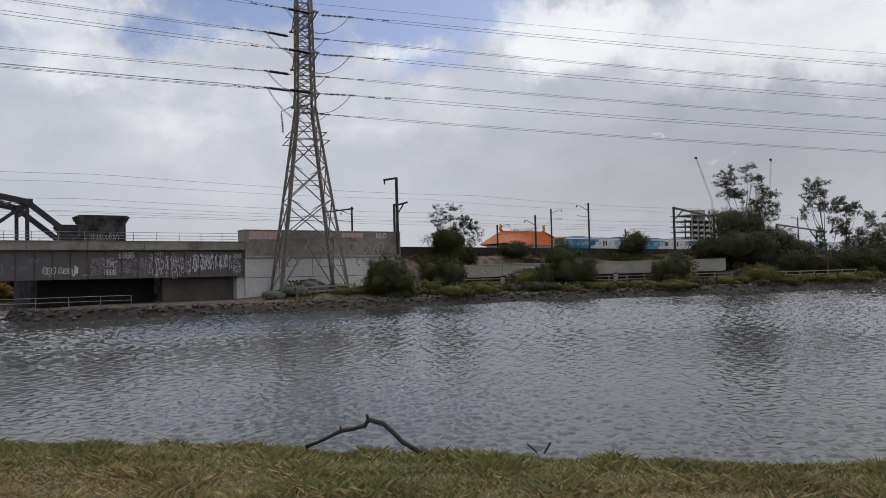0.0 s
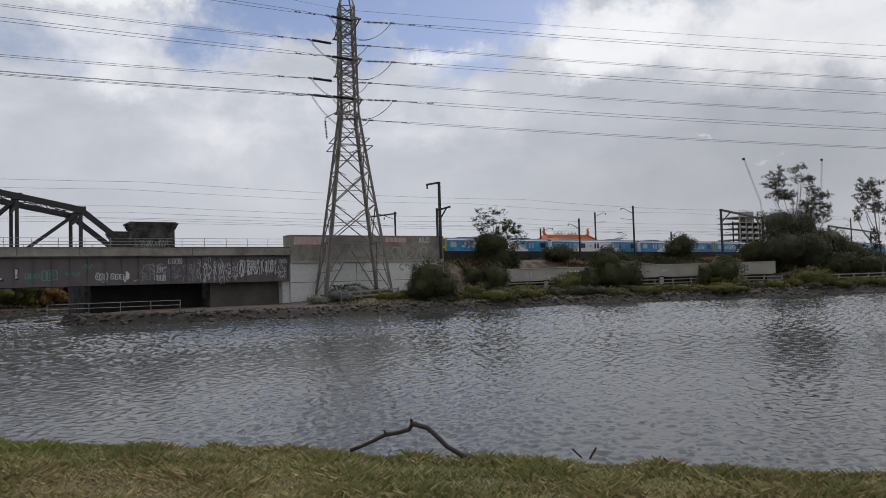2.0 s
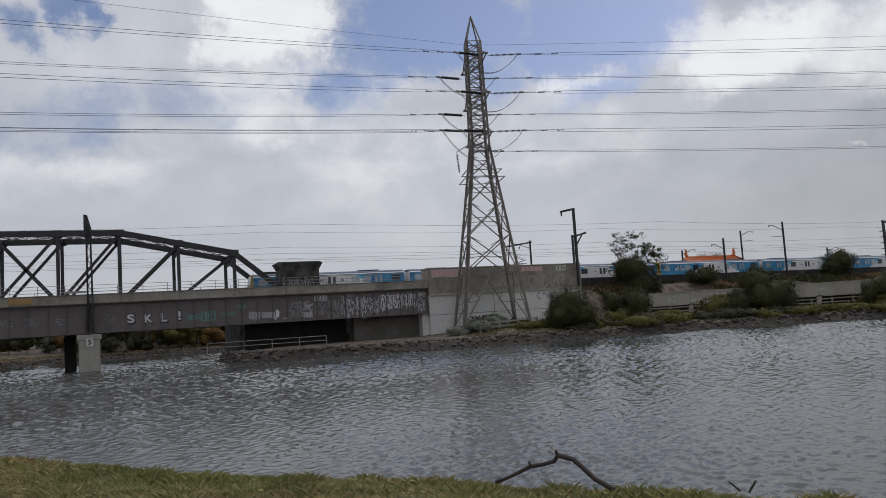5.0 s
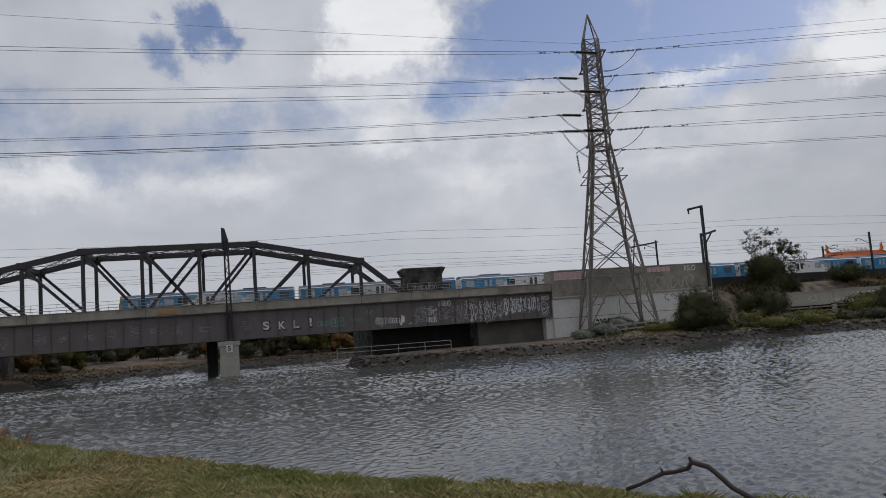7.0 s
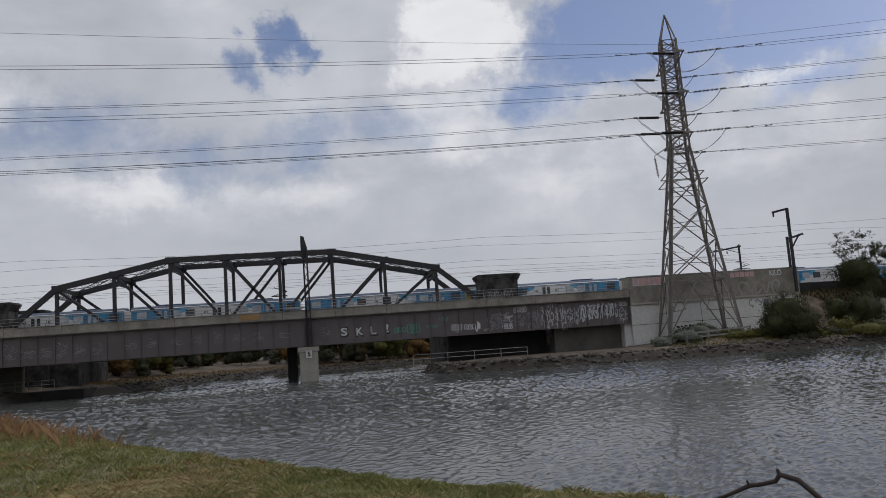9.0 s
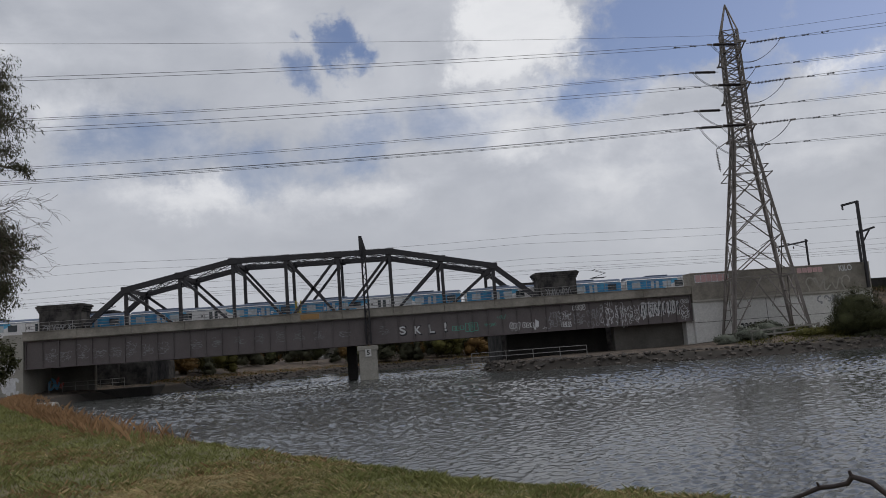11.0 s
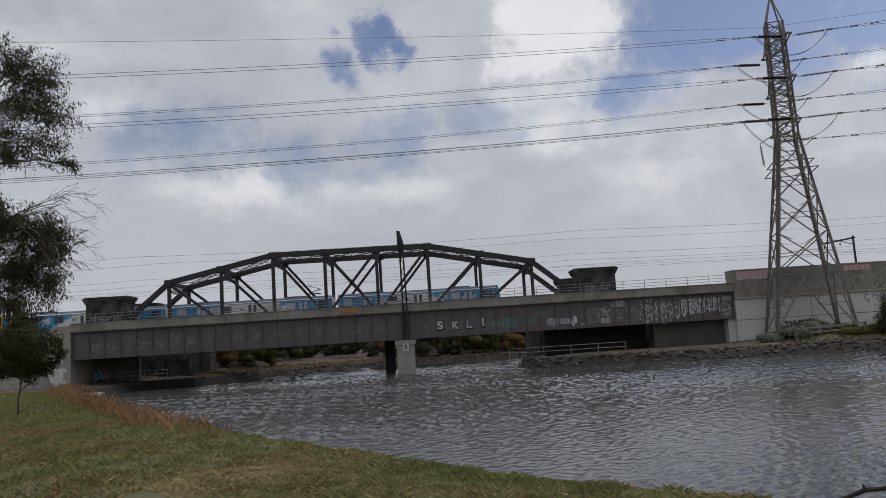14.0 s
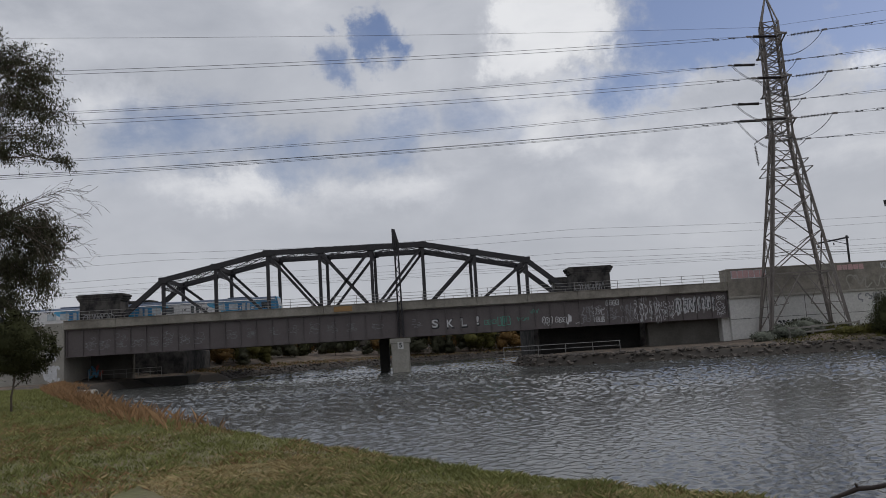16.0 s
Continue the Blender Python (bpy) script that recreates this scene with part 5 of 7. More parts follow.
plant("gum_tree", 123.5, 80.0, [(-3.5, 19.7, 2.3, 1.7, 0.50), (2.5, 20.5, 2.4, 1.5, 0.50), (5.4, 19.2, 1.3, 1.8, 0.40), (-4.8, 17.2, 2.1, 1.4, 0.50), (-0.4, 16.4, 2.1, 1.5, 0.60), (8.4, 16.2, 2.5, 1.8, 0.50), (9.5, 13.7, 2.2, 1.8, 0.50), (4.7, 14.6, 2.0, 1.5, 0.60), (-1.6, 11.4, 4.0, 2.9, 1.00), (4.4, 11.0, 3.3, 3.1, 1.00), (-4.0, 7.7, 4.2, 2.9, 1.00), (2.4, 6.9, 5.4, 3.8, 1.00), (11.9, 8.5, 3.4, 2.7, 1.00)],
      LEAF_GUM, BARK_PALE, "tall gum tree with open upper branches above a dense crown", 9)
plant("bush", 136.8, 78.0, [(0.3, 6.3, 4.1, 2.7, 1.00), (6.0, 4.9, 2.8, 1.9, 1.00), (-5.5, 5.0, 3.1, 2.2, 1.00)],
      LEAF, BARK, "dense green bush beside the tall gum tree", 10)
plant("bush", 117.4, 84.0, [(1.0, 7.1, 3.4, 2.1, 1.00), (4.2, 5.6, 3.2, 1.9, 1.00)],
      LEAF, BARK, "dense green bush behind the low wall", 11)
plant("gum_tree", 129.0, 68.0, [(-5.5, 17.0, 1.3, 1.3, 0.50), (-1.8, 16.0, 2.1, 1.9, 0.60), (-5.4, 14.5, 1.5, 1.3, 0.50), (-1.1, 13.7, 1.9, 1.4, 0.50), (-6.8, 12.1, 1.1, 0.9, 0.50), (-2.4, 9.0, 1.5, 1.2, 0.50), (2.8, 10.2, 1.5, 1.7, 0.50), (-2.0, 7.1, 1.2, 1.0, 0.50)],
      LEAF_GUM, BARK, "slender gum tree with a high tufted crown", 12)
plant("gum_tree", 147.4, 74.0, [(-2.8, 14.9, 2.1, 1.6, 0.60), (2.3, 13.6, 2.4, 1.9, 0.60), (-1.5, 11.2, 1.9, 1.7, 0.60), (4.6, 15.0, 1.3, 1.2, 0.50), (0.8, 8.6, 2.2, 2.2, 0.70)],
      LEAF_GUM, BARK, "spreading gum tree on the far bank", 13)
plant("gum_tree", 148.6, 70.0, [(-0.3, 11.9, 1.7, 1.5, 0.70), (2.3, 9.6, 2.4, 1.9, 0.80), (-3.1, 8.5, 2.1, 1.6, 0.80), (2.8, 7.3, 2.7, 1.9, 0.80), (-0.9, 5.8, 3.0, 1.7, 0.90), (7.3, 10.8, 2.5, 2.5, 0.70)],
      LEAF_GUM, BARK, "dark gum tree on the far bank", 14)
plant("bush", 144.0, 66.0, [(-0.4, 3.5, 2.5, 2.5, 1.00), (-5.0, 2.4, 1.3, 0.9, 1.00)],
      LEAF, BARK, "dark bush at the bend of the bank", 15)
for az, dist, h, wide, lab in ((59.6, 150, 6.6, 4.2, "dense dark bush behind the slender gum"), (61.3, 153, 6.2, 4.6, "dense dark bush behind the slender gum"), (62.9, 158, 6.8, 4.6, "dark bush on the bank beside the railway"), (64.6, 160, 7.4, 5.0, "dark bush on the bank beside the railway"), (66.3, 162, 7.0, 5.0, "dark bush on the bank beside the railway")):
    px, py = dist * math.sin(radians(az)), dist * math.cos(radians(az))
    plant("bush", px, py, [(0, h * 0.62, wide, h * 0.36, 1.0), (-wide * 0.6, h * 0.4, wide * 0.7, h * 0.36, 1.0), (wide * 0.6, h * 0.36, wide * 0.8, h * 0.34, 1.0)], LEAF, BARK, lab, int(az * 10), 0.3, 70)


def near_gum(x, y, clumps):
    """A gum whose limbs reach out sideways, with leaf sprays hanging from many thin twigs."""
    rng, rnd = np.random.default_rng(16), random.Random(16)
    gz = ground_at(x, y) - 0.1
    t = thing("gum_tree", (x, y, gz), "old gum tree with drooping leaves on the near bank", "tree")
    spine = [Vector((0, 0, -0.2)), Vector((0.15, 0, 3.2)), Vector((-0.25, 0.1, 7.0)), Vector((0.1, 0, 10.5)), Vector((-0.1, 0.2, 14.0))]
    part("trunk", tube(spine, [0.34, 0.28, 0.22, 0.14, 0.05], 10), BARK, t, smooth=True)
    sprays = []

    def spine_at(z):
        for a, b in zip(spine, spine[1:]):
            if z <= b.z:
                return a.lerp(b, (z - a.z) / (b.z - a.z))
        return spine[-1].copy()

    def bent(a, b, sag, n, r0, r1, bm, sides):
        side = Vector((rnd.uniform(-1, 1), rnd.uniform(-1, 1), rnd.uniform(-0.6, 1))) * (b - a).length * 0.10
        pts, wob = [], Vector((0, 0, 0))
        for i in range(n + 1):
            w = i / n
            if 0 < i < n:
                wob = wob * 0.6 + Vector((rnd.gauss(0, 1), rnd.gauss(0, 1), rnd.gauss(0, 1))) * (b - a).length * 0.022
            pts.append(a.lerp(b, w) + (side + Vector((0, 0, sag))) * math.sin(math.pi * w) + wob)
        add_tube(bm, pts, [r0 + (r1 - r0) * i / n for i in range(n + 1)], sides)
        return pts

    hubs = []
    for hx, hz in ((0.9, 4.6), (1.0, 6.6), (0.7, 8.4), (1.3, 9.9), (0.8, 12.0), (1.9, 13.2)):
        bm = bmesh.new()
        hubs.append(bent(spine_at(hz - rnd.uniform(1.2, 2.4)), Vector((hx, rnd.uniform(-0.5, 0.5), hz)), 0.1, 6, 0.10, 0.055, bm, 7)[-1])
        part("bough", bm, BARK, t, smooth=True)
    for dx, z, rx, rz, dens in clumps:
        full = dens > 0.65
        rx, rz = (rx * 1.0, rz * 1.05) if full else (rx * 1.3, rz * 1.25)
        c = Vector((dx, rnd.uniform(-0.4, 0.4) * rx, z - gz))
        bm = bmesh.new()
        start = min(hubs, key=lambda q: (q - c).length + (1.5 if q.z > c.z else 0))
        limb = bent(start, c, rnd.uniform(0.0, 0.5), 8, 0.050, 0.016, bm, 6)
        part("limb", bm, BARK, t, smooth=True)
        bm = bmesh.new()
        n_twig = int((50 if full else 52) * rx * rz * (dens + 0.3)) + 14
        for _ in range(n_twig):
            u = Vector((rnd.gauss(0, 1), rnd.gauss(0, 1), rnd.gauss(0, 1))).normalized() * rnd.uniform(0.35, 1.22)
            b = c + Vector((u.x * rx, u.y * rx * 0.9, u.z * rz))
            pts = bent(limb[rnd.randrange(3, 9)], b, rnd.uniform(-0.05, 0.2), 5, 0.010, 0.003, bm, 4)
            if full or rnd.random() < 0.8:
                sprays.append((pts[2:], 36 if full else 34))
        tagged(part("twig_spray", bm, BARK, t), kind="stuff")
    vs = []
    for pts, n in sprays:
        p = np.array([tuple(q) for q in pts])
        w = rng.uniform(0, len(p) - 1.001, n)
        i = w.astype(int)
        o = p[i] + (p[i + 1] - p[i]) * (w - i)[:, None] + rng.normal(size=(n, 3)) * 0.085
        d = rng.normal(size=(n, 3)) * 0.55 + np.array([0.1, 0, -1.0])
        d /= np.linalg.norm(d, axis=1)[:, None]
        sd = np.cross(d, rng.normal(size=(n, 3)))
        sd /= np.linalg.norm(sd, axis=1)[:, None] + 1e-9
        l = 0.14 * rng.uniform(0.6, 1.4, (n, 1))
        vs.append(np.stack([o, o + d * l * 0.45 + sd * l * 0.15, o + d * l, o + d * l * 0.45 - sd * l * 0.13], 1).reshape(-1, 3))
    v = np.concatenate(vs)
    crown = new("crown", raw_mesh("crown", v, np.arange(len(v)).reshape(-1, 4), LEAF_GUM))
    crown.parent = t
    return t


near_gum(-19.3, 32.0, [(dx + 2.1, z, rx, rz, dens) for dx, z, rx, rz, dens in (
    (-1.0, 16.0, 1.9, 1.5, 0.50), (0.9, 16.1, 1.2, 0.9, 0.55), (2.0, 15.1, 0.9, 0.9, 0.50), (2.6, 13.6, 0.8, 0.8, 0.50), (1.3, 14.2, 1.3, 1.0, 0.45), (2.4, 12.3, 0.6, 0.6, 0.40), (3.2, 11.5, 0.4, 0.3, 0.30), (-0.6, 13.1, 1.9, 1.3, 0.50), (0.7, 12.0, 0.8, 0.6, 0.40), (0.6, 9.3, 1.6, 1.2, 0.90), (1.8, 8.6, 1.3, 1.1, 1.00), (2.5, 7.9, 0.6, 1.1, 0.80), (1.1, 7.1, 1.7, 1.2, 1.00), (2.3, 6.4, 0.6, 0.8, 0.80), (-0.7, 8.4, 2.1, 2.4, 1.00), (0.9, 5.7, 1.3, 0.7, 0.70))])
plant("bush", -15.8, 31.0, [(0.1, 4.3, 1.2, 1.0, 0.90), (1.0, 3.9, 0.6, 0.8, 0.80), (-0.1, 3.5, 1.1, 0.7, 0.90)],
      LEAF, BARK, "dark shrub under the gum tree", 17, 0.10, 520)


# bare twigs reaching out of the near gum tree
twigs = thing("dead_branch", (-15.6, 31.6, 9.6), "bare grey twigs fanning out from the gum tree", "branch")
rnd = random.Random(5)
for k in range(7):
    bm = bmesh.new()

    def fork(p, d, length, r, depth):
        pts, rad, n = [p], [r], 5
        for i in range(n):
            d = (d + Vector((rnd.gauss(0, 0.13), rnd.gauss(0, 0.13), rnd.gauss(-0.05, 0.15)))).normalized()
            pts.append(pts[-1] + d * length / n)
            rad.append(max(r * (1 - 0.75 * (i + 1) / n), 0.006))
            if depth and i > 0:
                for _ in range(2 if rnd.random() < 0.4 else 1):
                    fork(pts[-1], (d + Vector((rnd.uniform(-0.2, 0.5), rnd.uniform(-0.5, 0.5), rnd.uniform(-0.75, 0.7)))).normalized(), length * rnd.uniform(0.28, 0.5), rad[-1] * 0.6, depth - 1)
        add_tube(bm, pts, rad, 4)

    fork(Vector((-1.4, 0, 0.1 * k - 0.6)), Vector((1.0, rnd.uniform(-0.2, 0.2), 0.45 - 0.17 * k)).normalized(), rnd.uniform(2.8, 3.9), 0.036, 2)
    part("twig", bm, BARK, twigs)


# low shrubs and rank growth along the far bank
def along(line, s):
    """The point at a distance along a line, with the direction there."""
    for (ax, ay), (bx, by) in zip(line, line[1:]):
        l = math.hypot(bx - ax, by - ay)
        if s <= l:
            return ax + (bx - ax) * s / l, ay + (by - ay) * s / l, (bx - ax) / l, (by - ay) / l
        s -= l
    return None


rnd = random.Random(21)
s = 50.0
while True:
    at = along(FAR_EDGE, s)
    if at is None or at[0] > 165:
        break
    x, y, ux, uy = at
    inland = rnd.uniform(2.2, 5.0)
    px, py = x - uy * inland, y + ux * inland
    h = rnd.uniform(0.5, 1.15) * (1.25 if rnd.random() < 0.25 else 1)
    wide = rnd.uniform(1.2, 2.6)
    z = ground_at(px, py)
    plant("shrub", px, py, [(0, z + h * 0.35, wide, h * 0.62, 0.9), (rnd.uniform(-1, 1) * wide * 0.7, z + h * 0.2, wide * 0.8, h * 0.45, 0.9)],
          LEAF_BRIGHT if rnd.random() < 0.72 else LEAF_GUM, BARK, "low yellow-green shrub on the stone bank", int(s * 10), 0.27, 45, "bank shrubs")
    s += rnd.uniform(1.3, 2.4)
for px, py, h, wide in ((39.2, 83.0, 1.3, 1.5), (41.8, 84.0, 1.5, 1.6), (36.8, 83.4, 1.0, 1.2)):
    z = ground_at(px, py)
    plant("shrub", px, py, [(0, z + h * 0.5, wide, h * 0.6, 0.9), (0.6, z + h * 0.4, wide * 0.8, h * 0.5, 0.9)], LEAF_GREY, BARK, "silvery saltbush shrub by the path", int(px * 9), 0.24, 130, "saltbushes")
for az, dist, h, wide in ((42.3, 117.0, 2.3, 3.6), (35.2, 99.0, 1.5, 1.6), (38.6, 104.0, 1.0, 1.9), (52.6, 123.0, 1.9, 3.4), (57.9, 130.0, 2.4, 3.6), (28.9, 93.5, 0.8, 2.2), (31.2, 95.0, 1.0, 2.4)):
    px, py = dist * math.sin(radians(az)), dist * math.cos(radians(az))
    if ground_at(px, py) < 0.3:
        continue
    z = ground_at(px, py)
    plant("shrub", px, py, [(0, z + h * 0.25, wide, h * 0.72, 1.1), (wide * 0.5, z + h * 0.15, wide * 0.7, h * 0.5, 1.0)], LEAF_BRIGHT, BARK, "mounded yellow-green shrub on the river bank", int(az * 10), 0.26, 70, "mounded shrubs")
for px, py, h, wide in ((45.0, 91.5, 1.5, 2.0), (48.6, 91.0, 1.1, 1.6)):
    z = ground_at(px, py)
    plant("shrub", px, py, [(0, z + h * 0.5, wide, h * 0.6, 1.0)], LEAF, BARK, "dark green shrub among the tower legs", int(px * 9), 0.24, 130, "tower shrubs")

# woods upstream, seen under the girders
rnd = random.Random(33)
KINDS = [(LEAF, "dark green riverside tree"), (LEAF_GUM, "olive green riverside gum tree"), (LEAF_AUTUMN, "rust-brown autumn riverside tree"), (LEAF_BRIGHT, "bright green riverside willow")]
models = {}
for k, (leaf, lab) in enumerate(KINDS):
    for j in range(3):
        h = 7.5
        cl = [(rnd.uniform(-1.7, 1.7), rnd.uniform(1.4, 6.0), rnd.uniform(0.9, 1.9), rnd.uniform(0.8, 1.5), 0.85) for _ in range(10)]
        x, y = -36.0 - k * 9 - j * 4, 150.0 + k * 12
        g = ground_at(x, y)
        models[(k, j)] = plant("riverside_tree", x, y, [(a, g + b, c, d, e) for a, b, c, d, e in cl], leaf, BARK, lab, 400 + k * 7 + j, 0.34 if j < 2 else 0.62, 24.0 if j < 2 else 6.0, "riverside trees")
SPOTS = []


def shore_spot(s, back):
    x, y, ux, uy = along(SHORE, s)
    return x - uy * back, y + ux * back


for row, (b0, b1, step, k0, k1) in enumerate(((5.0, 8.0, 3.4, 0.55, 0.85), (9, 14, 3.8, 0.85, 1.1), (17, 26, 6.0, 0.95, 1.1), (30, 46, 9.0, 1.05, 1.25))):
    d = 6.0
    while d < 112:
        x, y = shore_spot(d, rnd.uniform(b0, b1))
        gap = -6.0 < math.degrees(math.atan2(x, y)) < -3.6         # the house glimpse is left open
        if y > 124 and not (gap and row < 2) and not (row == 0 and rnd.random() < 0.3):
            SPOTS.append((x, y, rnd.uniform(k0, k1), None if row < 2 else -1))
        d += step * rnd.uniform(0.7, 1.3)
SPOTS += [(10.2, 152.5, 1.1, 3), (12.2, 153.5, 0.95, 3), (17.4, 155.0, 1.0, 2), (23.0, 157.5, 1.15, 2), (3.2, 152.0, 1.0, 1), (-1.0, 150.8, 0.9, 1), (-24.5, 222, 1.2, -1), (-21.5, 219, 1.25, -1), (-18.5, 223, 1.2, -1), (-15.5, 220, 1.2, -1), (-12.5, 222, 1.25, -1), (-9.5, 219, 1.2, -1), (-13.6, 152, 0.5, 0), (-10.4, 153, 0.45, 1)]
for i in range(14):
    SPOTS.append((rnd.uniform(-75, -34), rnd.uniform(140, 180), rnd.uniform(0.65, 0.9), -1))
for i in range(16):
    SPOTS.append((rnd.uniform(-40, 50), rnd.uniform(205, 240), rnd.uniform(1.2, 1.4), -1))
for i in range(46):                             # a closed belt behind, dark under the girders
    az = -20.5 + 30.0 * i / 45 + rnd.uniform(-0.25, 0.25)
    if -14.4 < az < -13.3 or -6.0 < az < -3.6:
        continue
    r = 130 + (az + 20) * 1.8 + rnd.uniform(2, 12) if az < -8 else rnd.uniform(168, 190)
    SPOTS.append((r * math.sin(radians(az)), r * math.cos(radians(az)), rnd.uniform(0.85, 1.1) * r / 160, -1))
for x, y, s, kind in SPOTS:
    k = rnd.choices((0, 1, 2, 3), (1.0, 4, 1.3, 3))[0] if kind in (None, -1) else kind
    ob = copy_thing(models[(k, 2 if kind == -1 else rnd.randrange(2))], pose(x, y, ground_at(x, y) - (0.9 if kind == -1 else 0.3), 0, 0, rnd.uniform(0, 360)))
    ob.scale = (s, s, s * rnd.uniform(0.85, 1.15))


# ---- stones of the far bank ----
def stone_mesh(seed):
    r = random.Random(seed)
    bm = bmesh.new()
    bmesh.ops.create_icosphere(bm, subdivisions=1, radius=0.5)
    for v in bm.verts:
        v.co *= r.uniform(0.72, 1.15)
    bmesh.ops.scale(bm, verts=bm.verts[:], vec=(1.25, 0.95, 0.68))
    me = bpy.data.meshes.new("stone")
    bm.to_mesh(me)
    bm.free()
    me.materials.append(ROCK)
    return me


STONES = [stone_mesh(i) for i in range(7)]
rocks = tagged(new("rock_bank"), "dumped dark rock along the water's edge", "rocks", kind="structure")
rnd = random.Random(8)
for i in range(295):
    s = 0.5 + 111 * (i / 294) ** 1.15 + rnd.uniform(-0.3, 0.3)
    x, y, ux, uy = along(FAR_EDGE, s)
    inland = rnd.uniform(-0.15, 2.0)
    px, py = x - uy * inland, y + ux * inland
    z = max(float(height(px, py)), -0.1)
    ob = new("stone", STONES[rnd.randrange(7)])
    ob.parent = rocks
    k = rnd.uniform(0.3, 0.72) * (1.15 if x < 18 else 1.0)
    ob.matrix_basis = pose(px, py, z + 0.08, rnd.uniform(-25, 25), rnd.uniform(-25, 25), rnd.uniform(0, 360)) @ Matrix.Diagonal((k, k, k, 1))


def joined_stones(name, spots, label):
    """Smaller stones, too many to count, in one mesh."""
    r = random.Random(3)
    vs, fs, base = [], [], 0
    for x, y, z, k in spots:
        me = STONES[r.randrange(7)]
        m = pose(x, y, z, r.uniform(-30, 30), r.uniform(-30, 30), r.uniform(0, 360)) @ Matrix.Diagonal((k, k, k, 1))
        vs.extend([tuple(m @ v.co) for v in me.vertices])
        fs.extend([[base + q for q in p.vertices] for p in me.polygons])
        base += len(me.vertices)
    me = bpy.data.meshes.new(name)
    me.from_pydata(vs, [], fs)
    me.materials.append(ROCK)
    tagged(new(name, me), label, "stones", kind="stuff")


flat = []
for line, total, n, wide, k0, k1 in ((FAR_EDGE, 165, 1500, 2.6, 0.2, 0.5), (SHORE, 118, 1100, 2.2, 0.25, 0.65)):
    for i in range(n):
        x, y, ux, uy = along(line, rnd.uniform(2, total))
        inland_ = rnd.uniform(-0.1, wide)
        flat.append((x - uy * inland_, y + ux * inland_, rnd.uniform(k0, k1)))
hz = np.maximum(height([q[0] for q in flat], [q[1] for q in flat]), -0.05) + 0.03
spots = [(q[0], q[1], z, q[2]) for q, z in zip(flat, hz.tolist())]
joined_stones("rubble", spots, "small broken stones along the water's edge")


# ---- railings, fences and walls of the far bank ----
handrail("path_railing", [(9.5, 90.5, 1.1), (13.0, 87.2, 1.15), (22.1, 87.0, 1.15)], 1.1, 3.3, "galvanised two-rail pipe railing at the end of the path", 0.035)
handrail("path_railing", [(-40.5, 97.5, 1.2), (-33.5, 103.0, 1.2)], 1.1, 1.6, "pale pipe railing by the bridge abutment", 0.035)


def timber_fence(points, label):
    fence = thing("timber_fence", points[0], label, "fence", "timber fences")
    o = Vector(points[0])
    post = None
    for a, b in zip(points, points[1:]):
        a, b = Vector(a), Vector(b)
        k = max(1, round((b - a).length / 2.6))
        for i in range(k + 1):
            p = a.lerp(b, i / k) - o
            if post is None:
                post = part("post", box((-0.09, -0.09, -0.3), (0.09, 0.09, 1.15), 0.015), WOOD_GREY, fence)
            elif i or p.length > 0.1:
                q = new("post", post.data)
                q.parent, q.location = fence, p
        for h in (1.0, 0.5):
            part("rail", beam(a - o + Vector((0, -0.12, h)), b - o + Vector((0, -0.12, h)), 0.07, 0.16), WOOD_GREY, fence)
    return fence


def fence_line(pts):
    return [(x, y, ground_at(x, y)) for x, y in pts]


timber_fence(fence_line([(39.0, 82.2), (46.5, 82.0)]), "weathered post-and-rail fence before the tower legs")
timber_fence(fence_line([(72, 93.5), (82, 88.5), (92, 83.0), (102, 77.5), (110, 73.5)]), "weathered post-and-rail fence along the path")
timber_fence(fence_line([(112, 73.0), (122, 69.0), (132, 65.0)]), "weathered post-and-rail fence along the path")

low = thing("viaduct_wall", (75.4, 98.2, 2.0), "low concrete beam wall on short piers with graffiti tags", "wall")
tagged(low, kind="structure")
dirv = Vector((112.9 - 75.4, 76.5 - 98.2, 0))
L = dirv.length
low.rotation_euler = (0, 0, math.atan2(dirv.y, dirv.x))
n = 7
for i in range(n):
    a, b = L * i / n, L * (i + 1) / n
    part("beam", box((a + 0.02, 0, 1.25), (b - 0.02, 0.6, 3.02), 0.03), CONCRETE, low)
    part("beam_toe", box((a + 0.5, -0.06, 1.12), (b - 0.5, 0.5, 1.25)), CONCRETE, low)
    part("pier_block", box((a - 0.3, 0.02, -0.6), (a + 0.3, 0.62, 1.11), 0.03), CONCRETE, low)
part("capping", box((0, -0.08, 3.02), (L, 0.7, 3.14), 0.02), CONCRETE, low)
# dark panel added behind the piers for the shade in the gap
part("gap_shade_panel", box((0, 3.2, -0.6), (L, 3.5, 3.0)), DARK_WALL, low)
part("roof_slab", box((0, 0.6, 2.7), (L, 3.2, 2.9)), CONCRETE, low)

track_wall = tagged(new("track_wall"), "dark timber sleepers edging the railway", "wall", kind="structure")
for i in range(52):
    a = 61.0 + i * 2.6
    z = rail_z(a + 1.3)
    part("sleeper_panel", box((a + 0.01, 107.4, z - 0.5), (a + 2.59, 107.6, z + 0.92), 0.01), DARK_WALL, track_wall)
ballast = bmesh.new()
for i in range(40):
    a = 38.0 + i * 7
    z = rail_z(a + 3.5)
    add_box(ballast, (a, 108.0, z - 1.2), (a + 7, 121.5, z - 0.18))
tagged(mesh_object("trackbed", ballast, ROCK), "grey ballast trackbed", "trackbed", kind="structure")
for y in (112.85, 114.45, 116.6, 118.2):
    pts = [(-160, y, 7.68), (40, y, 7.68), (300, y, rail_z(300) - 0.07)]
    bm = bmesh.new()
    for a, b in zip(pts, pts[1:]):
        add_beam(bm, a, b, 0.07, 0.14)
    tagged(mesh_object("rail", bm, RAILING), "worn steel running rail", "rail", "running rails")
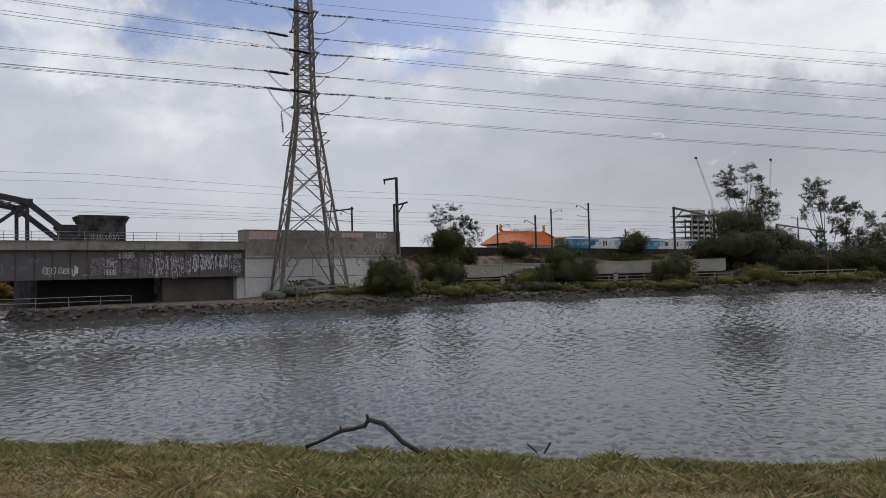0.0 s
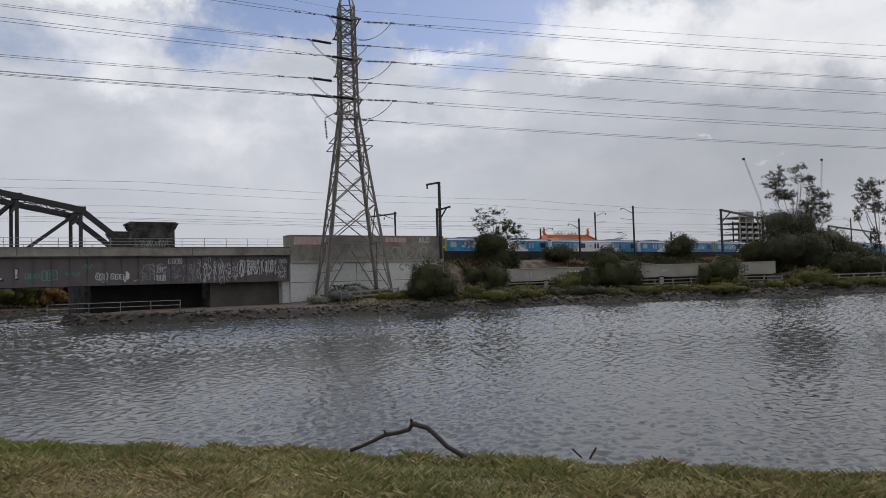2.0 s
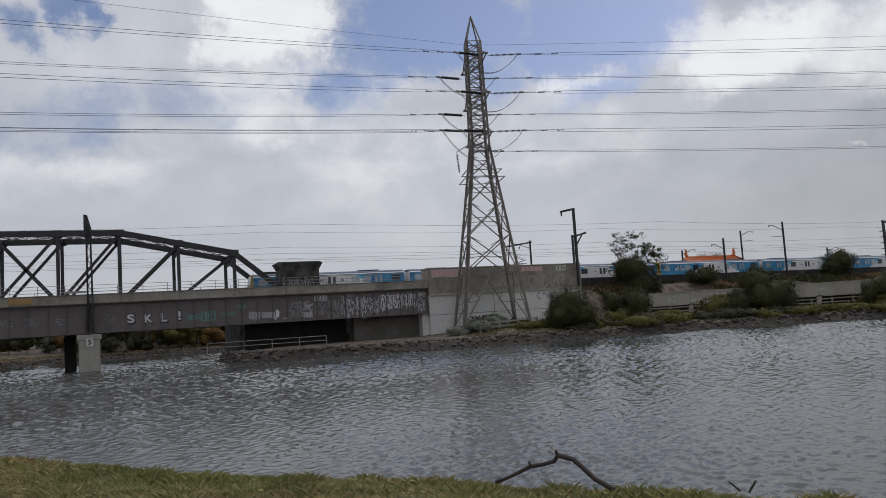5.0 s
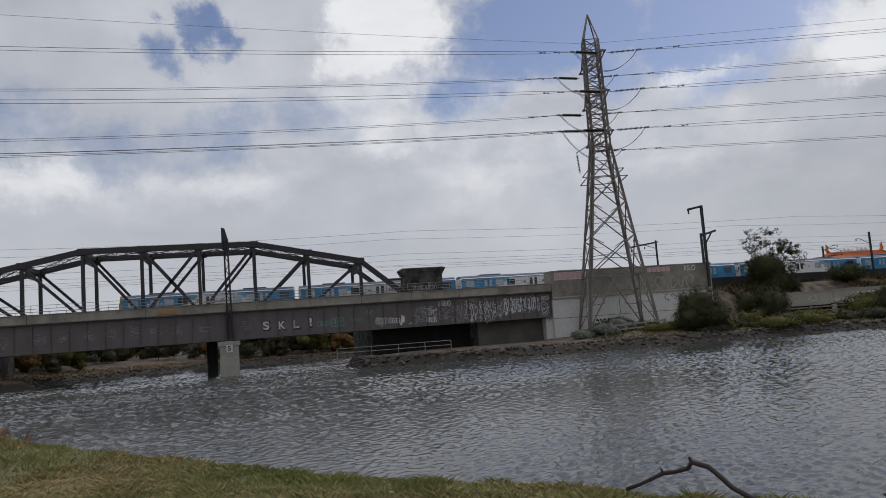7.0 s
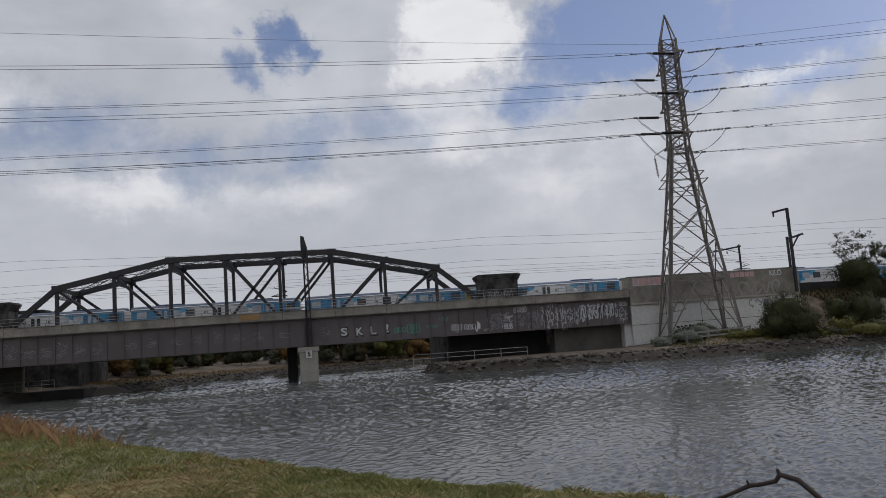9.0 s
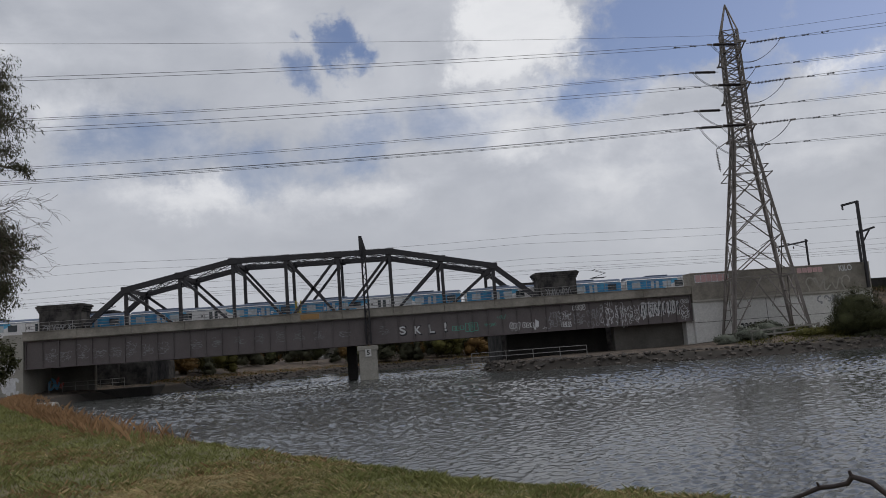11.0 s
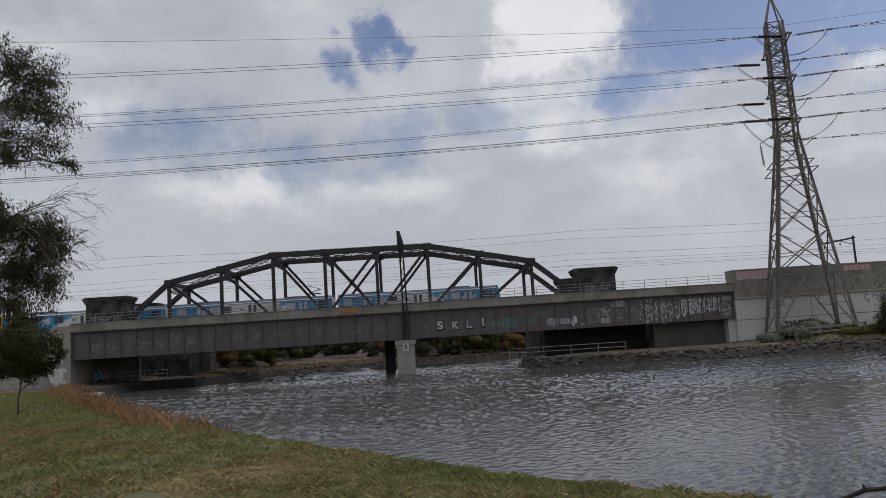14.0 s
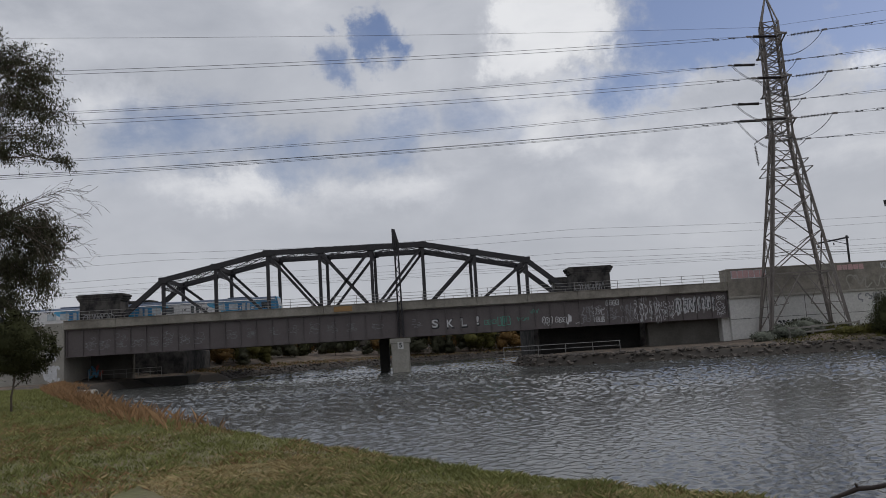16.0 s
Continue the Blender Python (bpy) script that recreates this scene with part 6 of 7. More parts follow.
tagged(mesh_object("left_trackbed", box((-190, 107.5, 5.5), (-46.5, 122, 7.55)), ROCK), "grey ballast trackbed", "trackbed", kind="structure")


# ---- temple beyond the railway ----
tm = thing("temple", (170.5, 190.0, 4.5), "temple with a sweeping orange tiled roof and ridge ornaments", "temple")
tm.scale = (0.84, 0.84, 0.93)


def swept_roof():
    bm = bmesh.new()
    nx, nv = 25, 9
    for side in (-1, 1):
        g = []
        for i in range(nx):
            u = i / (nx - 1) * 2 - 1
            row = []
            for j in range(nv):
                v = j / (nv - 1)
                half = 10.6 + (15.6 - 10.6) * v ** 1.1
                z = 13.6 - 4.7 * (1 - (1 - v) ** 1.7) + 0.9 * abs(u) ** 5 * (0.5 + 0.5 * v)
                row.append(bm.verts.new((u * half, side * 8.0 * v, z)))
            g.append(row)
        for i in range(nx - 1):
            for j in range(nv - 1):
                bm.faces.new((g[i][j], g[i + 1][j], g[i + 1][j + 1], g[i][j + 1]))
    for s in (-1, 1):
        bm.faces.new([bm.verts.new(p) for p in ((s * 10.6, 0, 14.4), (s * 15.6, -8, 9.7), (s * 15.6, 8, 9.7))])
    return bm


part("roof", swept_roof(), ROOF_ORANGE, tm, "orange glazed tile roof", smooth=True)
for i in range(31):
    u = i / 30 * 2 - 1
    pts = [(u * (10.6 + 5.0 * (j / 8) ** 1.1), -8.0 * j / 8, 13.72 - 4.7 * (1 - (1 - j / 8) ** 1.7) + 0.9 * abs(u) ** 5 * (0.5 + 0.5 * j / 8)) for j in range(9)]
    part("tile_rib", tube(pts, 0.13, 5), ROOF_ORANGE, tm)
part("hall", box((-13, -6.5, 0), (13, 6.5, 9.2), 0.1), CONCRETE_LIGHT, tm)
part("ridge", beam((-10.8, 0, 13.8), (10.8, 0, 13.8), 0.5, 0.7), ROOF_ORANGE, tm)
for s in (-1, 1):
    part("ridge_end", tube([(s * 10.4, 0, 13.9), (s * 11.3, 0, 14.8), (s * 11.0, 0, 16.0), (s * 11.6, 0, 16.6)], [0.5, 0.6, 0.45, 0.15], 6), ROOF_ORANGE, tm)
    pts = [(s * (-6.5 + 6.0 * i / 14), 0, 14.5 + 0.55 * math.sin(i * 1.6)) for i in range(15)]
    part("ridge_ornament", tube(pts, [0.12 + 0.16 * math.sin(math.pi * i / 14) for i in range(15)], 6), CONCRETE_LIGHT, tm, "pale coiled ridge ornament")

# ---- tower block under construction, with two cranes ----
blk = thing("tower_block", (458.0, 326.0, 4.0), "grey concrete tower block under construction", "building")
for k in range(11):
    z = 3.7 * k
    part("floor_slab", box((-13.0, 0, z), (13.0, 18, z + 0.5)), CONCRETE, blk)
    if k > 3:
        for x in (-12.6, -6, 0.5, 7, 12.4):
            part("column", box((x - 0.35, 0.3, z + 0.5), (x + 0.35, 1.0, z + 3.7)), CONCRETE, blk)
        if k < 9:
            for x in (-9.8, -2.8, 4.0, 10.0):
                part("balustrade", box((x - 2.2, -0.25, z + 0.5), (x + 2.2, -0.1, z + 1.6)), CONCRETE_LIGHT, blk)
            # near-black sheet set back on each floor as the shade inside
            part("recess_shade_panel", box((-12.5, 2.2, z + 0.5), (12.5, 2.4, z + 3.7)), DARK_WALL, blk)
part("core", box((-2, 3, 0), (6, 9, 41.2)), CONCRETE, blk)
for (x, y, base, tip, lab) in ((468, 326, (0, 0, 47), (-16, 0, 76), "white lattice crane jib raised over the tower block"), (512, 310, (0, 0, 45), (4, 0, 77), "white lattice crane jib beyond the gum trees")):
    cr = thing("tower_crane", (x, y, 4.0), lab, "crane", "cranes")
    for nm, a, b in (("mast", (0, 0, 0), base), ("jib", base, tip)):
        a, b = Vector(a), Vector(b)
        bm = bmesh.new()
        for ox, oy in ((-0.5, -0.5), (0.5, -0.5), (0.5, 0.5), (-0.5, 0.5)):
            add_beam(bm, a + Vector((ox, oy, 0)), b + Vector((ox * 0.6, oy * 0.6, 0)), 0.10)
        for i in range(18):
            p, q = a.lerp(b, i / 18), a.lerp(b, (i + 1) / 18)
            s = 0.5 if i % 2 else -0.5
            add_beam(bm, p + Vector((s, -0.5, 0)), q + Vector((-s, -0.5, 0)), 0.08)
        part(nm, bm, WHITE, cr)
    part("jib_head", box((tip[0] - 1.0, -0.6, tip[2] - 0.8), (tip[0] + 0.6, 0.6, tip[2] + 0.6), 0.1), TRUSS, cr)

# ---- houses upstream ----
ROOF_RED = material("faded_red_roof", (0.33, 0.12, 0.09), 0.8, 0, (0.24, 0.09, 0.07), 0.5, 4)
PINK_WALL = material("pinkish_render", (0.48, 0.33, 0.30), 0.9, 0, (0.40, 0.27, 0.25), 0.4, 4)


def house(x, y, w, d, h, wall, roof, label, turn=0):
    g = ground_at(x, y)
    hs = thing("house", (x, y, g - 0.3), label, "house", "riverside houses", turn)
    part("wall", box((-w / 2, 0, 0), (w / 2, d, h + 0.3)), wall, hs)
    part("roof", extrude_outline([(-w / 2 - 0.5, h + 0.3), (w / 2 + 0.5, h + 0.3), (w / 2 - 1.5, h + 2.2), (-w / 2 + 1.5, h + 2.2)], -0.5, d + 0.5), roof, hs)
    k = max(2, int(w / 3))
    for i in range(k):
        c = -w / 2 + w * (i + 0.5) / k
        win = part("window", box((c - 0.6, -0.06, 1.2), (c + 0.6, 0.05, 2.5)), TRAIN_GLASS, hs)
        part("sill", box((c - 0.7, -0.12, 1.08), (c + 0.7, 0.05, 1.2)), CONCRETE_LIGHT, win)


house(-49, 208, 14, 9, 3.6, PINK_WALL, ROOF_RED, "pink rendered house with a red roof among trees")
house(-16.8, 206, 6.5, 6, 2.6, CONCRETE_LIGHT, ROOF_RED, "pale building with a faded red roof upstream")
house(-12.4, 186, 5.5, 5, 1.2, CONCRETE_LIGHT, CONCRETE, "long pale low building by the river")
house(1.5, 172, 7, 6, 3.2, CONCRETE_LIGHT, CONCRETE, "pale low building among riverside trees")
house(-78, 170, 13, 8, 3.2, PINK_WALL, CONCRETE, "pinkish low building beyond the bridges")


# ---- graffiti ----
def add_ribbon(bm, pts, w, y):
    """A flat painted stroke in x and z."""
    rows = []
    for i, p in enumerate(pts):
        a, b = Vector(pts[max(i - 1, 0)]), Vector(pts[min(i + 1, len(pts) - 1)])
        t = (b - a).normalized() if (b - a).length > 1e-6 else Vector((1, 0))
        nrm = Vector((-t.y, t.x)) * w / 2
        lift = y - 0.0005 * i
        rows.append((bm.verts.new((p[0] + nrm.x, lift, p[1] + nrm.y)), bm.verts.new((p[0] - nrm.x, lift, p[1] - nrm.y))))
    for (a, b), (c, d) in zip(rows, rows[1:]):
        bm.faces.new((a, b, d, c))


def scrawl(rnd, x0, z0, x1, z1, y, w, letters, mat, parent, label=""):
    """Illegible tag: looping strokes side by side."""
    step = (x1 - x0) / letters
    for k in range(letters):
        bm = bmesh.new()
        size = rnd.uniform(0.62, 1.05)
        cx = x0 + step * (k + 0.5) + rnd.uniform(-0.1, 0.1) * step
        rx, rz = step * 0.56 * rnd.uniform(0.8, 1.1), (z1 - z0) * 0.48 * size
        cz = (z0 + z1) / 2 + rnd.uniform(-1, 1) * (1 - min(size, 1)) * (z1 - z0) * 0.4
        lean, pts = rnd.uniform(-0.1, 0.35), []
        kind = rnd.random()
        if kind < 0.34:                       # loops
            a0, turns, fold, depth = rnd.uniform(0, math.tau), rnd.choice((0.7, 0.9, 1.4)), rnd.choice((1.5, 2.5, 3.0)), rnd.uniform(0.2, 0.5)
            n = int(22 * turns)
            for i in range(n + 1):
                a = a0 + math.tau * turns * i / n
                r = 1.0 - depth * (0.5 + 0.5 * math.cos(fold * a + 1.3 * k))
                pts.append((r * math.cos(a), r * math.sin(a)))
        elif kind < 0.72:                     # zigzag with rounded turns
            n, teeth = 26, rnd.choice((1.0, 1.5, 2.0))
            for i in range(n + 1):
                u = i / n
                pts.append((u * 1.9 - 0.95, math.sin(math.tau * teeth * u + k) * (1 - 0.3 * u)))
        else:                                 # hook and tail
            a0 = rnd.uniform(0, math.tau)
            for i in range(15):
                a = a0 + 3.9 * i / 14
                pts.append((0.8 * math.cos(a), 0.2 + 0.75 * math.sin(a)))
            pts.append((pts[-1][0] * 0.3 + rnd.uniform(-0.5, 0.5), -1.1))
        pts = [(cx + rx * (x + lean * z), cz + rz * z) for x, z in pts]
        add_ribbon(bm, pts, min(w, rz * (0.24 if w < 0.2 else 0.5)) * rnd.uniform(0.7, 1.15), y)
        part("stroke", bm, mat, parent, label)


rnd = random.Random(77)
tags = thing("graffiti", (0, GY - 0.002, 0), "white, green and grey spray-painted tags on the steel girder", "graffiti")
PALE = material("worn_white_spray_paint", (0.60, 0.60, 0.61), 0.75, 0, (0.30, 0.30, 0.305), 3.0, 12, mix=1.0, bump=0)


def bubble_tag(x0, z0, x1, z1, letters, w, mat, y=0.010):
    """Round outlined letter shapes, each with a small eye or bar inside."""
    step = (x1 - x0) / letters
    for k in range(letters):
        bm = bmesh.new()
        cx, cz, rx, rz = x0 + step * (k + 0.5), (z0 + z1) / 2 + rnd.uniform(-0.05, 0.05), step * 0.50, (z1 - z0) * 0.46
        a1, a2, p1 = rnd.uniform(0.05, 0.2), rnd.uniform(0.05, 0.16), rnd.uniform(0, 6)
        loop = []
        for i in range(25):
            a = math.tau * i / 24
            r = 1 + a1 * math.sin(2 * a + p1) + a2 * math.sin(3 * a + 2 * p1)
            loop.append((cx + rx * r * math.copysign(abs(math.cos(a)) ** 0.95, math.cos(a)), cz + rz * r * math.copysign(abs(math.sin(a)) ** 0.95, math.sin(a))))
        add_ribbon(bm, loop, w, y)
        u = rnd.uniform(-0.2, 0.2)
        add_ribbon(bm, [(cx + rx * (u - 0.25), cz - rz * 0.05), (cx + rx * (u + 0.05), cz + rz * 0.3), (cx + rx * (u + 0.25), cz - rz * 0.1), (cx + rx * u, cz - rz * 0.35)], w * 0.8, y)
        part("stroke", bm, mat, tags)


def block_tag(x0, z0, x1, z1, letters, w, mat, y=0.010):
    """Angular outlined letter shapes."""
    step = (x1 - x0) / letters
    for k in range(letters):
        bm = bmesh.new()
        a, b, c, d = x0 + step * k + step * 0.06, x0 + step * (k + 1) - step * 0.06, z0 + rnd.uniform(0, 0.12), z1 - rnd.uniform(0, 0.12)
        m = (c + d) / 2
        add_ribbon(bm, [(a, c), (a + 0.04, d), (b - 0.1, d - 0.05), (b, m + 0.1), (b - 0.15, m), (b + 0.02, m - 0.15), (b - 0.05, c), (a, c)], w, y)
        if k % 2:
            add_ribbon(bm, [((a + b) / 2, c + 0.2), ((a + b) / 2 + 0.05, d - 0.2)], w, y)
        part("stroke", bm, mat, tags)


def crowded(x0, z0, x1, z1, n, w, mat, y=0.010):
    """A panel filled with small overlapping scrawls, in rows."""
    rows = 4
    for r in range(rows):
        lo, hi = z0 + (z1 - z0) * r / rows, z0 + (z1 - z0) * (r + 1.15) / rows
        bm = bmesh.new()
        for k in range(n):
            cx, cz = x0 + (x1 - x0) * (k + rnd.uniform(0.2, 0.8)) / n, rnd.uniform(lo, hi)
            rx, rz, a0, turn = (x1 - x0) / n * rnd.uniform(0.5, 1.0), (hi - lo) * rnd.uniform(0.3, 0.7), rnd.uniform(0, 6.28), rnd.choice((-1, 1)) * rnd.uniform(2.0, 5.5)
            add_ribbon(bm, [(cx + rx * math.cos(a0 + turn * i / 9) * (1 - 0.04 * i), cz + rz * math.sin(a0 + turn * i / 9)) for i in range(10)], w * rnd.uniform(0.7, 1.3), y - 0.0006 * k)
        part("scrawl_row", bm, mat, tags)


def painted_piece(x0, z0, x1, z1, letters):
    """White ground with ragged lower drips, black letter strokes and pale edges over it."""
    bm = bmesh.new()
    n = 15
    for i in range(n):
        a, b = x0 + (x1 - x0) * i / n, x0 + (x1 - x0) * (i + 0.93) / n
        lo, hi = z0 + rnd.uniform(0, 0.75) * (z1 - z0) * 0.4, z1 - rnd.uniform(0, 0.3)
        bm.faces.new([bm.verts.new(q) for q in ((a, 0.012, lo), (b, 0.012, lo + rnd.uniform(0, 0.2)), (b, 0.012, hi), (a, 0.012, hi - rnd.uniform(0, 0.15)))])
    part("white_ground", bm, PALE, tags)
    step = (x1 - x0) / letters
    for k in range(letters):
        bm = bmesh.new()
        a, c = x0 + step * (k + 0.12), z0 + (z1 - z0) * 0.30
        w_, h_ = step * 0.72, (z1 - z0) * 0.56
        add_ribbon(bm, [(a + w_ * (u + rnd.uniform(-0.2, 0.2)), c + h_ * (v + rnd.uniform(-0.18, 0.18))) for u, v in rnd.choice((((0, 0), (0.1, 1), (0.9, 0.95), (1, 0.6), (0.2, 0.5), (0.95, 0.1)), ((0.9, 0.9), (0.1, 1), (0, 0.1), (0.9, 0), (0.85, 0.45)), ((0, 1), (0.15, 0), (0.5, 0.6), (0.85, 0), (1, 1))))], 0.11, 0.007)
        part("black_letter", bm, BLACK, tags)
        bm = bmesh.new()
        add_ribbon(bm, [(a + w_ * 0.25, c + h_ * 0.2), (a + w_ * 0.3, c + h_ * 0.85), (a + w_ * 0.8, c + h_ * 0.75)], 0.09, 0.002)
        part("letter_edge", bm, WHITE, tags)


bubble_tag(14.8, 4.75, 16.1, 5.5, 3, 0.085, WHITE)
bubble_tag(16.4, 4.75, 17.8, 5.45, 3, 0.085, WHITE)
scrawl(rnd, 15.0, 4.4, 16.0, 4.75, 0.012, 0.08, 3, WHITE, tags)
scrawl(rnd, 17.75, 4.3, 18.3, 5.9, 0.012, 0.11, 2, WHITE, tags)
scrawl(rnd, 18.8, 4.4, 19.4, 4.8, 0.012, 0.08, 2, WHITE, tags)
bubble_tag(22.7, 6.45, 24.3, 7.1, 4, 0.075, WHITE)
block_tag(21.1, 4.55, 22.4, 5.25, 4, 0.08, WHITE)
for x0, x1, z0, z1, n, mat_ in ((19.5, 20.9, 4.7, 6.4, 4, WHITE_THIN), (21.1, 22.4, 5.4, 6.4, 4, PALE), (22.8, 24.2, 4.6, 6.0, 4, WHITE_THIN), (24.5, 26.0, 4.4, 6.6, 5, WHITE_THIN),
                                (26.1, 27.7, 4.4, 6.9, 6, PALE), (27.9, 29.4, 4.4, 6.8, 6, PALE), (29.6, 30.9, 4.4, 6.4, 5, PALE), (36.2, 37.3, 4.5, 5.9, 4, PALE)):
    crowded(x0, z0, x1, z1, n, 0.065, mat_)
painted_piece(31.1, 4.7, 34.3, 6.95, 6)
painted_piece(34.45, 4.8, 36.05, 6.9, 3)
bubble_tag(36.3, 6.4, 37.3, 6.9, 3, 0.06, WHITE)
block_tag(7.8, 5.0, 9.3, 5.65, 3, 0.085, GREEN_PAINT)
block_tag(9.4, 4.8, 11.0, 5.95, 3, 0.10, GREEN_PAINT)
for x0, z0, x1, z1, n in ((11.8, 5.2, 13.2, 5.7, 5), (13.4, 6.0, 14.5, 6.6, 4)):
    scrawl(rnd, x0, z0, x1, z1, 0.012, 0.045, n, GREEN_PAINT, tags)
for x0 in (-0.8, -5.6, -8.5, -11.0, -13.2, -15.5, -18.0, -20.5, -22.9):
    crowded(x0, 5.2, x0 + rnd.uniform(0.8, 1.2), rnd.uniform(5.9, 6.4), 2, 0.042, WHITE_THIN)
for x0 in (-26.2, -28.0, -29.9, -31.7, -33.5, -35.4, -37.3, -39.0):
    crowded(x0 - 0.6, 4.9, x0 + 0.6, rnd.uniform(5.7, 6.4), 3, 0.045, WHITE_THIN)
for text, x0, x1, z0, z1 in (("S", 1.37, 2.3, 4.95, 6.1), ("K", 3.2, 4.16, 4.9, 6.0), ("L", 4.9, 5.74, 4.9, 6.1), ("!", 6.8, 7.2, 5.0, 6.2)):
    for grow, mat_, y in ((1.08, BLACK, 0.014), (0.84, WHITE, 0.008)):
        bm = lettering(text, 1.0, 0.001)
        xs = [v.co.x for v in bm.verts]
        zs = [v.co.z for v in bm.verts]
        for v in bm.verts:
            u, q = (v.co.x - min(xs)) / (max(xs) - min(xs)), (v.co.z - min(zs)) / (max(zs) - min(zs))
            v.co = ((x0 + x1) / 2 + (u - 0.5) * (x1 - x0) * grow + (0.06 if grow > 1 else 0), y + v.co.y, (z0 + z1) / 2 + (q - 0.5) * (z1 - z0) * grow - (0.05 if grow > 1 else 0))
        part("letter", bm, mat_, tags)

wtags = thing("graffiti", (0, WALL_Y, 0), "pink and white spray-painted letters on the concrete wall", "graffiti")


def wall_text(text, x0, x1, z0, z1, mat_, y, parent):
    bm = lettering(text, 1.0, 0.001)
    xs, zs = [v.co.x for v in bm.verts], [v.co.z for v in bm.verts]
    for v in bm.verts:
        u, q = (v.co.x - min(xs)) / (max(xs) - min(xs)), (v.co.z - min(zs)) / (max(zs) - min(zs))
        v.co = (x0 + u * (x1 - x0), y + v.co.y, z0 + q * (z1 - z0))
    part("letters", bm, mat_, parent)


def block_bars(x0, z0, x1, z1, letters, mat_, lab):
    """Lettering that cannot be read, as stout plain bars."""
    step = (x1 - x0) / letters
    for k in range(letters):
        bm = bmesh.new()
        a, b = x0 + step * k + 0.04, x0 + step * (k + 1) - 0.05
        top = z1 - rnd.uniform(0, 0.08)
        add_box(bm, (a, 0.035, z0 + rnd.uniform(0, 0.06)), (b, 0.049, top))
        part("letter_bar", bm, mat_, wtags, lab)


wall_text("KILO", 56.9, 58.6, 9.0, 9.75, WHITE, 0.040, wtags)
part("backing", box((38.2, 0.044, 8.75), (42.6, 0.0485, 9.75)), PALE, wtags, "whitish ground behind the pink letters")
block_bars(38.3, 8.8, 42.5, 9.72, 6, PINK, "pink block letters")
block_bars(51.4, 9.05, 54.8, 9.75, 5, PINK, "faded pink letters")
scrawl(rnd, 52.3, 6.7, 58.2, 8.5, 0.044, 0.22, 5, CONCRETE, wtags, "large faint grey letters")
scrawl(rnd, 53.6, 4.9, 56.4, 6.2, 0.112, 0.26, 3, WHITE_THIN, wtags)
scrawl(rnd, 43.3, 2.2, 47.0, 3.5, 0.112, 0.22, 7, BLACK, wtags, "black scrawled letters")
scrawl(rnd, 43.6, 2.3, 50.1, 3.4, 0.108, 0.16, 8, WHITE, wtags, "white scrawled letters")

ltags = thing("graffiti", (-41.9, 94.0, 0), "white, blue and red painted patches on the abutment", "graffiti")
BLUE_PAINT = material("blue_spray_paint", (0.10, 0.28, 0.42), 0.7, 0, (0.07, 0.2, 0.33), 1.5, 8, bump=0)
RED_PAINT = material("red_spray_paint", (0.40, 0.08, 0.06), 0.7, 0, (0.28, 0.06, 0.05), 1.5, 8, bump=0)
scrawl(rnd, -2.1, 3.8, -0.4, 5.4, -0.012, 0.35, 2, WHITE, ltags)
scrawl(rnd, -2.6, 1.2, -0.3, 3.4, -0.012, 0.4, 3, WHITE, ltags)
scrawl(rnd, 0.3, 1.4, 1.6, 3.0, 5.988, 0.6, 2, BLUE_PAINT, ltags)
scrawl(rnd, 1.4, 1.6, 2.2, 3.2, 5.984, 0.4, 1, RED_PAINT, ltags)

vt = thing("graffiti", low.location, "white painted letters on the low beam wall", "graffiti")
vt.rotation_euler = low.rotation_euler
wall_text("HVK", 9.3, 11.6, 1.6, 2.6, WHITE, -0.004, vt)
scrawl(rnd, 3.0, 1.5, 4.0, 2.7, -0.004, 0.12, 1, WHITE, vt)
scrawl(rnd, 6.2, 1.4, 7.8, 2.0, -0.004, 0.10, 4, WHITE, vt)
scrawl(rnd, 13.0, 1.7, 15.2, 2.7, -0.004, 0.12, 4, WHITE, vt)
scrawl(rnd, 24.5, 1.8, 25.8, 2.5, -0.004, 0.10, 3, WHITE, vt)

st = thing("graffiti", (24.2, 108.05, 0), "pale scratched tags on the sooty stone tower", "graffiti")
scrawl(rnd, -2.3, 8.9, 2.0, 10.3, 0.0, 0.09, 6, WHITE_THIN, st)
st = thing("graffiti", (-43.4, 108.05, 0), "pale scratched tags on the sooty stone tower", "graffiti")
scrawl(rnd, -2.3, 8.9, 2.0, 10.0, 0.0, 0.09, 6, WHITE_THIN, st)
sign = thing("warning_board", (-9.0, GY - 0.66, 7.6), "amber warning board fixed to the deck edge", "sign")
part("board", box((-1.1, -0.03, 0), (1.1, 0.0, 0.62), 0.005), YELLOW_SIGN, sign)
for x in (-0.9, 0.9):
    part("bracket", box((x - 0.05, 0.0, 0.05), (x + 0.05, 0.12, 0.6)), STEEL, sign)

# outfall pipe and rocks on the left bank
outf = thing("outfall_pipe", (-27.0, 66.5, 0.55), "concrete drain pipe opening onto the river bank", "pipe")
bm = bmesh.new()
for i in range(20):
    a0, a1 = math.tau * i / 20, math.tau * (i + 1) / 20
    for r, flip in ((0.55, False), (0.42, True)):
        q = [bm.verts.new((x, r * math.cos(a), r * math.sin(a))) for x, a in ((-3.0, a0), (0.0, a0), (0.0, a1), (-3.0, a1))]
        bm.faces.new(q[::-1] if flip else q)
    q = [bm.verts.new((0.0, r * math.cos(a), r * math.sin(a))) for r, a in ((0.42, a0), (0.55, a0), (0.55, a1), (0.42, a1))]
    bm.faces.new(q)
part("barrel", bm, CONCRETE, outf)


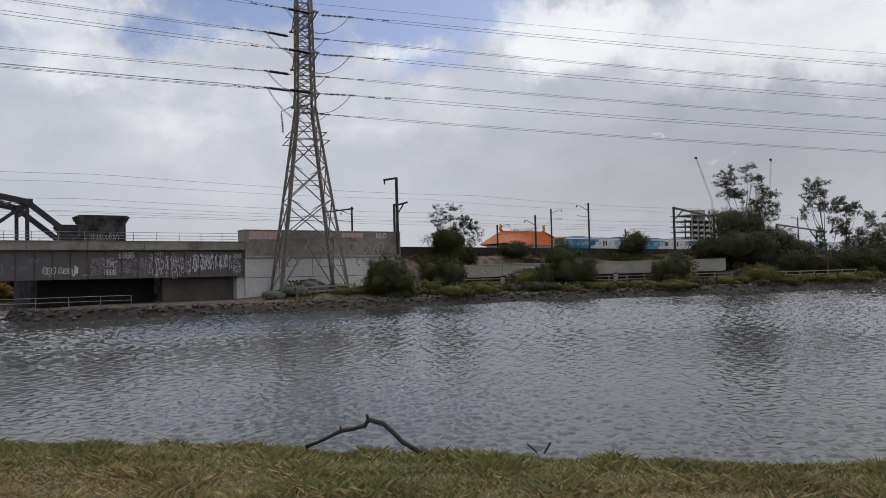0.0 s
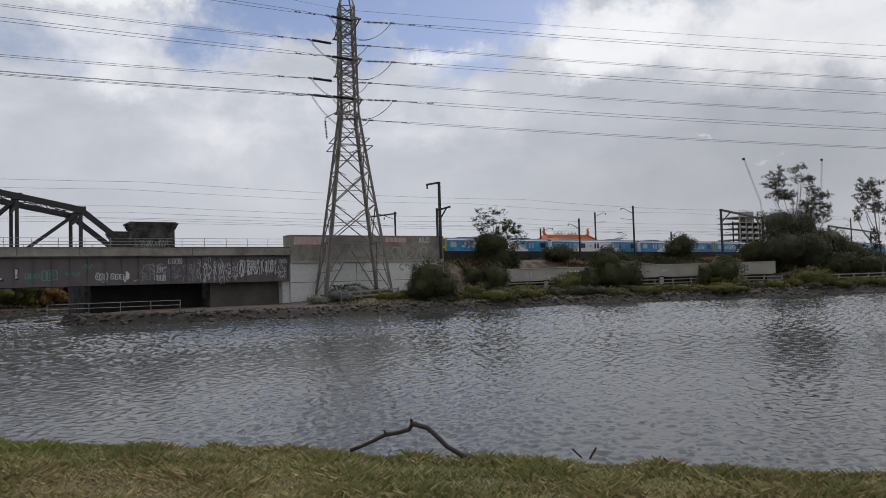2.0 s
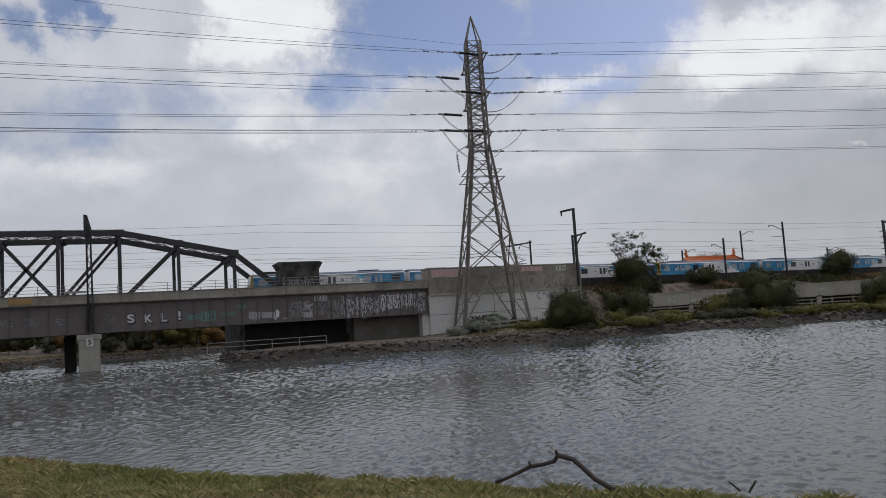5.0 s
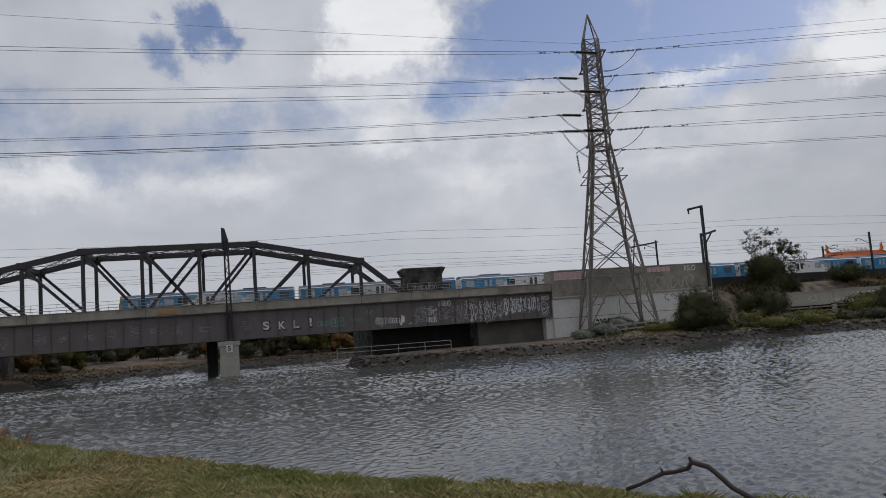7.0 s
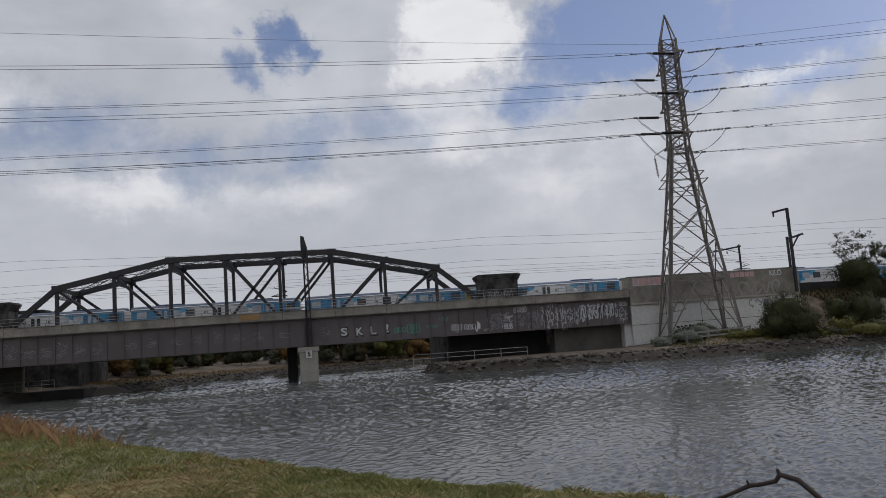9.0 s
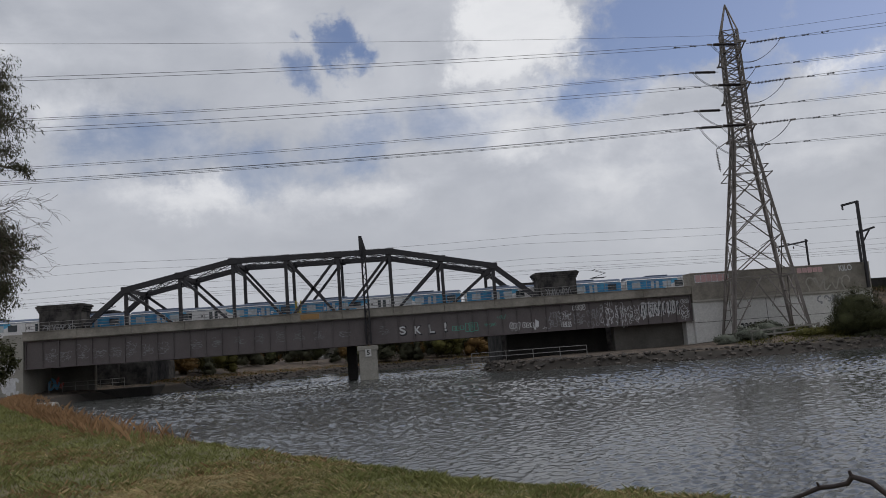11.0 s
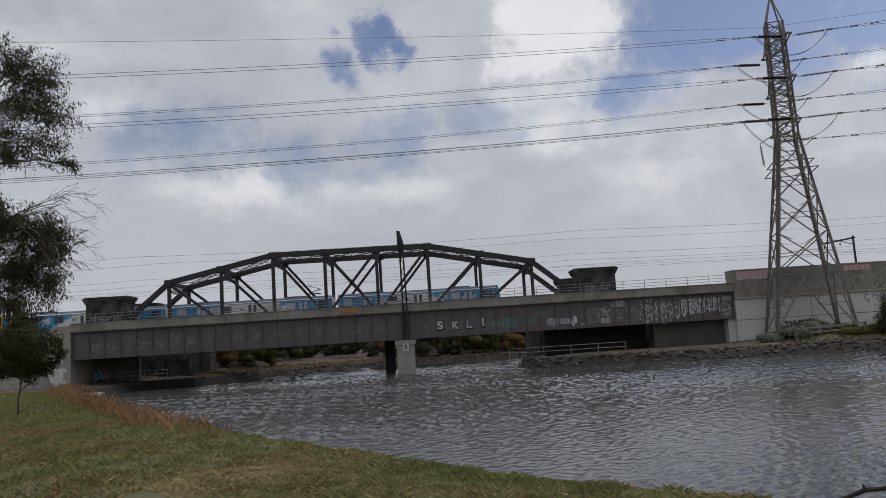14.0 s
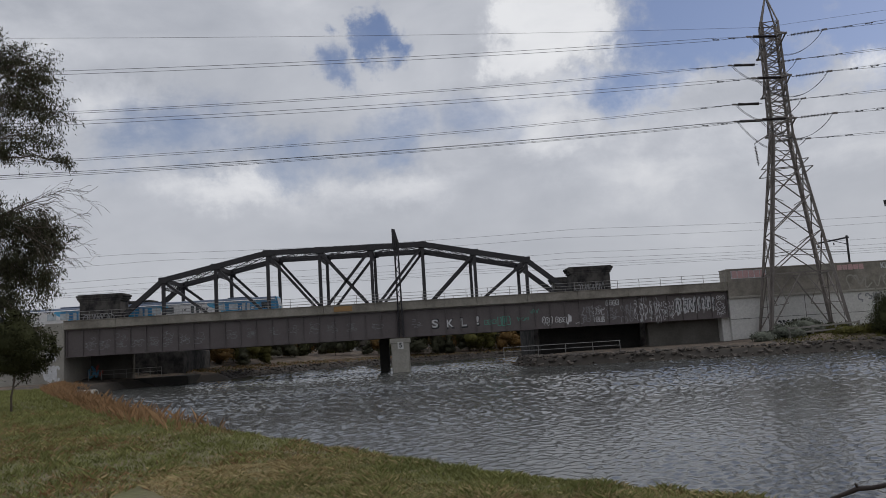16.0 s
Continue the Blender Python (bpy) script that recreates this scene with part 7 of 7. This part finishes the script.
# ---- near bank: grass, dry edge, branch ----
def blades(name, x0, x1, y0, y1, per_m2, high, wide, mat, label, seed, keep, lean=0.5):
    rng = np.random.default_rng(seed)
    n = int((x1 - x0) * (y1 - y0) * per_m2)
    x, y = rng.uniform(x0, x1, n), rng.uniform(y0, y1, n)
    k = keep(x, y, rng)
    x, y = x[k], y[k]
    z = height(x, y)
    k = z > 0.25
    x, y, z = x[k], y[k], z[k]
    n = len(x)
    tuft = 0.7 + 0.6 * np.sin(x * 5.1 + np.sin(y * 3.3) * 2) * np.sin(y * 4.3 + x)
    h = high * rng.uniform(0.45, 1.25, n) * np.clip(tuft, 0.45, 1.4)
    a, b = rng.uniform(0, math.tau, n), rng.uniform(0, math.tau, n)
    w = wide * rng.uniform(0.6, 1.3, n) / 2
    base = np.stack([x, y, z - 0.01], -1)
    side = np.stack([np.cos(a) * w, np.sin(a) * w, np.zeros(n)], -1)
    bend = np.stack([np.cos(b), np.sin(b), np.zeros(n)], -1) * (h * lean * rng.uniform(0.1, 1.3, n))[:, None]
    mid = base + bend * 0.35 + np.stack([np.zeros(n), np.zeros(n), h * 0.6], -1)
    tip = base + bend + np.stack([np.zeros(n), np.zeros(n), h], -1)
    v = np.stack([base - side, base + side, mid + side * 0.8, tip], 1).reshape(-1, 3)
    f = np.arange(n * 4).reshape(-1, 4)
    tagged(new(name, raw_mesh(name, v, f, mat)), label, "grass", kind="stuff")


def inland(x, y):
    return edge_distance(x, y, NEAR_EDGE)


def patch(x, y):
    return np.sin(x * 0.9 + 1.3 * np.sin(y * 0.7)) + np.sin(y * 0.8 - x * 0.5) + 0.7 * np.sin(x * 2.3 + y * 1.9)


MOWN = lambda x, y, r: (inland(x, y) > 0.7) & (x * x + y * y > 3.2 ** 2)
NEARBY = lambda x, y, r: MOWN(x, y, r) & (inland(x, y) < 5.0)
blades("grass", -4, 9, 2.5, 12.5, 1700, 0.09, 0.012, GRASS, "short green lawn grass on the near bank", 1, lambda x, y, r: NEARBY(x, y, r) & (patch(x, y) > -0.9 + r.normal(0, 0.7, len(x))), 1.0)
blades("straw_grass", -4, 9, 2.5, 12.5, 2100, 0.075, 0.010, GRASS_STRAW, "straw-coloured dead grass among the lawn", 2, lambda x, y, r: NEARBY(x, y, r) & (patch(x, y) < 0.9 + r.normal(0, 0.9, len(x))), 1.7)
blades("dry_grass", -4, 9, 2.5, 12.5, 420, 0.065, 0.010, GRASS_DRY, "rust-brown dead grass among the lawn", 7, lambda x, y, r: NEARBY(x, y, r) & (patch(x, y) < 0.0 + r.normal(0, 0.7, len(x))), 1.7)
LAWN = lambda x, y, r: MOWN(x, y, r) & (inland(x, y) < 11) & ((y > 12.4) | (x < -3.9))
blades("grass", -18, 1, 9, 32, 430, 0.10, 0.016, GRASS, "short green lawn grass further along the bank", 3, LAWN, 1.0)
blades("straw_grass", -18, 1, 9, 32, 90, 0.085, 0.015, GRASS_STRAW, "straw-coloured dead grass among the lawn", 4, lambda x, y, r: LAWN(x, y, r) & (patch(x, y) < 0.5 + r.normal(0, 0.8, len(x))), 1.6)
blades("dry_grass", -18, 1, 9, 32, 300, 0.085, 0.015, GRASS_DRY, "rust-brown dead grass among the lawn", 8, lambda x, y, r: LAWN(x, y, r) & (patch(x, y) < -0.2 + r.normal(0, 0.8, len(x))), 1.6)
blades("grass", -48, -8, 26, 72, 90, 0.15, 0.035, GRASS, "green grass at the far end of the lawn", 5, lambda x, y, r: (inland(x, y) > 2.4) & (inland(x, y) < 20), 0.9)
blades("dry_grass", -45, -2, 16, 88, 110, 0.42, 0.022, GRASS_DRY, "tall reddish dry grass along the edge of the bank", 6, lambda x, y, r: (inland(x, y) < 2.6) & (inland(x, y) > 0.3) & (r.uniform(0, 1, len(x)) < np.clip((y - 17) / 16, 0.0, 1)), 0.7)
SLOPE = lambda x, y, r: (y > wall_line_y(x) + 3.5) & (y < 107.2)
blades("dry_grass", 61, 150, 84, 107.2, 14, 0.45, 0.12, GRASS_DRY, "rusty dry weeds on the railway bank", 9, lambda x, y, r: SLOPE(x, y, r) & (patch(x * 0.35, y * 0.35) < 0.5), 1.0)
blades("bank_weeds", 61, 150, 84, 107.2, 30, 0.6, 0.14, LEAF, "dark green weeds on the railway bank", 10, lambda x, y, r: SLOPE(x, y, r) & (patch(x * 0.3, y * 0.3) > -0.2), 1.0)
UPBANK = lambda x, y, r: (edge_distance(x, y, SHORE) > 1.6) & (edge_distance(x, y, SHORE) < 7) & (y > 108) & ~in_river(x, y)
blades("riverside_weeds", -60, 70, 106, 190, 12, 0.26, 0.06, GRASS_DRY, "straw-coloured weeds on the upstream bank", 11, UPBANK, 1.0)
blades("riverside_weeds", -60, 70, 106, 190, 12, 0.26, 0.07, LEAF_BRIGHT, "yellow-green weeds on the upstream bank", 12, UPBANK, 1.0)
FARSHELF = lambda x, y, r: (edge_distance(x, y, FAR_EDGE) > 1.7) & (edge_distance(x, y, FAR_EDGE) < 9) & ~in_river(x, y) & (x > 37)
blades("bank_grass", 36, 165, 42, 96, 18, 0.28, 0.09, LEAF_BRIGHT, "rank yellow-green grass on the far bank", 13, FARSHELF, 1.0)

# crooked fallen branch lying on the edge of the lawn
br = thing("fallen_branch", (3.44, 7.07, 1.5), "crooked dark fallen branch arching over the bank edge", "branch")
ax = Vector((4.17 - 3.44, 6.10 - 7.07, 0))
L0 = ax.length
ax.normalize()
prof = ((-0.02, 0.05), (0.09, 0.10), (0.18, 0.15), (0.30, 0.22), (0.40, 0.24), (0.50, 0.275), (0.535, 0.335), (0.60, 0.315), (0.66, 0.30), (0.74, 0.22), (0.82, 0.13), (0.92, 0.07), (1.0, 0.02))
pts = [ax * (u * L0) + Vector((0, 0, z + 0.02)) for u, z in prof]
rad = [0.020, 0.017, 0.018, 0.022, 0.019, 0.021, 0.026, 0.024, 0.024, 0.024, 0.023, 0.024, 0.026]
part("limb", tube(pts, rad, 9), TWIG, br, smooth=True)
part("knot", tube([pts[6] - Vector((0, 0, 0.01)), pts[6] + Vector((-0.02, 0, 0.05))], [0.022, 0.012], 7), TWIG, br)
part("stub", tube([pts[3], pts[3] + Vector((-0.03, -0.02, 0.05))], [0.014, 0.008], 6), TWIG, br)
chips = thing("wood_chips", (5.02, 5.52, 1.5), "two split reddish wood pieces lying in the grass", "wood")
part("splinter", beam((0.02, 0, 0.03), (-0.05, 0.05, 0.11), 0.03, 0.015), TWIG, chips)
part("splinter", beam((0.07, -0.05, 0.02), (0.12, -0.09, 0.12), 0.035, 0.015), TWIG, chips)


def motions():
    # the ripples drift down the river with the wind
    walk(river, [(t, pose(0.16 * t, -0.10 * t, 0)) for t in (0, 4, 8, 12, 16)])
    for i, car in CARS:
        walk(car, [(t / 2, car_pose(i, t / 2)) for t in range(33)])


motions()
